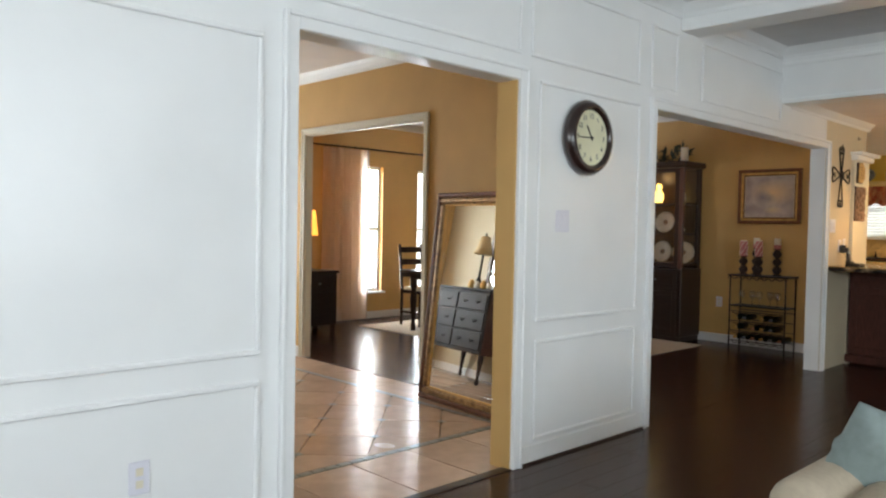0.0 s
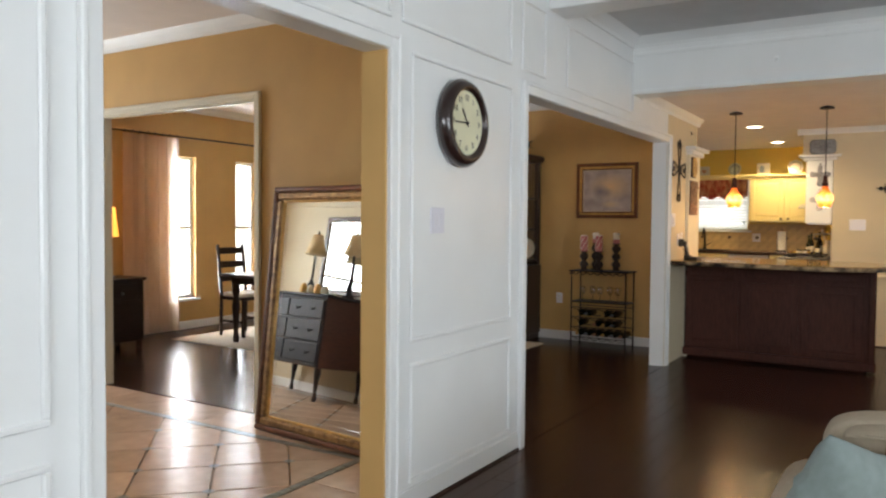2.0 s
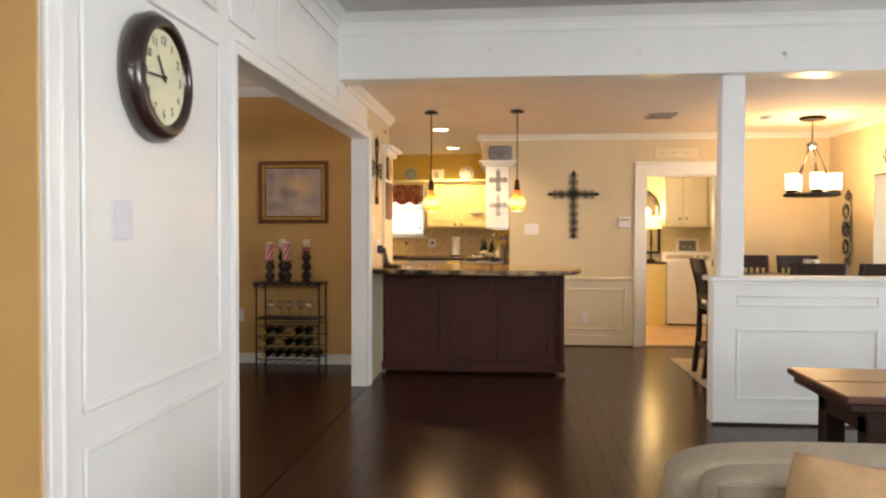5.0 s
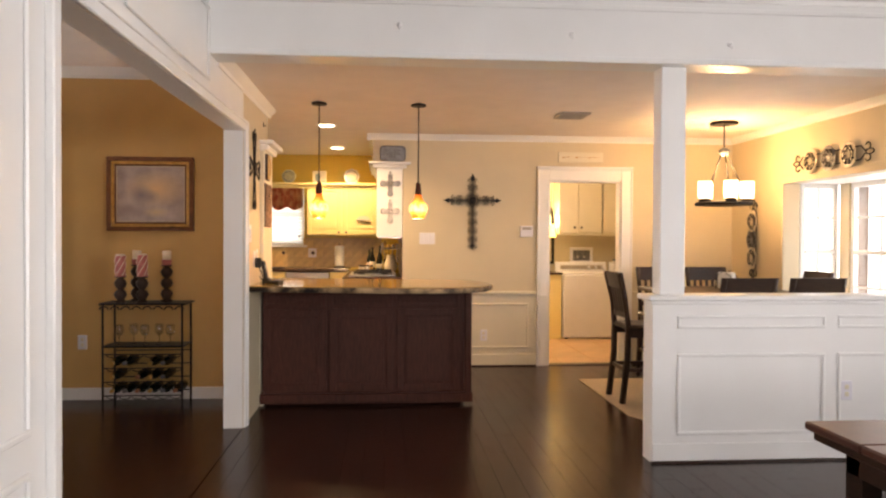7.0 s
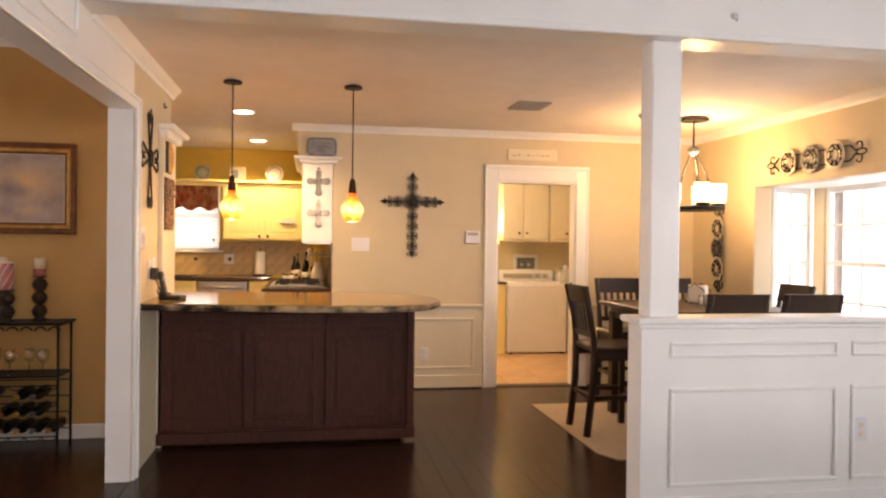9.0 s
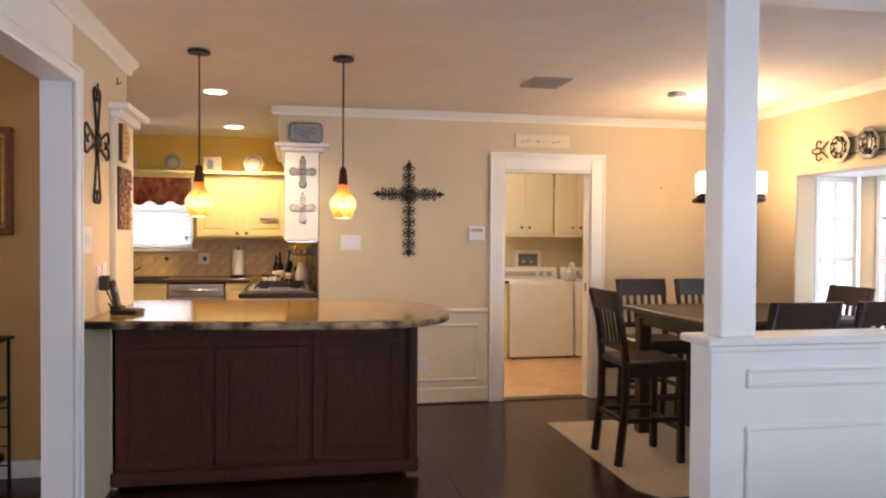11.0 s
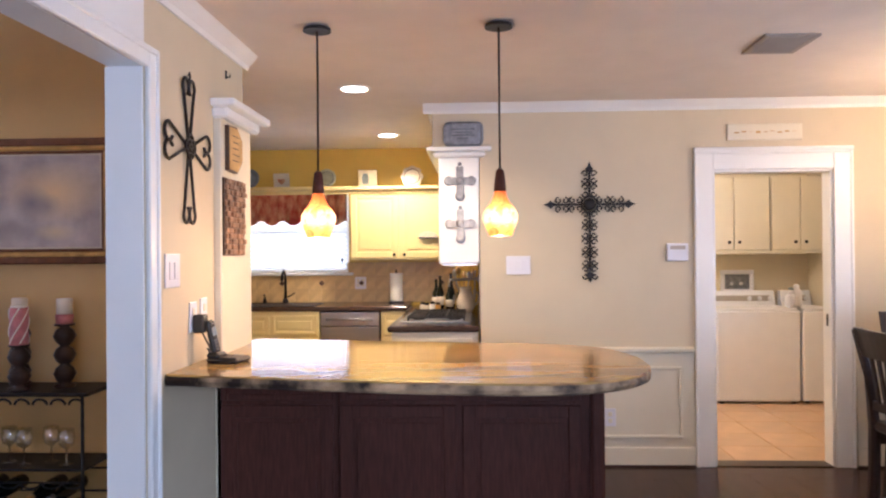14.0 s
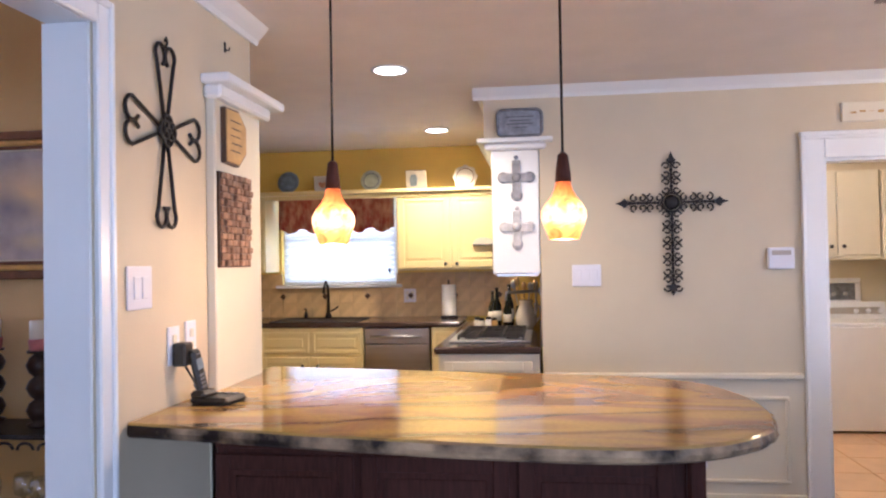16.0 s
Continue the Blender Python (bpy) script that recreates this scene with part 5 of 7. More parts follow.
fc = thing("kitchen_faucet", "dark bronze gooseneck faucet over the sink", "faucet", at=pose(11.90, 3.62, 0.975))
part("spout", tube([(0, 0, 0), (0, 0, 0.22), (-0.02, 0, 0.285), (-0.07, 0, 0.315), (-0.12, 0, 0.28), (-0.13, 0, 0.22)], [0.016, 0.012, 0.011, 0.011, 0.011, 0.015], 10), IRON, fc)
part("base", lathe([(0.03, 0), (0.026, 0.03), (0.016, 0.05)], 16), IRON, fc)
part("lever", tube([(0, -0.02, 0.06), (0, -0.05, 0.075), (-0.01, -0.09, 0.1)], 0.007, 8), IRON, fc)
thing("soap_dispenser", "dark bronze soap pump beside the faucet", "soap dispenser", [lathe([(0.02, 0), (0.016, 0.03), (0.008, 0.06)], 12), tube([(0, 0, 0.06), (0, 0, 0.085), (-0.05, 0, 0.08)], 0.006, 8)], IRON, at=pose(11.90, 3.82, 0.975))
sk = thing("kitchen_sink", "dark inset sink with a thin rim", "sink", [box(-0.21, -0.37, 0, 0.21, -0.35, 0.006), box(-0.21, 0.35, 0, 0.21, 0.37, 0.006), box(-0.21, -0.35, 0, -0.19, 0.35, 0.006), box(0.19, -0.35, 0, 0.21, 0.35, 0.006), box(-0.19, -0.35, 0, 0.19, 0.35, 0.002)], IRON, at=pose(11.66, 3.62, 0.975))
pt = thing("paper_towel_roll", "white paper towel roll on a dark stand", "paper towel", at=pose(11.85, 2.56, 0.975))
part("roll", lathe([(0.058, 0.02), (0.06, 0.03), (0.06, 0.27), (0.058, 0.28)], 24), PAPER, pt)
part("stand", lathe([(0.075, 0), (0.07, 0.015)], 20), IRON, pt)
part("rod", tube([(0, 0, 0.28), (0, 0, 0.32)], 0.007, 8), IRON, pt)
ct = thing("gas_cooktop", "steel gas cooktop with black grates", "cooktop", at=pose(10.55, 2.10, 0.945))
part("tray", box(-0.37, -0.25, 0, 0.37, 0.26, 0.014, 0.006), STEEL, ct)
for gx in (-0.24, 0, 0.24):
    sh = [box(gx - 0.11, y - 0.006, 0.03, gx + 0.11, y + 0.006, 0.044) for y in (-0.2, -0.07, 0.07, 0.2)] + [box(gx + q - 0.006, -0.2, 0.03, gx + q + 0.006, 0.2, 0.044) for q in (-0.10, 0, 0.10)] + [box(gx + q - 0.006, y - 0.006, 0.014, gx + q + 0.006, y + 0.006, 0.03) for q in (-0.1, 0.1) for y in (-0.2, 0.2)]
    part("grate", sh, IRON, ct)
    for y in (-0.13, 0.13):
        part("burner", lathe([(0.045, 0.014), (0.04, 0.026), (0.02, 0.028)], 14, (gx, y, 0)), BLACK, ct)
for k, (bx_, by_, h) in enumerate(((11.25, 2.12, 0.30), (11.32, 2.03, 0.32), (11.22, 2.04, 0.24), (11.36, 2.16, 0.27))):
    b = thing("bottle", "dark glass bottle behind the cooktop", "bottle", group="bottles by the cooktop", at=pose(bx_, by_, 0.945))
    part("glass", lathe([(0.032, 0), (0.034, 0.02), (0.034, h * 0.55), (0.014, h * 0.72), (0.012, h * 0.95)], 14), BOTTLE, b)
    part("label", lathe([(0.0352, h * 0.18), (0.0352, h * 0.42)], 14), CERAMIC, b, "pale label")
    part("cap", lathe([(0.014, h * 0.95), (0.014, h)], 12), IRON, b)
for k, (jx, jy, m_) in enumerate(((11.02, 2.22, CERAMIC), (11.06, 2.13, BRIGHTGOLD), (11.10, 2.26, CERAMIC), (11.14, 2.18, PAPER))):
    j = thing("spice_jar", "small spice jar with a dark lid beside the cooktop", "jar", group="spice jars by the cooktop", at=pose(jx, jy, 0.945))
    part("jar", lathe([(0.022, 0), (0.024, 0.01), (0.024, 0.06), (0.018, 0.07)], 14), m_, j)
    part("lid", lathe([(0.020, 0.07), (0.020, 0.088), (0.001, 0.089)], 12), IRON, j)
cr = thing("utensil_crock", "dark crock holding steel and wooden utensils", "crock", at=pose(11.40, 1.92, 0.945))
part("crock", lathe([(0.06, 0), (0.068, 0.02), (0.065, 0.15), (0.058, 0.155)], 18), BOTTLE, cr)
for k in range(5):
    a = 1.26 * k
    tip = (0.085 * math.cos(a), 0.085 * math.sin(a), 0.30 + 0.02 * (k % 3))
    part("utensil", [tube([(0.02 * math.cos(a), 0.02 * math.sin(a), 0.03), tip], 0.006, 6), blob(tip, (0.022, 0.022, 0.035), 10, 6)], STEEL if k % 2 else BARK, cr)
pf = thing("pot_filler", "folding steel pot filler tap over the cooktop", "tap", at=pose(10.62, 1.789, 1.24))
part("flange", moved(lathe([(0.03, 0), (0.028, 0.01), (0.012, 0.016)], 16), pose(0, 0, 0, -90, 0, 0)), STEEL, pf)
part("arm", tube([(0, 0.01, 0), (0, 0.07, 0), (-0.10, 0.13, 0.0), (-0.16, 0.22, 0.0), (-0.16, 0.225, -0.05)], 0.010, 8), STEEL, pf)
part("valve", tube([(0, 0.05, 0.0), (0, 0.05, 0.045), (0.03, 0.05, 0.05)], 0.007, 8), STEEL, pf)
pi = thing("ceramic_pitcher", "cream ceramic pitcher with a handle", "pitcher", at=pose(11.15, 1.90, 0.945))
part("body", lathe([(0.05, 0), (0.075, 0.04), (0.08, 0.09), (0.06, 0.15), (0.045, 0.18), (0.055, 0.21)], 20), CERAMIC, pi)
part("handle", tube([(0, -0.055, 0.18), (0, -0.10, 0.16), (0, -0.105, 0.09), (0, -0.07, 0.05)], 0.009, 8), CERAMIC, pi)
th2 = thing("utensil_rack", "steel utensil rack with hanging tools", "utensil rack", at=pose(10.9, 1.79, 1.28))
part("bar", tube([(-0.25, 0.03, 0), (0.5, 0.03, 0)], 0.007, 8), STEEL, th2)
for k in range(5):
    part("utensil", [tube([(-0.2 + 0.15 * k, 0.03, 0), (-0.2 + 0.15 * k, 0.035, -0.14)], 0.005, 6), blob((-0.2 + 0.15 * k, 0.035, -0.17), (0.028, 0.012, 0.035), 10, 6)], STEEL, th2)
fb = thing("fruit_bowl", "dark wire basket with yellow fruit", "fruit bowl", at=pose(11.75, 4.30, 0.975))
part("basket", [tube([(r * math.cos(a), r * math.sin(a), z) for a in [2 * math.pi * k / 18 for k in range(18)]], 0.005, 5, True) for r, z in ((0.09, 0.006), (0.12, 0.04), (0.14, 0.08))], IRON, fb)
for k in range(4):
    part("fruit", blob((0.05 * math.cos(k * 1.6), 0.05 * math.sin(k * 1.6), 0.055 + 0.012 * k), (0.04, 0.04, 0.035), 12, 8), mat("lemon_yellow", (0.75, 0.55, 0.12), 0.5) if k == 0 else MATS["lemon_yellow"], fb)

hd = thing("hanging_dish", "pale green oval dish with a dark rim on the cabinet", "dish", at=pose(11.668, 2.245, 1.585))
oval = [(0.085 * math.cos(a), 0.055 * math.sin(a)) for a in [math.pi * k / 14 for k in range(15)]]
part("dish", prism(oval, "x", -0.028, 0.0), CERAMIC, hd)
part("rim", tube([(-0.022, a, -0.004) for a in (-0.088, -0.03, 0.03, 0.088)], 0.006, 6), PEWTER, hd, "dark lower rim")

# pieces on the plate ledge
def ledge_plate(y, r, material, label, shape="round"):
    p = thing("display_plate", label, "plate", group="plates on the ledge", at=pose(11.80, y, 2.055, 0, -78, 0))
    m = pose(r, 0, 0)
    if shape == "round":
        part("dish", moved(lathe([(r * 0.35, 0.0), (r * 0.62, 0.004), (r, 0.022), (r * 0.98, 0.026), (r * 0.62, 0.010), (r * 0.3, 0.007)], 28), m), material, p)
    else:
        sc_ = [((1 + 0.06 * math.cos(8 * a)) * r * math.cos(a), (1 + 0.06 * math.cos(8 * a)) * r * math.sin(a)) for a in [2 * math.pi * k / 40 for k in range(40)]]
        part("dish", moved(prism(sc_, "z", 0.0, 0.014), m), material, p)
    part("pattern", [moved(tube([(r * 0.72 * math.cos(a), r * 0.72 * math.sin(a), 0.017) for a in [2 * math.pi * k / 20 for k in range(20)]], 0.004, 5, True), m)], PEWTER if shape == "round" else WICKER, p)


ledge_plate(3.93, 0.095, BLUEPLATE, "blue-grey round plate on the ledge")
ledge_plate(3.20, 0.09, mat("celadon_plate", (0.48, 0.50, 0.34), 0.3, var=0.15, scale=15), "pale green round plate on the ledge")
ledge_plate(2.40, 0.10, CERAMIC, "scalloped cream plate with a brown pattern", "scallop")
for y, w, lb, kind_ in ((3.62, 0.075, "small cream tile with a red heart on the ledge", 0), (2.81, 0.088, "small cream tile with a blue jug on the ledge", 1)):
    p = thing("picture_tile", lb, "picture tile", group="tiles on the ledge", at=pose(11.80, y, 2.055, 0, -12, 0))
    part("tile_board", box(-0.006, -w, 0, 0.006, w, w * 1.9, 0.004), CERAMIC, p)
    if kind_ == 0:
        part("heart", prism([(0, w * 0.5), (0.035, w * 0.95), (0.03, w * 1.2), (0.012, w * 1.22), (0, w * 1.1), (-0.012, w * 1.22), (-0.03, w * 1.2), (-0.035, w * 0.95)], "x", -0.009, -0.006), VALANCE, p)
    else:
        part("jug", prism([(-0.005, w * 0.4), (0.05, w * 0.4), (0.055, w * 1.1), (0.04, w * 1.5), (0.0, w * 1.5), (-0.01, w * 1.1)], "x", -0.009, -0.006), BLUEPLATE, p)

# phone and charger on the granite
ph = thing("cordless_phone", "black cordless phone standing in its base", "phone", at=pose(7.90, 2.85, 1.0, 0, 0, -12) @ Matrix.Scale(0.88, 4))
part("base", [box(-0.065, -0.10, 0, 0.075, 0.065, 0.028, 0.012), box(-0.065, -0.005, 0.02, 0.025, 0.062, 0.05, 0.012)], BLACK, ph)
HS = pose(-0.018, 0.03, 0.034, -8, -9, 0)
part("handset", moved(box(-0.025, -0.015, 0, 0.025, 0.015, 0.17, 0.010), HS), BLACK, ph, "black handset")
part("screen", moved(box(-0.017, -0.0165, 0.095, 0.017, -0.0145, 0.135), HS), BLUEPLATE, ph)
part("earpiece", moved(box(-0.01, -0.0165, 0.15, 0.01, -0.0145, 0.154), HS), PEWTER, ph)
for i in range(4):
    for j in range(3):
        part("button", moved(box(-0.017 + 0.0125 * j, -0.0165, 0.025 + 0.015 * i, -0.008 + 0.0125 * j, -0.0145, 0.034 + 0.015 * i), HS), PEWTER, ph)
for k in range(3):
    part("base_button", box(0.035, -0.07 + 0.035 * k, 0.027, 0.058, -0.052 + 0.035 * k, 0.031), PEWTER, ph)
cg = thing("power_adapter", "black plug-in power adapter with its cable", "charger")
part("block", box(7.835, 2.915, 1.125, 7.895, 2.96, 1.20, 0.006), BLACK, cg)
part("cable", tube([(7.865, 2.93, 1.125), (7.90, 2.91, 1.06), (7.92, 2.90, 1.008), (7.97, 2.91, 1.006), (7.99, 2.93, 1.03), (7.95, 2.94, 1.05), (7.92, 2.91, 1.02), (7.98, 2.87, 1.006)], 0.004, 6), BLACK, cg)

# ---- laundry room ----
for y0, y1, lb in ((-1.215, -0.445, "white top-loading washing machine"), (-1.57, -1.235, "white clothes dryer beside the washing machine")):
    w = thing("washing_machine", lb, "washing machine", group="laundry machines")
    part("body", box(12.02, y0, 0.02, 12.66, y1, 0.87, 0.012), APPLIANCE, w)
    part("lid", box(12.03, y0 + 0.02, 0.872, 12.52, y1 - 0.02, 0.892, 0.008), APPLIANCE, w)
    part("control_panel", prism([(12.54, 0.872), (12.66, 0.872), (12.66, 1.03), (12.60, 1.03)], "y", y0 + 0.02, y1 - 0.02), APPLIANCE, w)
    part("panel_strip", box(12.548, y0 + 0.08, 0.93, 12.575, y1 - 0.08, 0.985), VENTM, w)
    for k in range(3):
        part("knob", blob((12.555, y0 + 0.08 + 0.1 * k, 0.955), (0.018, 0.026, 0.026), 12, 7), PLASTIC, w)
    for fx in (12.05, 12.58):
        for fy in (y0 + 0.03, y1 - 0.07):
            part("foot", box(fx, fy, 0, fx + 0.04, fy + 0.04, 0.02), BLACK, w)
for y0, ym, y1 in ((-1.07, -0.72, -0.45), (-1.57, -1.36, -1.08)):
    u = thing("laundry_cabinet", "cream laundry wall cabinet with flat doors and dark knobs", "cabinet", group="laundry wall cabinets")
    part("body", box(12.36, y0, 1.43, 12.70, y1, 2.17), WAINS, u)
    for a, b, k in ((y0 + 0.006, ym - 0.004, ym - 0.05), (ym + 0.004, y1 - 0.006, ym + 0.05)):
        d = part("door", box(12.34, a, 1.445, 12.36, b, 2.16, 0.004), WAINS, u)
        part("knob", blob((12.328, k, 1.52), (0.014, 0.016, 0.016), 10, 6), IRON, d, "dark round knob")
    part("light_rail", box(12.335, y0, 1.405, 12.36, y1, 1.432, 0.004), WAINS, u)
lc = thing("laundry_base_cabinet", "cream laundry base cabinet with a dark top", "cabinet")
part("body", box(12.08, -0.43, 0, 12.68, 0.55, 0.87), CREAMCAB, lc)
part("top", box(12.05, -0.44, 0.872, 12.69, 0.57, 0.90, 0.006), DARKCTR, lc)
lt = thing("table_lamp", "glowing table lamp with a yellow shade in the laundry", "table lamp", at=pose(12.42, -0.28, 0.90))
part("base", lathe([(0.07, 0), (0.065, 0.02), (0.015, 0.04), (0.012, 0.2), (0.02, 0.24), (0.01, 0.52)], 18), IRON, lt)
part("shade", lathe([(0.14, 0.48), (0.125, 0.66)], 24), YSHADE, lt, "glowing yellow shade")
lamp("laundry_light", "POINT", 18, (1.0, 0.72, 0.34), pose(12.42, -0.28, 1.62), soft=0.08)
# added ceiling light, hidden above the doorway, to brighten the laundry
lb_ = thing("laundry_ceiling_light", "unseen round laundry ceiling light, added to brighten the room", "ceiling light", [lathe([(0.12, -0.05), (0.15, -0.02), (0.15, 0)], 24)], CAN, at=pose(11.2, 0.3, 2.45))
lamp("laundry_glow", "POINT", 55, (1.0, 0.80, 0.52), pose(11.2, 0.3, 2.33), soft=0.12)
thing("wall_nail", "small dark nail sticking out of the beige wall", "nail", [box(9.925, -1.226, 1.846, 9.94, -1.216, 1.856, 0.002)], IRON)
wb = thing("washer_box", "white recessed water valve box above the washer", "valve box")
part("frame", ring_x(-1.03, -0.69, 1.0, 1.24, 0.045, 12.675, 12.70), PLASTIC, wb)
part("recess", box(12.69, -0.985, 1.045, 12.70, -0.735, 1.195), PEWTER, wb)
part("valve", [blob((12.68, -0.90 + 0.1 * k, 1.10), (0.015, 0.02, 0.02), 10, 6) for k in range(2)], STEEL, wb)
thing("detergent_bottle", "white detergent bottle on the dryer", "bottle", [lathe([(0.05, 0), (0.055, 0.02), (0.055, 0.14), (0.02, 0.19), (0.02, 0.22)], 16)], PLASTIC, at=pose(12.2, -1.25, 0.892))
ar = thing("arched_mirror", "arched mirror in a thick dark frame on the yellow-lit laundry wall", "mirror")
arch = [(-0.12 + 0.32 * math.cos(a), 1.60 + 0.36 * math.sin(a)) for a in [math.pi * k / 18 for k in range(19)]]
part("frame", tube([(12.672, y, z) for y, z in [(0.20, 1.02)] + arch + [(-0.44, 1.02)]], 0.026, 8, True), IRON, ar, "dark arched frame")
part("glass", prism([(0.20, 1.02)] + arch + [(-0.44, 1.02)], "x", 12.684, 12.692), MIRROR, ar)
jug = thing("detergent_jug", "white plastic detergent jug with a handle on the washing machine", "jug", at=pose(12.12, -1.17, 0.892))
part("body", [box(-0.05, -0.045, 0, 0.05, 0.045, 0.13, 0.02), lathe([(0.035, 0.12), (0.02, 0.155), (0.02, 0.17)], 14)], PLASTIC, jug)
part("handle", tube([(-0.045, 0, 0.12), (-0.075, 0, 0.10), (-0.075, 0, 0.05), (-0.045, 0, 0.03)], 0.009, 8), PLASTIC, jug)
part("cap", lathe([(0.024, 0.168), (0.024, 0.195), (0.001, 0.196)], 14), BLUEPLATE, jug, "grey-blue cap")
sb = thing("spray_bottle", "grey-blue spray bottle on the dryer", "bottle", at=pose(12.34, -1.31, 0.892))
part("bottle", lathe([(0.04, 0), (0.045, 0.02), (0.042, 0.11), (0.015, 0.15), (0.014, 0.18)], 16), BLUEPLATE, sb)
part("trigger", [box(-0.06, -0.012, 0.175, 0.03, 0.012, 0.205, 0.006), box(-0.045, -0.006, 0.13, -0.03, 0.006, 0.178, 0.003)], PLASTIC, sb, "white trigger head")
sp_ = thing("strike_plate", "small dark latch plate in the laundry door jamb", "latch", [box(9.985, -0.546, 0.93, 10.01, -0.541, 1.01, 0.001)], IRON)
for y, z in ((1.89, 2.585), (0.88, 2.555), (-0.08, 2.52)):
    hk = thing("ceiling_hook", "small white painted screw-in hook on the beam face", "hook", group="hooks on the beam", at=pose(XF, y, z))
    part("plate", lathe([(0.017, 0.0), (0.016, 0.006), (0.001, 0.008)], 12), WHITE, hk).matrix_local = pose(0, 0, 0, 0, -90, 0)
    part("hook", tube([(-0.006, 0, 0), (-0.03, 0, -0.002), (-0.04, 0, -0.018), (-0.028, 0, -0.032), (-0.016, 0, -0.024)], 0.0045, 6), WHITE, hk)
thing("wall_hook", "small dark hook high on the cream end panel", "hook", [box(8.288, Y1 - 0.006, 2.265, 8.300, Y1, 2.305, 0.002), tube([(8.294, Y1 - 0.006, 2.275), (8.294, Y1 - 0.02, 2.272), (8.294, Y1 - 0.022, 2.285)], 0.003, 6)], IRON)

# ---- dining room things ----
wr = thing("wine_rack_table", "black wrought-iron wine rack console with bottles below", "wine rack")
RX0, RX1, RY0, RY1 = 8.12, 8.42, 3.55, 4.225
for x in (RX0 + 0.015, RX1 - 0.015):
    for y in (RY0 + 0.03, RY1 - 0.03):
        part("leg", tube([(x, y, 0), (x, y, 0.815)], 0.009, 6), IRON, wr)
part("top", [box(RX0, RY0, 0.813, RX1, RY1, 0.83, 0.006)] + [tube([(RX0 - 0.01, RY0 + 0.083 * k + 0.045 + 0.033 * math.cos(a), 0.78 + 0.025 * math.sin(a)) for a in [math.pi * q / 8 for q in range(9)]], 0.006, 5) for k in range(8)], IRON, wr, "black iron top with scrolled apron")
part("glass_shelf", box(RX0 + 0.01, RY0 + 0.02, 0.475, RX1 - 0.01, RY1 - 0.02, 0.487, 0.003), IRON, wr)
for z in (0.09, 0.20, 0.31, 0.42):
    part("rack_rail", [tube([(x, RY0 + 0.03, z), (x, RY1 - 0.03, z)], 0.005, 5) for x in (RX0 + 0.03, RX1 - 0.03)] + [tube([(RX0 + 0.03, RY0 + 0.04 + 0.098 * k + 0.045 * (1 + math.cos(a)), z - 0.004 - 0.022 * math.sin(a)) for a in [math.pi * q / 6 for q in range(7)]], 0.004, 5) for k in range(6)], IRON, wr)
rnd = random.Random(11)
for z in (0.105, 0.215, 0.325):
    for k in range(6):
        if rnd.random() < 0.2:
            continue
        b = thing("wine_bottle", "dark wine bottle lying in the iron rack", "wine bottle", group="bottles in the wine rack", at=pose(RX1 - 0.01, RY0 + 0.085 + 0.098 * k, z + 0.026, 0, -90, 0))
        part("glass", lathe([(0.034, 0), (0.036, 0.01), (0.036, 0.17), (0.015, 0.22), (0.013, 0.285)], 12), BOTTLE, b)
        part("foil", lathe([(0.0145, 0.245), (0.0145, 0.287)], 10), (VALANCE, PEWTER, BRIGHTGOLD)[k % 3], b)
for k in range(5):
    g = thing("wine_glass", "clear stemmed wine glass on the rack shelf", "wine glass", group="glasses on the wine rack", at=pose(RX0 + 0.08 + 0.05 * (k % 2), RY0 + 0.14 + 0.1 * k, 0.487))
    part("bowl", lathe([(0.008, 0.075), (0.03, 0.09), (0.038, 0.12), (0.033, 0.165)], 16), WINEGLASS, g)
    part("stem", lathe([(0.032, 0), (0.03, 0.004), (0.005, 0.01), (0.005, 0.075)], 14), WINEGLASS, g)


def candlestick(x, y, balls, r, ch_, striped):
    c = thing("candle_holder", "dark stacked-ball candlestick with a pillar candle", "candlestick", group="candlesticks on the wine rack", at=pose(x, y, 0.83))
    prof = [(0.045, 0), (0.05, 0.012), (0.025, 0.02)]
    for k in range(balls):
        z = 0.02 + 2 * r * 0.88 * k
        prof += [(r * 0.75, z + r * 0.3), (r, z + r * 0.88), (r * 0.75, z + r * 1.46), (r * 0.4, z + r * 1.74)]
    top = prof[-1][1]
    prof += [(0.045, top + 0.006), (0.045, top + 0.014)]
    part("stick", lathe(prof, 18), ESPRESSO, c, "dark turned balls")
    z = top + 0.014
    if striped:
        part("candle", lathe([(0.04, z), (0.04, z + ch_ * 0.95)], 18), PINK, c, "pink candle body")
        for k in range(5):
            a0 = 2 * math.pi * k / 5
            part("stripe", tube([(0.037 * math.cos(a0 + q * 0.28), 0.037 * math.sin(a0 + q * 0.28), z + 0.008 + (ch_ * 0.9) * q / 9) for q in range(10)], 0.0075, 5, False, 0.5), CANDLE, c, "pale spiral stripe")
    else:
        part("candle", lathe([(0.036, z), (0.04, z + ch_ * 0.35), (0.036, z + ch_ * 0.4)], 18), PINK, c, "red band at the foot")
    part("candle_top", lathe([(0.035, z + ch_ * (0.95 if striped else 0.4)), (0.035, z + ch_), (0.03, z + ch_ + 0.003)], 18), CANDLE, c, "pale candle top")


candlestick(8.20, 4.08, 2, 0.05, 0.175, True)
candlestick(8.20, 3.91, 2, 0.05, 0.18, True)
candlestick(8.35, 4.00, 3, 0.05, 0.115, False)
candlestick(8.28, 3.74, 3, 0.05, 0.115, False)

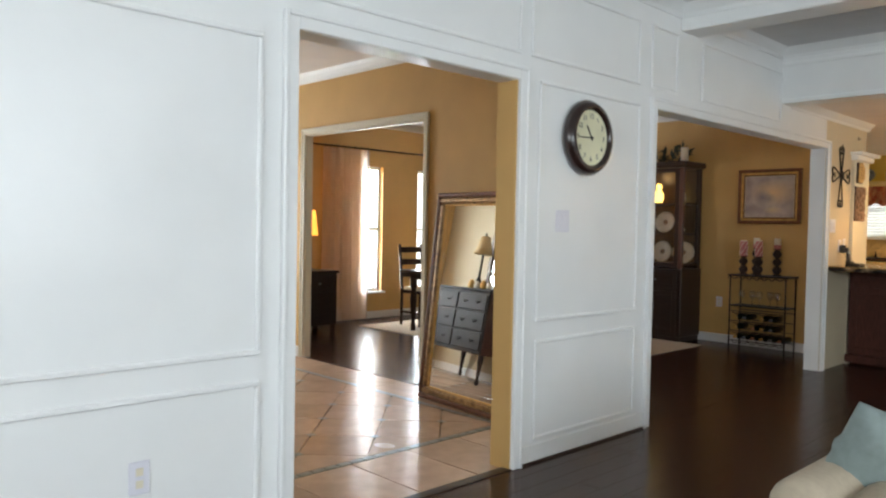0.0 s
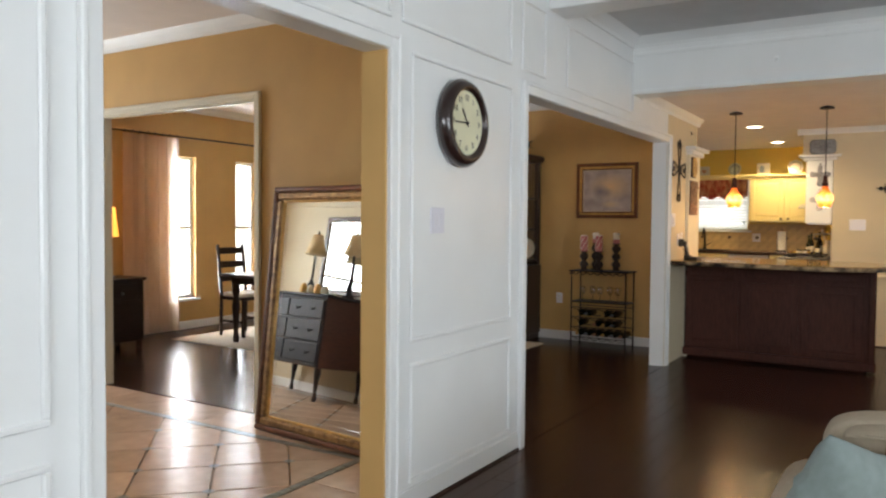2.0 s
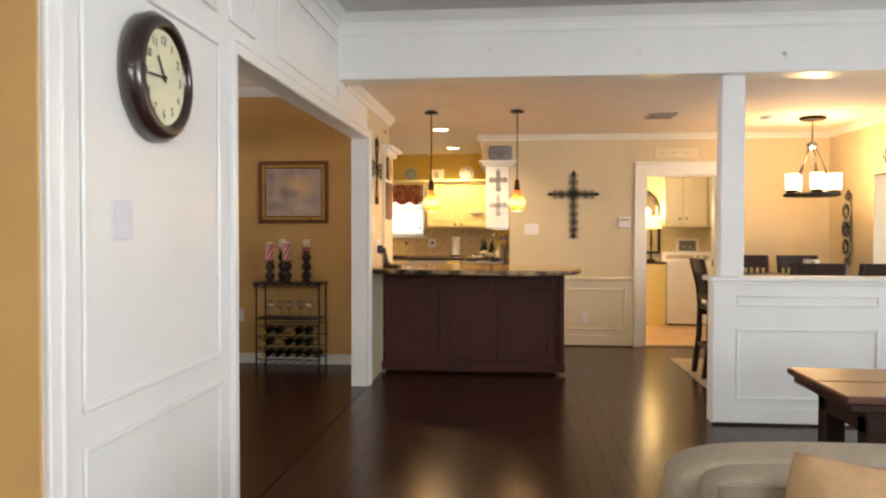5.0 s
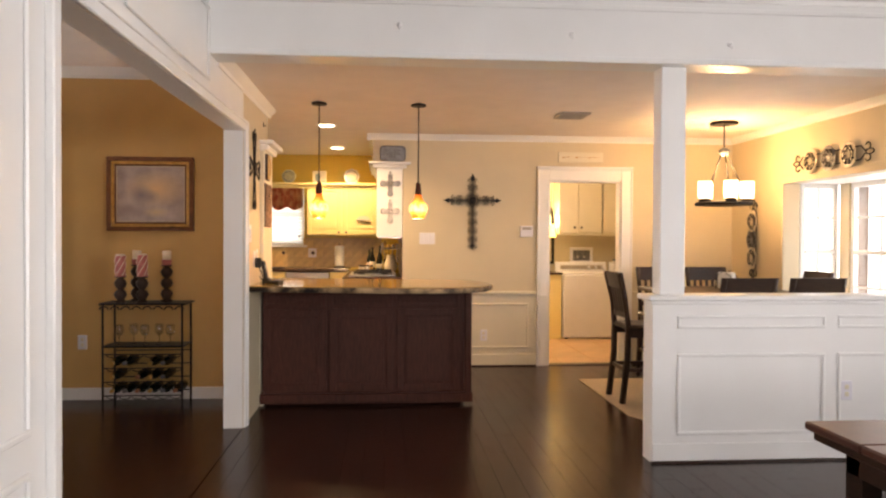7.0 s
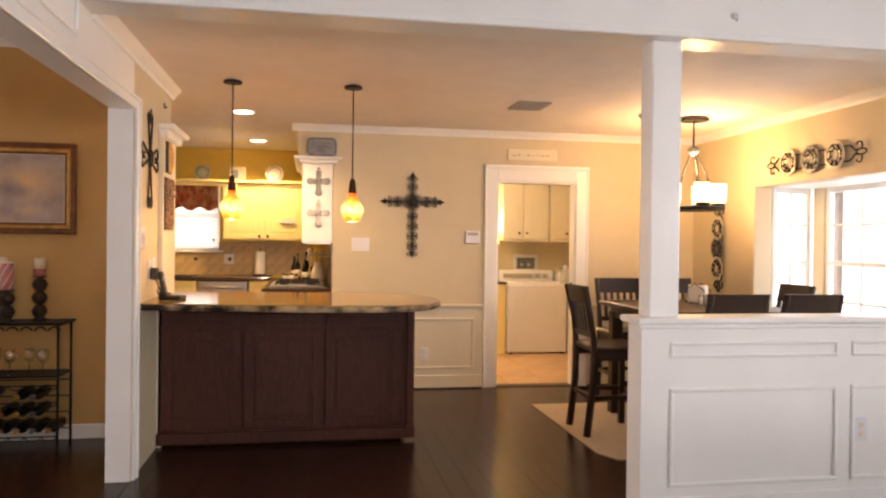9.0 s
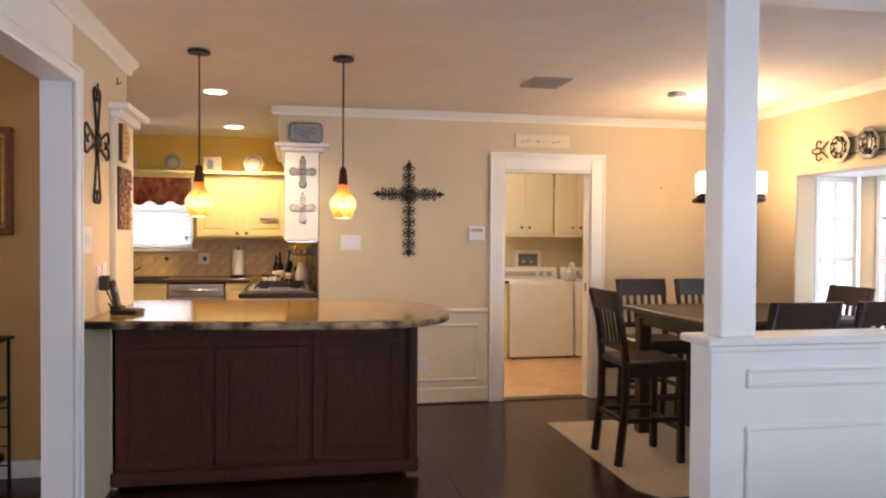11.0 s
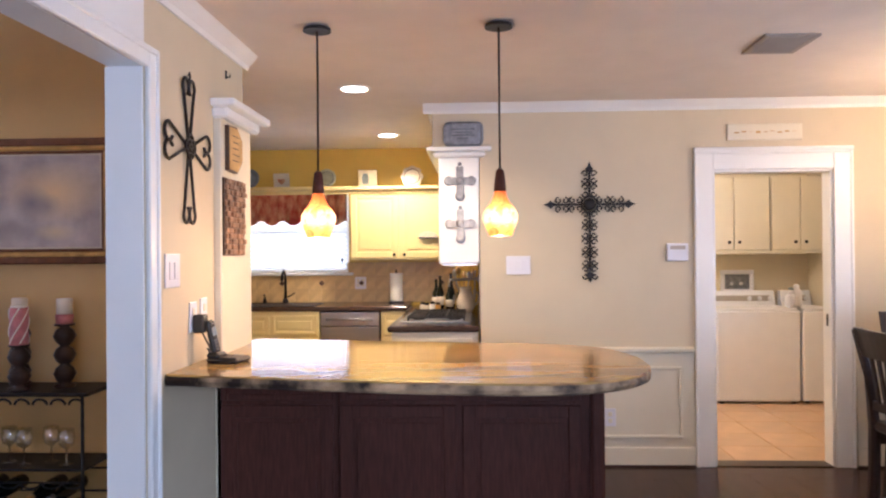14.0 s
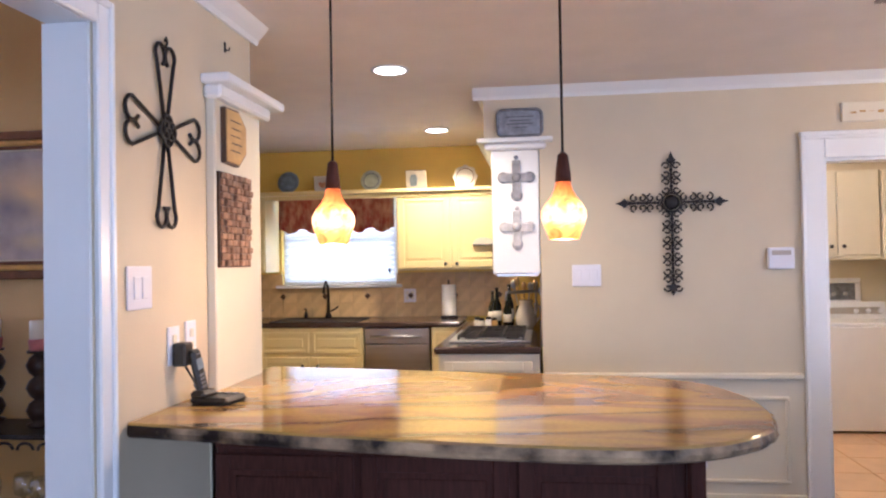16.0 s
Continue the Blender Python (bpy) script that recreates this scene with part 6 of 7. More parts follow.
cc = thing("china_cabinet", "tall dark china cabinet with glass doors, plates and a lit shelf", "china cabinet")
CX0, CX1, CY0, CY1 = 7.98, 8.43, 4.72, 5.89
part("base_cabinet", [box(CX0 - 0.03, CY0 - 0.02, 0.06, CX1, CY1 + 0.02, 0.86, 0.008), box(CX0, CY0, 0, CX1, CY1, 0.06)], ESPRESSO, cc)
part("back", box(CX1 - 0.02, CY0, 0.86, CX1, CY1, 2.05), ESPRESSO, cc)
for x in (CX0, CX1 - 0.07):
    for y in (CY0, CY1 - 0.05):
        part("post", box(x, y, 0.86, x + 0.05, y + 0.05, 2.05, 0.005), REDWOOD if x == CX0 else ESPRESSO, cc)
part("crown", [box(CX0 - 0.05, CY0 - 0.05, 2.05, CX1, CY1 + 0.05, 2.12, 0.015)], ESPRESSO, cc)
for z in (0.90, 1.26, 1.62):
    part("shelf", box(CX0 + 0.01, CY0 + 0.01, z, CX1 - 0.02, CY1 - 0.01, z + 0.02), ESPRESSO, cc)
part("side_glass", box(CX0 + 0.05, CY0 + 0.02, 0.92, CX1 - 0.07, CY0 + 0.024, 2.05), CABGLASS, cc)
for k in range(2):
    y0 = CY0 + 0.05 + 0.535 * k
    d = part("glass_door", [box(CX0, y0, 0.88, CX0 + 0.02, y0 + 0.05, 2.04), box(CX0, y0 + 0.48, 0.88, CX0 + 0.02, y0 + 0.53, 2.04), box(CX0, y0 + 0.05, 1.99, CX0 + 0.02, y0 + 0.48, 2.04), box(CX0, y0 + 0.05, 0.88, CX0 + 0.02, y0 + 0.48, 0.93)], ESPRESSO, cc)
    part("pane", box(CX0 + 0.008, y0 + 0.05, 0.93, CX0 + 0.011, y0 + 0.48, 1.99), CABGLASS, d)
    panel_door("door", cc, "x", CX0 - 0.03, y0 - 0.02, y0 + 0.51, 0.10, 0.60, ESPRESSO, knob=(y0 + (0.46 if k == 0 else 0.03), 0.5), knobmat=PEWTER)
    panel_door("drawer", cc, "x", CX0 - 0.03, y0 - 0.02, y0 + 0.51, 0.63, 0.83, ESPRESSO, knob=(y0 + 0.25, 0.73), knobmat=PEWTER)
lamp("cabinet_light", "POINT", 3.0, (1.0, 0.66, 0.28), pose(8.18, 5.29, 1.97), soft=0.03)
part("puck_light", lathe([(0.03, 2.03), (0.035, 2.048)], 14, (8.18, 5.29, 0)), YSHADE, cc, "small warm cabinet light")
for k, (x, y, z, r) in enumerate(((8.24, 4.84, 0.92, 0.13), (8.27, 5.14, 0.92, 0.13), (8.27, 5.44, 0.92, 0.12), (8.27, 5.11, 1.28, 0.13), (8.27, 5.41, 1.28, 0.12))):
    p = thing("display_plate", "cream plate with a floral centre in the cabinet", "plate", group="plates in the china cabinet", at=pose(x, y, z, 0, -80, 28 if k == 0 else 0))
    part("dish", moved(lathe([(r * 0.3, 0.0), (r * 0.62, 0.004), (r, 0.022), (r * 0.98, 0.026), (r * 0.62, 0.010), (r * 0.3, 0.007)], 24), pose(r, 0, 0)), CERAMIC, p)
    part("flower", moved(lathe([(r * 0.25, 0.008), (r * 0.2, 0.012)], 9), pose(r, 0, 0)), WICKER, p)
# the amber jar shape glows in place of a small lamp inside the cabinet
for x, y, z, lb in ((8.18, 4.85, 1.28, "small white teapot in the cabinet"), (8.18, 4.85, 1.64, "white figurine vase in the cabinet"), (8.10, 5.10, 1.64, "glowing amber jar shape in place of a small lamp on the shelf")):
    if "teapot" in lb:
        p = thing("teapot", lb, "teapot", at=pose(x, y, z))
        part("body", lathe([(0.03, 0), (0.055, 0.03), (0.05, 0.06), (0.02, 0.08), (0.008, 0.1)], 16), CERAMIC, p)
        part("spout", tube([(0.04, 0, 0.03), (0.08, 0, 0.06)], [0.012, 0.006], 8), CERAMIC, p)
        part("handle", tube([(-0.045, 0, 0.06), (-0.085, 0, 0.05), (-0.045, 0, 0.02)], 0.005, 6), CERAMIC, p)
    else:
        thing("vase", lb, "vase", [lathe([(0.04, 0), (0.055, 0.05), (0.05, 0.11), (0.025, 0.15), (0.035, 0.2), (0.02, 0.23)], 16)], CERAMIC if "white" in lb else YSHADE, at=pose(x, y, z))
thing("pillar_candle", "ivory pillar candle on top of the cabinet", "candle", [lathe([(0.045, 0), (0.045, 0.16), (0.04, 0.165)], 16)], CANDLE, at=pose(8.08, 4.77, 2.12))
gr = thing("greenery_garland", "dark leafy garland lying on the cabinet top", "garland", at=pose(8.20, 5.19, 2.12))
leaf = []
rnd = random.Random(5)
for k in range(150):
    c = Vector((rnd.uniform(-0.15, 0.15), rnd.uniform(-0.42, 0.6), rnd.uniform(0.01, 0.17)))
    m = Matrix.Translation(c) @ Euler((rnd.uniform(0, 6), rnd.uniform(0, 6), rnd.uniform(0, 6))).to_matrix().to_4x4()
    leaf.append(moved(([(0, 0, 0), (0.05, 0.02, 0.006), (0.11, 0, 0.002), (0.05, -0.02, 0.006), (0.05, 0, -0.004)], [(0, 1, 4), (1, 2, 4), (2, 3, 4), (3, 0, 4), (0, 3, 2, 1)], False), m))
part("leaves", leaf, GREEN, gr)
part("stem", tube([(0, -0.4, 0.006), (0.03, 0, 0.01), (0, 0.55, 0.006)], 0.006, 6), GREEN, gr)

thing("area_rug", "large beige woven rug under the dining table", "rug", [box(5.85, 4.45, 0.0, 8.0, 8.05, 0.010, 0.004)], RUG)


def dining_chair():
    """A ladder-back chair facing -y, with its back on +y."""
    c = thing("dining_chair", "dark-stained ladder-back dining chair with a cream seat", "chair", group="chairs round the dining table")
    for x in (-0.19, 0.19):
        part("leg", box(x - 0.02, -0.2, 0, x + 0.02, -0.16, 0.45, 0.004), ESPRESSO, c)
        part("leg", tube([(x, 0.19, 0), (x, 0.18, 0.46), (x, 0.22, 0.85), (x, 0.25, 1.05)], 0.02, 8), ESPRESSO, c)
    part("seat_frame", box(-0.21, -0.21, 0.42, 0.21, 0.2, 0.46, 0.006), ESPRESSO, c)
    part("seat", blob((0, -0.01, 0.475), (0.205, 0.2, 0.03), 20, 8, 5.0), CANDLE, c, "cream padded seat")
    for z in (0.62, 0.78, 0.94):
        part("ladder_slat", box(-0.18, 0.195 + (z - 0.62) * 0.12, z, 0.18, 0.212 + (z - 0.62) * 0.12, z + 0.075, 0.005), ESPRESSO, c)
    part("stretcher", [box(-0.17, -0.19, 0.2, 0.17, -0.17, 0.225), box(-0.2, -0.17, 0.16, -0.18, 0.18, 0.185), box(0.18, -0.17, 0.16, 0.2, 0.18, 0.185)], ESPRESSO, c)
    return c


dt = thing("dining_table", "dark wooden dining table with turned legs", "table")
part("tabletop", box(5.97, 5.2, 0.73, 7.1, 7.42, 0.765, 0.01), ESPRESSO, dt)
part("apron", box(6.07, 5.3, 0.65, 7.0, 7.32, 0.73), ESPRESSO, dt)
for x in (6.1, 6.97):
    for y in (5.34, 7.28):
        part("leg", lathe([(0.03, 0.010), (0.035, 0.06), (0.025, 0.12), (0.045, 0.4), (0.03, 0.52), (0.045, 0.56), (0.045, 0.66)], 14, (x, y, 0)), ESPRESSO, dt)
dc = dining_chair()
dc.matrix_world = pose(6.55, 7.62, 0.010, 0, 0, 0)
for x, y, a in ((7.35, 6.7, -90), (7.35, 5.75, -90), (6.55, 4.95, 180)):
    copy_thing(dc, pose(x, y, 0.010, 0, 0, a))

cu = thing("window_curtain", "sheer peach floor-length curtain beside the window", "curtain")
V, F, N = [], [], 90
for k in range(N + 1):
    x = 5.58 + 0.76 * k / N
    dy = 0.042 * math.sin(k * 0.36 + 0.8 * math.sin(k * 0.11)) + 0.010 * math.sin(k * 0.83)
    for z in (0.02, 0.8, 1.6, 2.32):
        V.append((x, 8.50 + dy * (1.15 - 0.18 * z), z))
for k in range(N):
    for j in range(3):
        a = k * 4 + j
        F.append((a, a + 4, a + 5, a + 1))
part("cloth", (V, F, True), CURTAIN, cu)
part("rod", tube([(5.1, 8.5, 2.34), (8.5, 8.5, 2.34)], 0.011, 8), IRON, cu, "thin dark rod")
for k in range(8):
    part("ring", tube([(5.6 + 0.1 * k, 8.5 + 0.02 * math.cos(a), 2.34 + 0.02 * math.sin(a)) for a in [2 * math.pi * q / 10 for q in range(10)]], 0.003, 5, True), IRON, cu)

sdt = thing("side_cabinet", "small black cabinet with a drawer", "side table", at=pose(5.03, 7.95, 0))
part("body", box(-0.3, -0.2, 0.1, 0.25, 0.22, 0.72, 0.006), ESPRESSO, sdt)
part("top", box(-0.32, -0.22, 0.72, 0.27, 0.24, 0.75, 0.006), ESPRESSO, sdt)
for x in (-0.27, 0.21):
    for y in (-0.17, 0.19):
        part("leg", box(x - 0.02, y - 0.02, 0, x + 0.02, y + 0.02, 0.1), ESPRESSO, sdt)
panel_door("drawer", sdt, "y", -0.2, -0.27, 0.22, 0.5, 0.69, ESPRESSO, knob=(-0.02, 0.6), knobmat=PEWTER)
ol = thing("table_lamp", "table lamp with a tall orange glowing shade", "table lamp", at=pose(5.03, 7.95, 0.75))
part("base", lathe([(0.06, 0), (0.055, 0.012), (0.012, 0.03), (0.018, 0.2), (0.010, 0.40)], 16), PEWTER, ol)
part("shade", lathe([(0.085, 0.42), (0.05, 0.72)], 24), ORANGESHADE, ol, "glowing orange shade")
lamp("orange_lamp_light", "POINT", 5, (1.0, 0.45, 0.1), pose(5.03, 7.95, 1.55), soft=0.05)

# ---- entry: leaning mirror, dresser ----
mi = thing("leaning_mirror", "large mirror in an antique gold frame, propped on the entry floor", "mirror", at=pose(3.80, 4.58, 0, 0, 0, -6) @ pose(0, -4.58, 0))
MT = pose(0, 0, 0, 0, 6.0, 0)
MY0, MY1, MH = 3.52, 4.58, 1.57


def mring(w0, w1, d0, d1, bev):
    """A frame ring between insets w0 and w1, d0..d1 in front of the back."""
    return [moved(s, MT) for s in (box(-d1, MY0 + w0, MH - w1, -d0, MY1 - w0, MH - w0, bev), box(-d1, MY0 + w0, w0, -d0, MY1 - w0, w1, bev), box(-d1, MY0 + w0, w1, -d0, MY0 + w1, MH - w1, bev), box(-d1, MY1 - w1, w1, -d0, MY1 - w0, MH - w1, bev))]


part("outer_frame", mring(0.0, 0.035, 0.0, 0.05, 0.010), BROWNFRAME, mi, "brown outer moulding")
part("gold_frame", mring(0.03, 0.085, 0.0, 0.042, 0.014), MFRAME, mi, "antique gold moulding")
part("beading", mring(0.082, 0.098, 0.0, 0.03, 0.006), BRIGHTGOLD, mi)
part("glass", moved(box(-0.018, MY0 + 0.09, 0.09, -0.012, MY1 - 0.09, MH - 0.09), MT), MIRROR, mi, "silvered mirror glass")
part("bevel", [moved(tube([(-0.018, MY0 + 0.13, 0.13), (-0.018, MY1 - 0.13, 0.13), (-0.018, MY1 - 0.13, MH - 0.13), (-0.018, MY0 + 0.13, MH - 0.13)], 0.002, 4, True), MT)], MIRROR, mi)

dr = thing("dresser", "grey-blue painted dresser on turned legs with red-brown sides", "dresser")
DX0, DX1, DY0, DY1 = 1.54, 2.15, 6.16, 7.35
part("body", box(DX0, DY0, 0.32, DX1, DY1, 1.0, 0.008), DRESSWOOD, dr)
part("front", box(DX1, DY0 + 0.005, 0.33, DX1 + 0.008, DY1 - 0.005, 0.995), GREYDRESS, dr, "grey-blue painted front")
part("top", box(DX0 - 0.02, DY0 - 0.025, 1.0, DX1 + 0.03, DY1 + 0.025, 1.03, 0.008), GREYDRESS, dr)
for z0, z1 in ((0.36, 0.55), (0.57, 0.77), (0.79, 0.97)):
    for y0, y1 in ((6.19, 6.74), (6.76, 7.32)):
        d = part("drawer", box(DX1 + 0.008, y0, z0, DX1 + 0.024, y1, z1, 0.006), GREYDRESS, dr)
        for q in (0.28, 0.72):
            part("drawer_pull", tube([(DX1 + 0.024, y0 + (y1 - y0) * q - 0.035, (z0 + z1) / 2 + 0.01), (DX1 + 0.045, y0 + (y1 - y0) * q, (z0 + z1) / 2 - 0.012), (DX1 + 0.024, y0 + (y1 - y0) * q + 0.035, (z0 + z1) / 2 + 0.01)], 0.005, 6), IRON, d)
for x in (DX0 + 0.04, DX1 - 0.04):
    for y in (DY0 + 0.04, DY1 - 0.04):
        part("leg", lathe([(0.016, 0), (0.026, 0.03), (0.016, 0.06), (0.024, 0.2), (0.034, 0.26), (0.034, 0.32)], 12, (x, y, 0)), ESPRESSO, dr, "dark turned leg")
for y in (6.30, 6.95):
    l_ = thing("buffet_lamp", "tall dark buffet lamp with a parchment shade", "table lamp", group="lamps on the dresser", at=pose(1.80, y, 1.03) @ Matrix.Scale(1.1, 4))
    part("base", lathe([(0.06, 0), (0.055, 0.02), (0.02, 0.05), (0.035, 0.1), (0.012, 0.16), (0.012, 0.42), (0.006, 0.5)], 14), IRON, l_)
    part("shade", lathe([(0.105, 0.40), (0.08, 0.48), (0.05, 0.60)], 20), SHADE, l_)
    part("finial", lathe([(0.012, 0.60), (0.006, 0.64)], 8), IRON, l_)
dm = thing("dresser_mirror", "dark framed mirror hanging over the dresser", "mirror")
part("frame", ring_x(6.38, 7.18, 1.08, 1.95, 0.06, 1.50, 1.54), MFRAMED, dm)
part("glass", box(1.505, 6.44, 1.14, 1.52, 7.12, 1.89), MIRROR, dm)
for k, y in enumerate((6.46, 6.58, 6.70, 6.82)):
    thing("decorative_jar", "small pale jar on the dresser top", "jar", [lathe([(0.025, 0), (0.04, 0.03), (0.035, 0.07 + 0.015 * (k % 2)), (0.015, 0.1 + 0.015 * (k % 2))], 12)], (CERAMIC, BRIGHTGOLD)[k % 2], group="jars on the dresser", at=pose(1.98, y, 1.03))

# ---- living room: sofa, cushions, table ----
so = thing("sofa", "cream upholstered sofa with rolled arms and piping", "sofa")
SY0, SY1 = -0.95, 1.40
part("back", blob((3.39, (SY0 + SY1) / 2, 0.43), (0.125, (SY1 - SY0) / 2 - 0.13, 0.255), 40, 18, 7.0), SOFA, so)
part("base", box(2.57, SY0, 0.08, 3.48, SY1, 0.30, 0.03), SOFA, so)
for k, (y0, y1) in enumerate(((SY0 + 0.22, 0.19), (0.19, SY1 - 0.22))):
    part("seat_cushion", blob((2.92, (y0 + y1) / 2, 0.37), (0.40, (y1 - y0) / 2, 0.085), 28, 10, 6.0), SOFA, so)
    b = part("back_cushion", blob((3.235, (y0 + y1) / 2, 0.545), (0.085, (y1 - y0) / 2 + 0.02, 0.125), 28, 12, 6.0), SOFA, so)
for y in (SY0 + 0.11, SY1 - 0.11):
    part("arm", [box(2.55, y - 0.10, 0.08, 3.4, y + 0.10, 0.38, 0.03), moved(lathe([(0.03, -0.012), (0.105, 0), (0.118, 0.03), (0.118, 0.84), (0.105, 0.87), (0.03, 0.88)], 20), pose(2.53, y, 0.365, 0, 90, 0))], SOFA, so)
part("back_piping", tube([(3.155, 0.23, 0.42), (3.155, 0.23, 0.645), (3.155, 1.18, 0.645), (3.155, 1.18, 0.42)], 0.007, 6), SOFA, so)
for x in (2.64, 3.4):
    for y in (SY0 + 0.08, SY1 - 0.08):
        part("foot", box(x - 0.03, y - 0.03, 0, x + 0.03, y + 0.03, 0.08), ESPRESSO, so)


def cushion(label, c, m, material, s=0.23):
    """A knife-edge cushion with pulled-out corners."""
    cu_ = thing("throw_cushion", label, "cushion", group="cushions on the sofa", at=Matrix.Translation(c) @ m)
    V, F, n = [], [], 12
    for sd_ in (1, -1):
        for i in range(n + 1):
            for j in range(n + 1):
                u, v_ = 2 * i / n - 1, 2 * j / n - 1
                e = (1 - u ** 4) * (1 - v_ ** 4)
                pull = 1 - 0.09 * ((1 - abs(u)) + (1 - abs(v_)))
                V.append((sd_ * (0.006 + 0.085 * e ** 0.6 + 0.008 * noise.noise(Vector((u * 2, v_ * 2, sd_)))), u * s * (pull if abs(v_) > 0 else 1), v_ * s * pull))
    k = (n + 1) ** 2
    for sd_ in (0, 1):
        for i in range(n):
            for j in range(n):
                a = sd_ * k + i * (n + 1) + j
                q = (a, a + n + 1, a + n + 2, a + 1)
                F.append(q if sd_ == 0 else q[::-1])
    rim = [i * (n + 1) for i in range(n + 1)] + [n * (n + 1) + j for j in range(1, n + 1)] + [i * (n + 1) + n for i in range(n - 1, -1, -1)] + [j for j in range(n - 1, 0, -1)]
    for a, b in zip(rim, rim[1:] + rim[:1]):
        F.append((a, b, b + k, a + k))
    part("cover", (V, F, True), material, cu_)
    return cu_


cushion("pale blue throw cushion leaning on the sofa arm", (2.95, 1.16, 0.485), pose(0, 0, 0, 18, -20, 42), TEAL, 0.20)
cushion("tan throw cushion on the sofa", (3.05, 0.87, 0.55), pose(0, 0, 0, 8, -14, 8), TAN, 0.22)
cushion("grey-blue throw cushion on the sofa", (3.05, 0.15, 0.55), pose(0, 0, 0, 0, -14, 0), TEAL, 0.22)

tb = thing("sofa_table", "dark wooden table with a polished two-leaf top", "table")
part("leaf", box(3.82, -0.9, 0.722, 4.10, 0.57, 0.75, 0.006), REDWOOD, tb)
part("leaf", box(4.104, -0.9, 0.722, 4.40, 0.57, 0.75, 0.006), REDWOOD, tb)
part("top_edge", box(3.84, -0.88, 0.69, 4.38, 0.55, 0.722, 0.006), ESPRESSO, tb)
part("apron", box(3.90, -0.8, 0.60, 4.32, 0.47, 0.69), ESPRESSO, tb)
for x in (3.93, 4.29):
    for y in (-0.77, 0.43):
        part("leg", box(x - 0.04, y - 0.04, 0, x + 0.04, y + 0.04, 0.66, 0.006), ESPRESSO, tb)

# ---- breakfast nook ----
thing("nook_rug", "flat beige rug under the breakfast table", "rug", [prism([(7.46, 0.02), (7.62, 0.10), (9.12, 0.10), (9.12, -1.7), (7.46, -1.7)], "z", 0.0, 0.008)], RUG)
nt_ = thing("counter_height_table", "square espresso counter-height table", "table")
part("tabletop", box(7.72, -1.52, 0.885, 8.86, -0.38, 0.92, 0.008), ESPRESSO, nt_)
part("apron", box(7.80, -1.44, 0.79, 8.78, -0.46, 0.885), ESPRESSO, nt_)
for x in (7.83, 8.75):
    for y in (-1.41, -0.49):
        part("leg", box(x - 0.045, y - 0.045, 0.008, x + 0.045, y + 0.045, 0.84, 0.006), ESPRESSO, nt_)


def counter_chair():
    """A slat-back counter chair facing -y."""
    c = thing("counter_chair", "espresso slat-back counter-height chair", "chair", group="chairs round the breakfast table")
    for x in (-0.185, 0.185):
        part("leg", [moved(box(-0.021, -0.021, 0, 0.021, 0.021, 0.62, 0.004), pose(x, -0.18, 0))], ESPRESSO, c)
        part("back_post", [tube([(x, 0.235, 0), (x, 0.195, 0.35), (x, 0.19, 0.62), (x, 0.215, 0.85), (x, 0.265, 1.07)], 0.026, 4)], ESPRESSO, c)
    part("seat", [box(-0.215, -0.215, 0.60, 0.215, 0.20, 0.645, 0.014)], ESPRESSO, c)
    part("seat_rail", [box(-0.17, -0.19, 0.54, 0.17, -0.17, 0.60), box(-0.195, -0.17, 0.54, -0.175, 0.18, 0.60), box(0.175, -0.17, 0.54, 0.195, 0.18, 0.60)], ESPRESSO, c)
    V, F = [], []
    for k in range(9):
        x = -0.205 + 0.41 * k / 8
        b = 0.012 * (1 - (x / 0.205) ** 2)
        for z, y in ((0.945, 0.232), (1.075, 0.262)):
            V += [(x, y + b - 0.012, z), (x, y + b + 0.012, z)]
    for k in range(8):
        a, b = 4 * k, 4 * k + 4
        F += [(a, b, b + 2, a + 2), (a + 1, a + 3, b + 3, b + 1), (a, a + 1, b + 1, b), (a + 2, b + 2, b + 3, a + 3)]
    F += [(0, 2, 3, 1), (32, 33, 35, 34)]
    part("top_rail", (V, F, False), ESPRESSO, c, "wide curved top rail")
    part("lower_rail", box(-0.17, 0.188, 0.70, 0.17, 0.206, 0.74), ESPRESSO, c)
    for k in range(5):
        x = -0.12 + 0.06 * k
        part("back_slat", moved(box(-0.014, -0.006, 0, 0.014, 0.006, 0.22, 0.003), pose(x, 0.2, 0.735, -9, 0, 0)), ESPRESSO, c)
    part("stretcher", [box(-0.17, -0.19, 0.20, 0.17, -0.165, 0.235)], ESPRESSO, c)
    part("stretcher", [box(-0.195, -0.17, 0.26, -0.175, 0.2, 0.29)], ESPRESSO, c)
    part("stretcher", [box(0.175, -0.17, 0.26, 0.195, 0.2, 0.29)], ESPRESSO, c)
    part("stretcher", [box(-0.17, 0.195, 0.26, 0.17, 0.215, 0.29)], ESPRESSO, c)
    return c


c0 = counter_chair()
c0.matrix_world = pose(8.20, -0.21, 0.008)
for x, y, a in ((9.02, -0.72, -90), (9.02, -1.22, -90), (7.42, -0.62, 90), (7.42, -1.13, 90), (8.25, -1.52, 180)):
    copy_thing(c0, pose(x, y, 0.008, 0, 0, a))
nk = thing("napkin_holder", "white napkins in a wire holder on the table", "napkin holder", at=pose(8.45, -1.05, 0.92, 0, 0, 20))
part("napkins", box(-0.085, -0.03, 0.004, 0.085, 0.03, 0.15, 0.012), PAPER, nk)
part("wire", [tube([(-0.09, s * 0.036, 0.003), (-0.09, s * 0.036, 0.11), (0.0, s * 0.036, 0.16), (0.09, s * 0.036, 0.11), (0.09, s * 0.036, 0.003)], 0.004, 6) for s in (-1, 1)], IRON, nk)
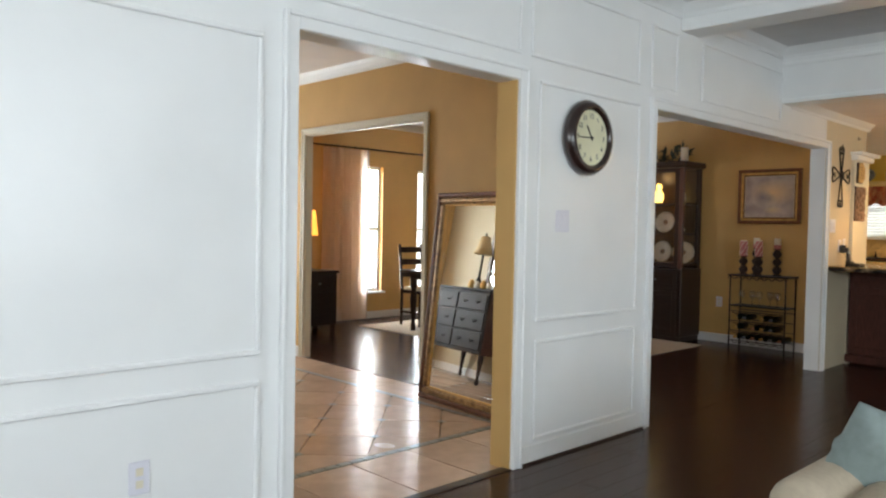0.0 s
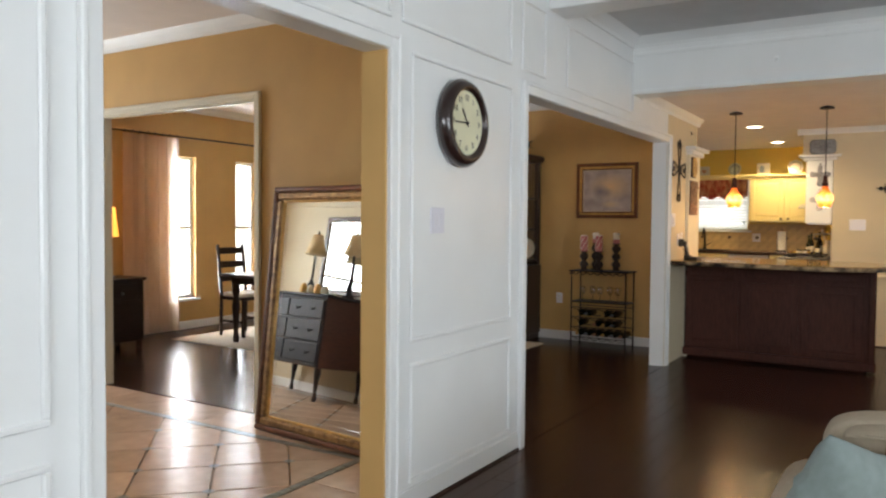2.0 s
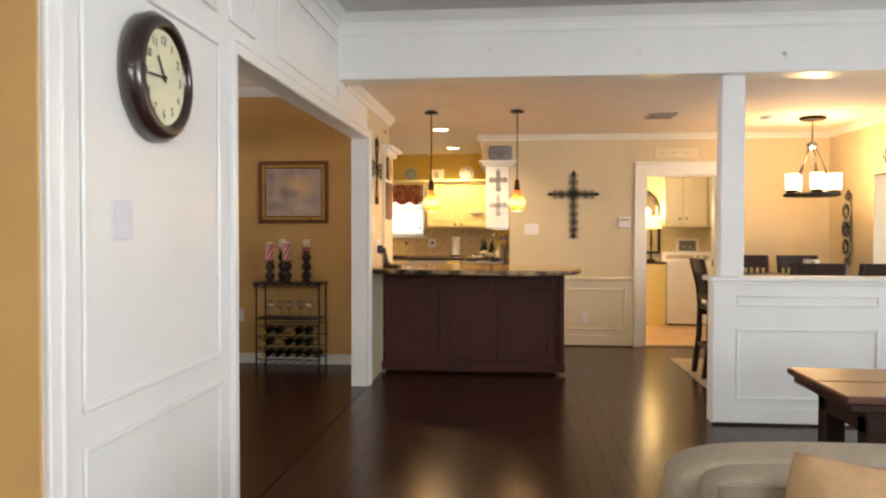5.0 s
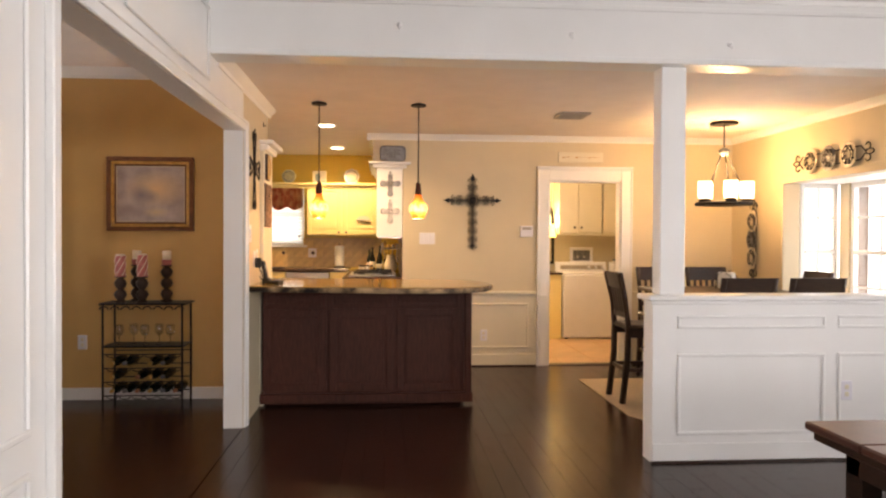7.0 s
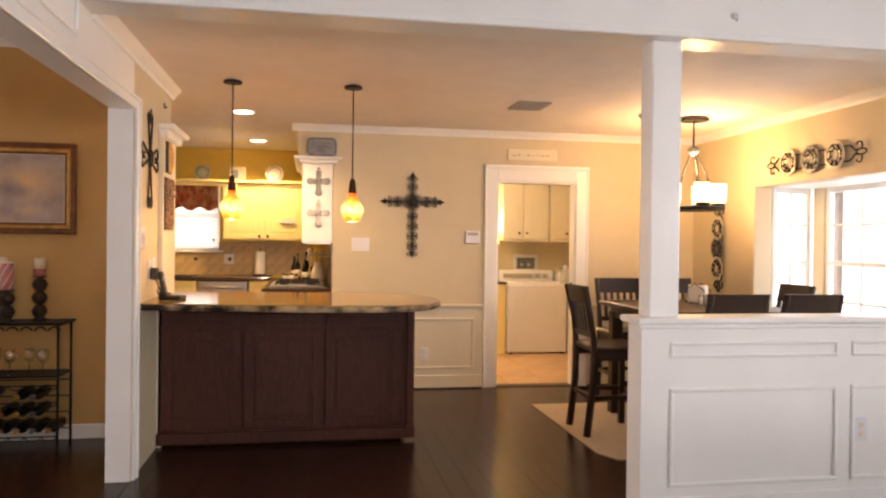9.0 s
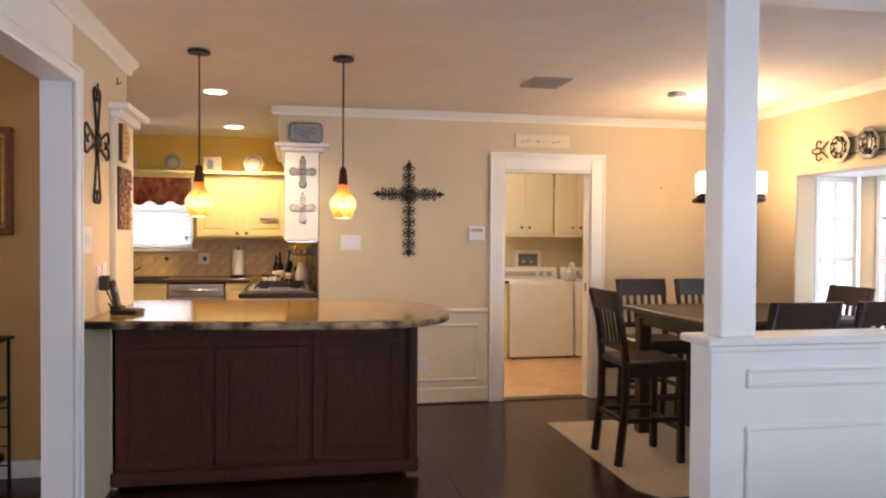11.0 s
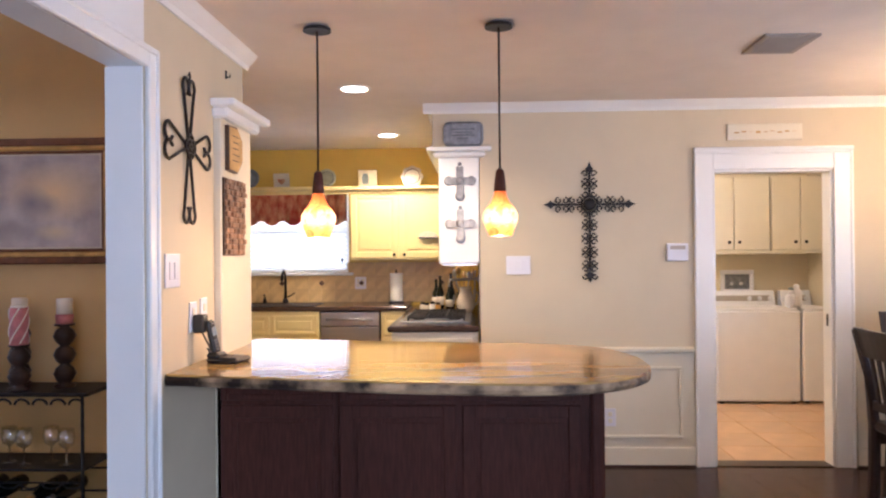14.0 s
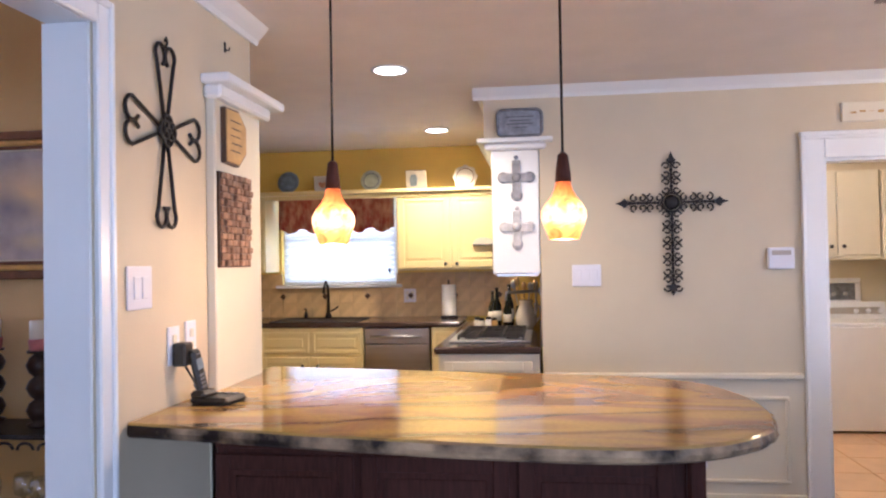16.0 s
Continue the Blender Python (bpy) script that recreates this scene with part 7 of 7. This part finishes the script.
for k in range(2):
    s = thing("salt_shaker", "small glass shaker with a steel cap", "shaker", group="shakers on the table", at=pose(8.32, -1.0 - 0.06 * k, 0.92))
    part("jar", lathe([(0.02, 0), (0.022, 0.05), (0.016, 0.065)], 12), CERAMIC, s)
    part("cap", lathe([(0.018, 0.065), (0.014, 0.085)], 12), STEEL, s)

# ---- floor pieces, last ----
plank_me = mesh_of("plank", [box(0, 0, -0.012, 1.1985, 0.1258, 0.0, 0.0008)])
plank_me.materials.append(PLANK)
floor_wood = bpy.data.objects["floor_wood"]
rest = []
count = 0
rnd = random.Random(8)
for j in range(53):
    y = -3.6 + 0.1265 * j
    if y > Y1 - 0.11:
        break
    off = rnd.uniform(0, 1.1)
    for i in range(-4, 12):
        x = -3.0 + 1.2 * i + off
        a, b = max(x, -3.0), min(x + 1.196, 9.92)
        if b - a < 0.05 or a > 9.9:
            continue
        if x > 0.4 and x + 1.196 < 9.9 and -0.3 < y and count < 300:
            p = new("plank", plank_me)
            p.parent = floor_wood
            p.matrix_world = pose(x, y, 0)
            count += 1
        else:
            rest.append(box(a, y, -0.012, b, y + 0.1258, 0.0))
for y in [Y1 - 0.08 + 0.1265 * j for j in range(16)]:
    rest.append(box(8.56, y, -0.012, 12.0, y + 0.1245, 0.0))
for j in range(10):
    rest.append(box(9.93, 1.8 + 0.1265 * j, -0.012, 12.0, 1.9245 + 0.1265 * j, 0.0))
fr = part("plank_field", rest, PLANK, floor_wood)
tagged(fr, kind="stuff")
rest = []
for j in range(45):
    y = Y1 - 0.0 + 0.1265 * j
    off = rnd.uniform(0, 1.1)
    for i in range(-1, 5):
        x = 4.05 + 1.2 * i + off
        a, b = max(x, 4.05 if y > Y1B else 4.38), min(x + 1.196, 8.45)
        if b - a > 0.05 and y < 8.5:
            part("plank", box(a, y, -0.012, b, y + 0.1258, 0.0, 0.0008), PLANK, bpy.data.objects["floor_dining"])
# entry tiles: a diagonal field inside a dark strip, straight tiles outside it
fe = bpy.data.objects["floor_entry"]
S = 0.40
tile_d = mesh_of("tile", [moved(box(-S / 2 + 0.004, -S / 2 + 0.004, -0.012, S / 2 - 0.004, S / 2 - 0.004, 0.0, 0.003), pose(0, 0, 0, 0, 0, 45))])
tile_d.materials.append(TILE)
dot_me = mesh_of("tile_dot", [box(-0.026, -0.026, -0.012, 0.026, 0.026, 0.001, 0.002)])
dot_me.materials.append(STRIPM)
FX0, FX1, FY0, FY1 = 1.7, 3.62, 3.66, 7.9
h = S / math.sqrt(2)
for i in range(-1, 6):
    for j in range(-1, 11):
        for o in (0, 1):
            x, y = FX0 + 2 * h * i + h * o, FY0 + 2 * h * j + h * o
            if FX0 + h * 0.98 <= x <= FX1 - h * 0.98 and FY0 + h * 0.98 <= y <= FY1 - h * 0.98:
                t = new("tile", tile_d)
                t.parent = fe
                t.matrix_world = pose(x, y, 0)
                d = new("tile_dot", dot_me)
                d.parent = fe
                d.matrix_world = pose(x + h, y, 0)
            else:
                # cut tiles along the strip
                pts = [(x + h * 0.98 * c, y + h * 0.98 * s_) for c, s_ in ((1, 0), (0, 1), (-1, 0), (0, -1))]
                cl = pts
                for ax, lim, sg_ in ((0, FX0, 1), (0, FX1, -1), (1, FY0, 1), (1, FY1, -1)):
                    outp = []
                    for p, q in zip(cl, cl[1:] + cl[:1]):
                        ip, iq = (p[ax] - lim) * sg_ >= 0, (q[ax] - lim) * sg_ >= 0
                        if ip:
                            outp.append(p)
                        if ip != iq:
                            u = (lim - p[ax]) / (q[ax] - p[ax])
                            outp.append((p[0] + u * (q[0] - p[0]), p[1] + u * (q[1] - p[1])))
                    cl = outp
                    if not cl:
                        break
                if len(cl) > 2:
                    part("tile", prism(cl, "z", -0.012, 0.0), TILE, fe)
W = 0.055
for k in range(24):
    x0 = FX0 - W + (FX1 - FX0 + 2 * W) * k / 24
    part("strip_tile", box(x0 + 0.001, FY0 - W, -0.012, x0 + (FX1 - FX0 + 2 * W) / 24 - 0.002, FY0 - 0.004, 0.001, 0.002), STRIPM, fe)
for k in range(44):
    y0 = FY0 + (FY1 - FY0) * k / 44
    part("strip_tile", box(FX1 + 0.004, y0, -0.012, FX1 + W, y0 + (FY1 - FY0) / 44 - 0.002, 0.001, 0.002), STRIPM, fe)
    part("strip_tile", box(FX0 - W, y0, -0.012, FX0 - 0.004, y0 + (FY1 - FY0) / 44 - 0.002, 0.001, 0.002), STRIPM, fe)
for k in range(7):
    part("tile", box(1.16 + 0.41 * k, Y1 + 0.052, -0.012, 1.16 + 0.41 * k + 0.404, FY0 - W - 0.004, 0.0, 0.003), TILE, fe)
for k in range(13):
    part("tile", box(FX1 + W + 0.004, FY0 - W + 0.36 * k, -0.012, 4.03, FY0 - W + 0.36 * k + 0.354, 0.0, 0.003), TILE, fe)
    part("tile", box(1.16, FY0 - W + 0.36 * k, -0.012, FX0 - W - 0.004, FY0 - W + 0.36 * k + 0.354, 0.0, 0.003), TILE, fe)
# laundry tiles
fl_ = bpy.data.objects["floor_laundry"]
lt_me = mesh_of("tile", [box(0, 0, -0.012, 0.40, 0.40, 0.0, 0.003)])
lt_me.materials.append(LTILE)
for i in range(7):
    for j in range(8):
        t = new("tile", lt_me)
        t.parent = fl_
        t.matrix_world = pose(10.07 + 0.405 * i - (0.15 if i == 6 else 0), -1.58 + 0.405 * j - (0.1 if j == 7 else 0), 0)
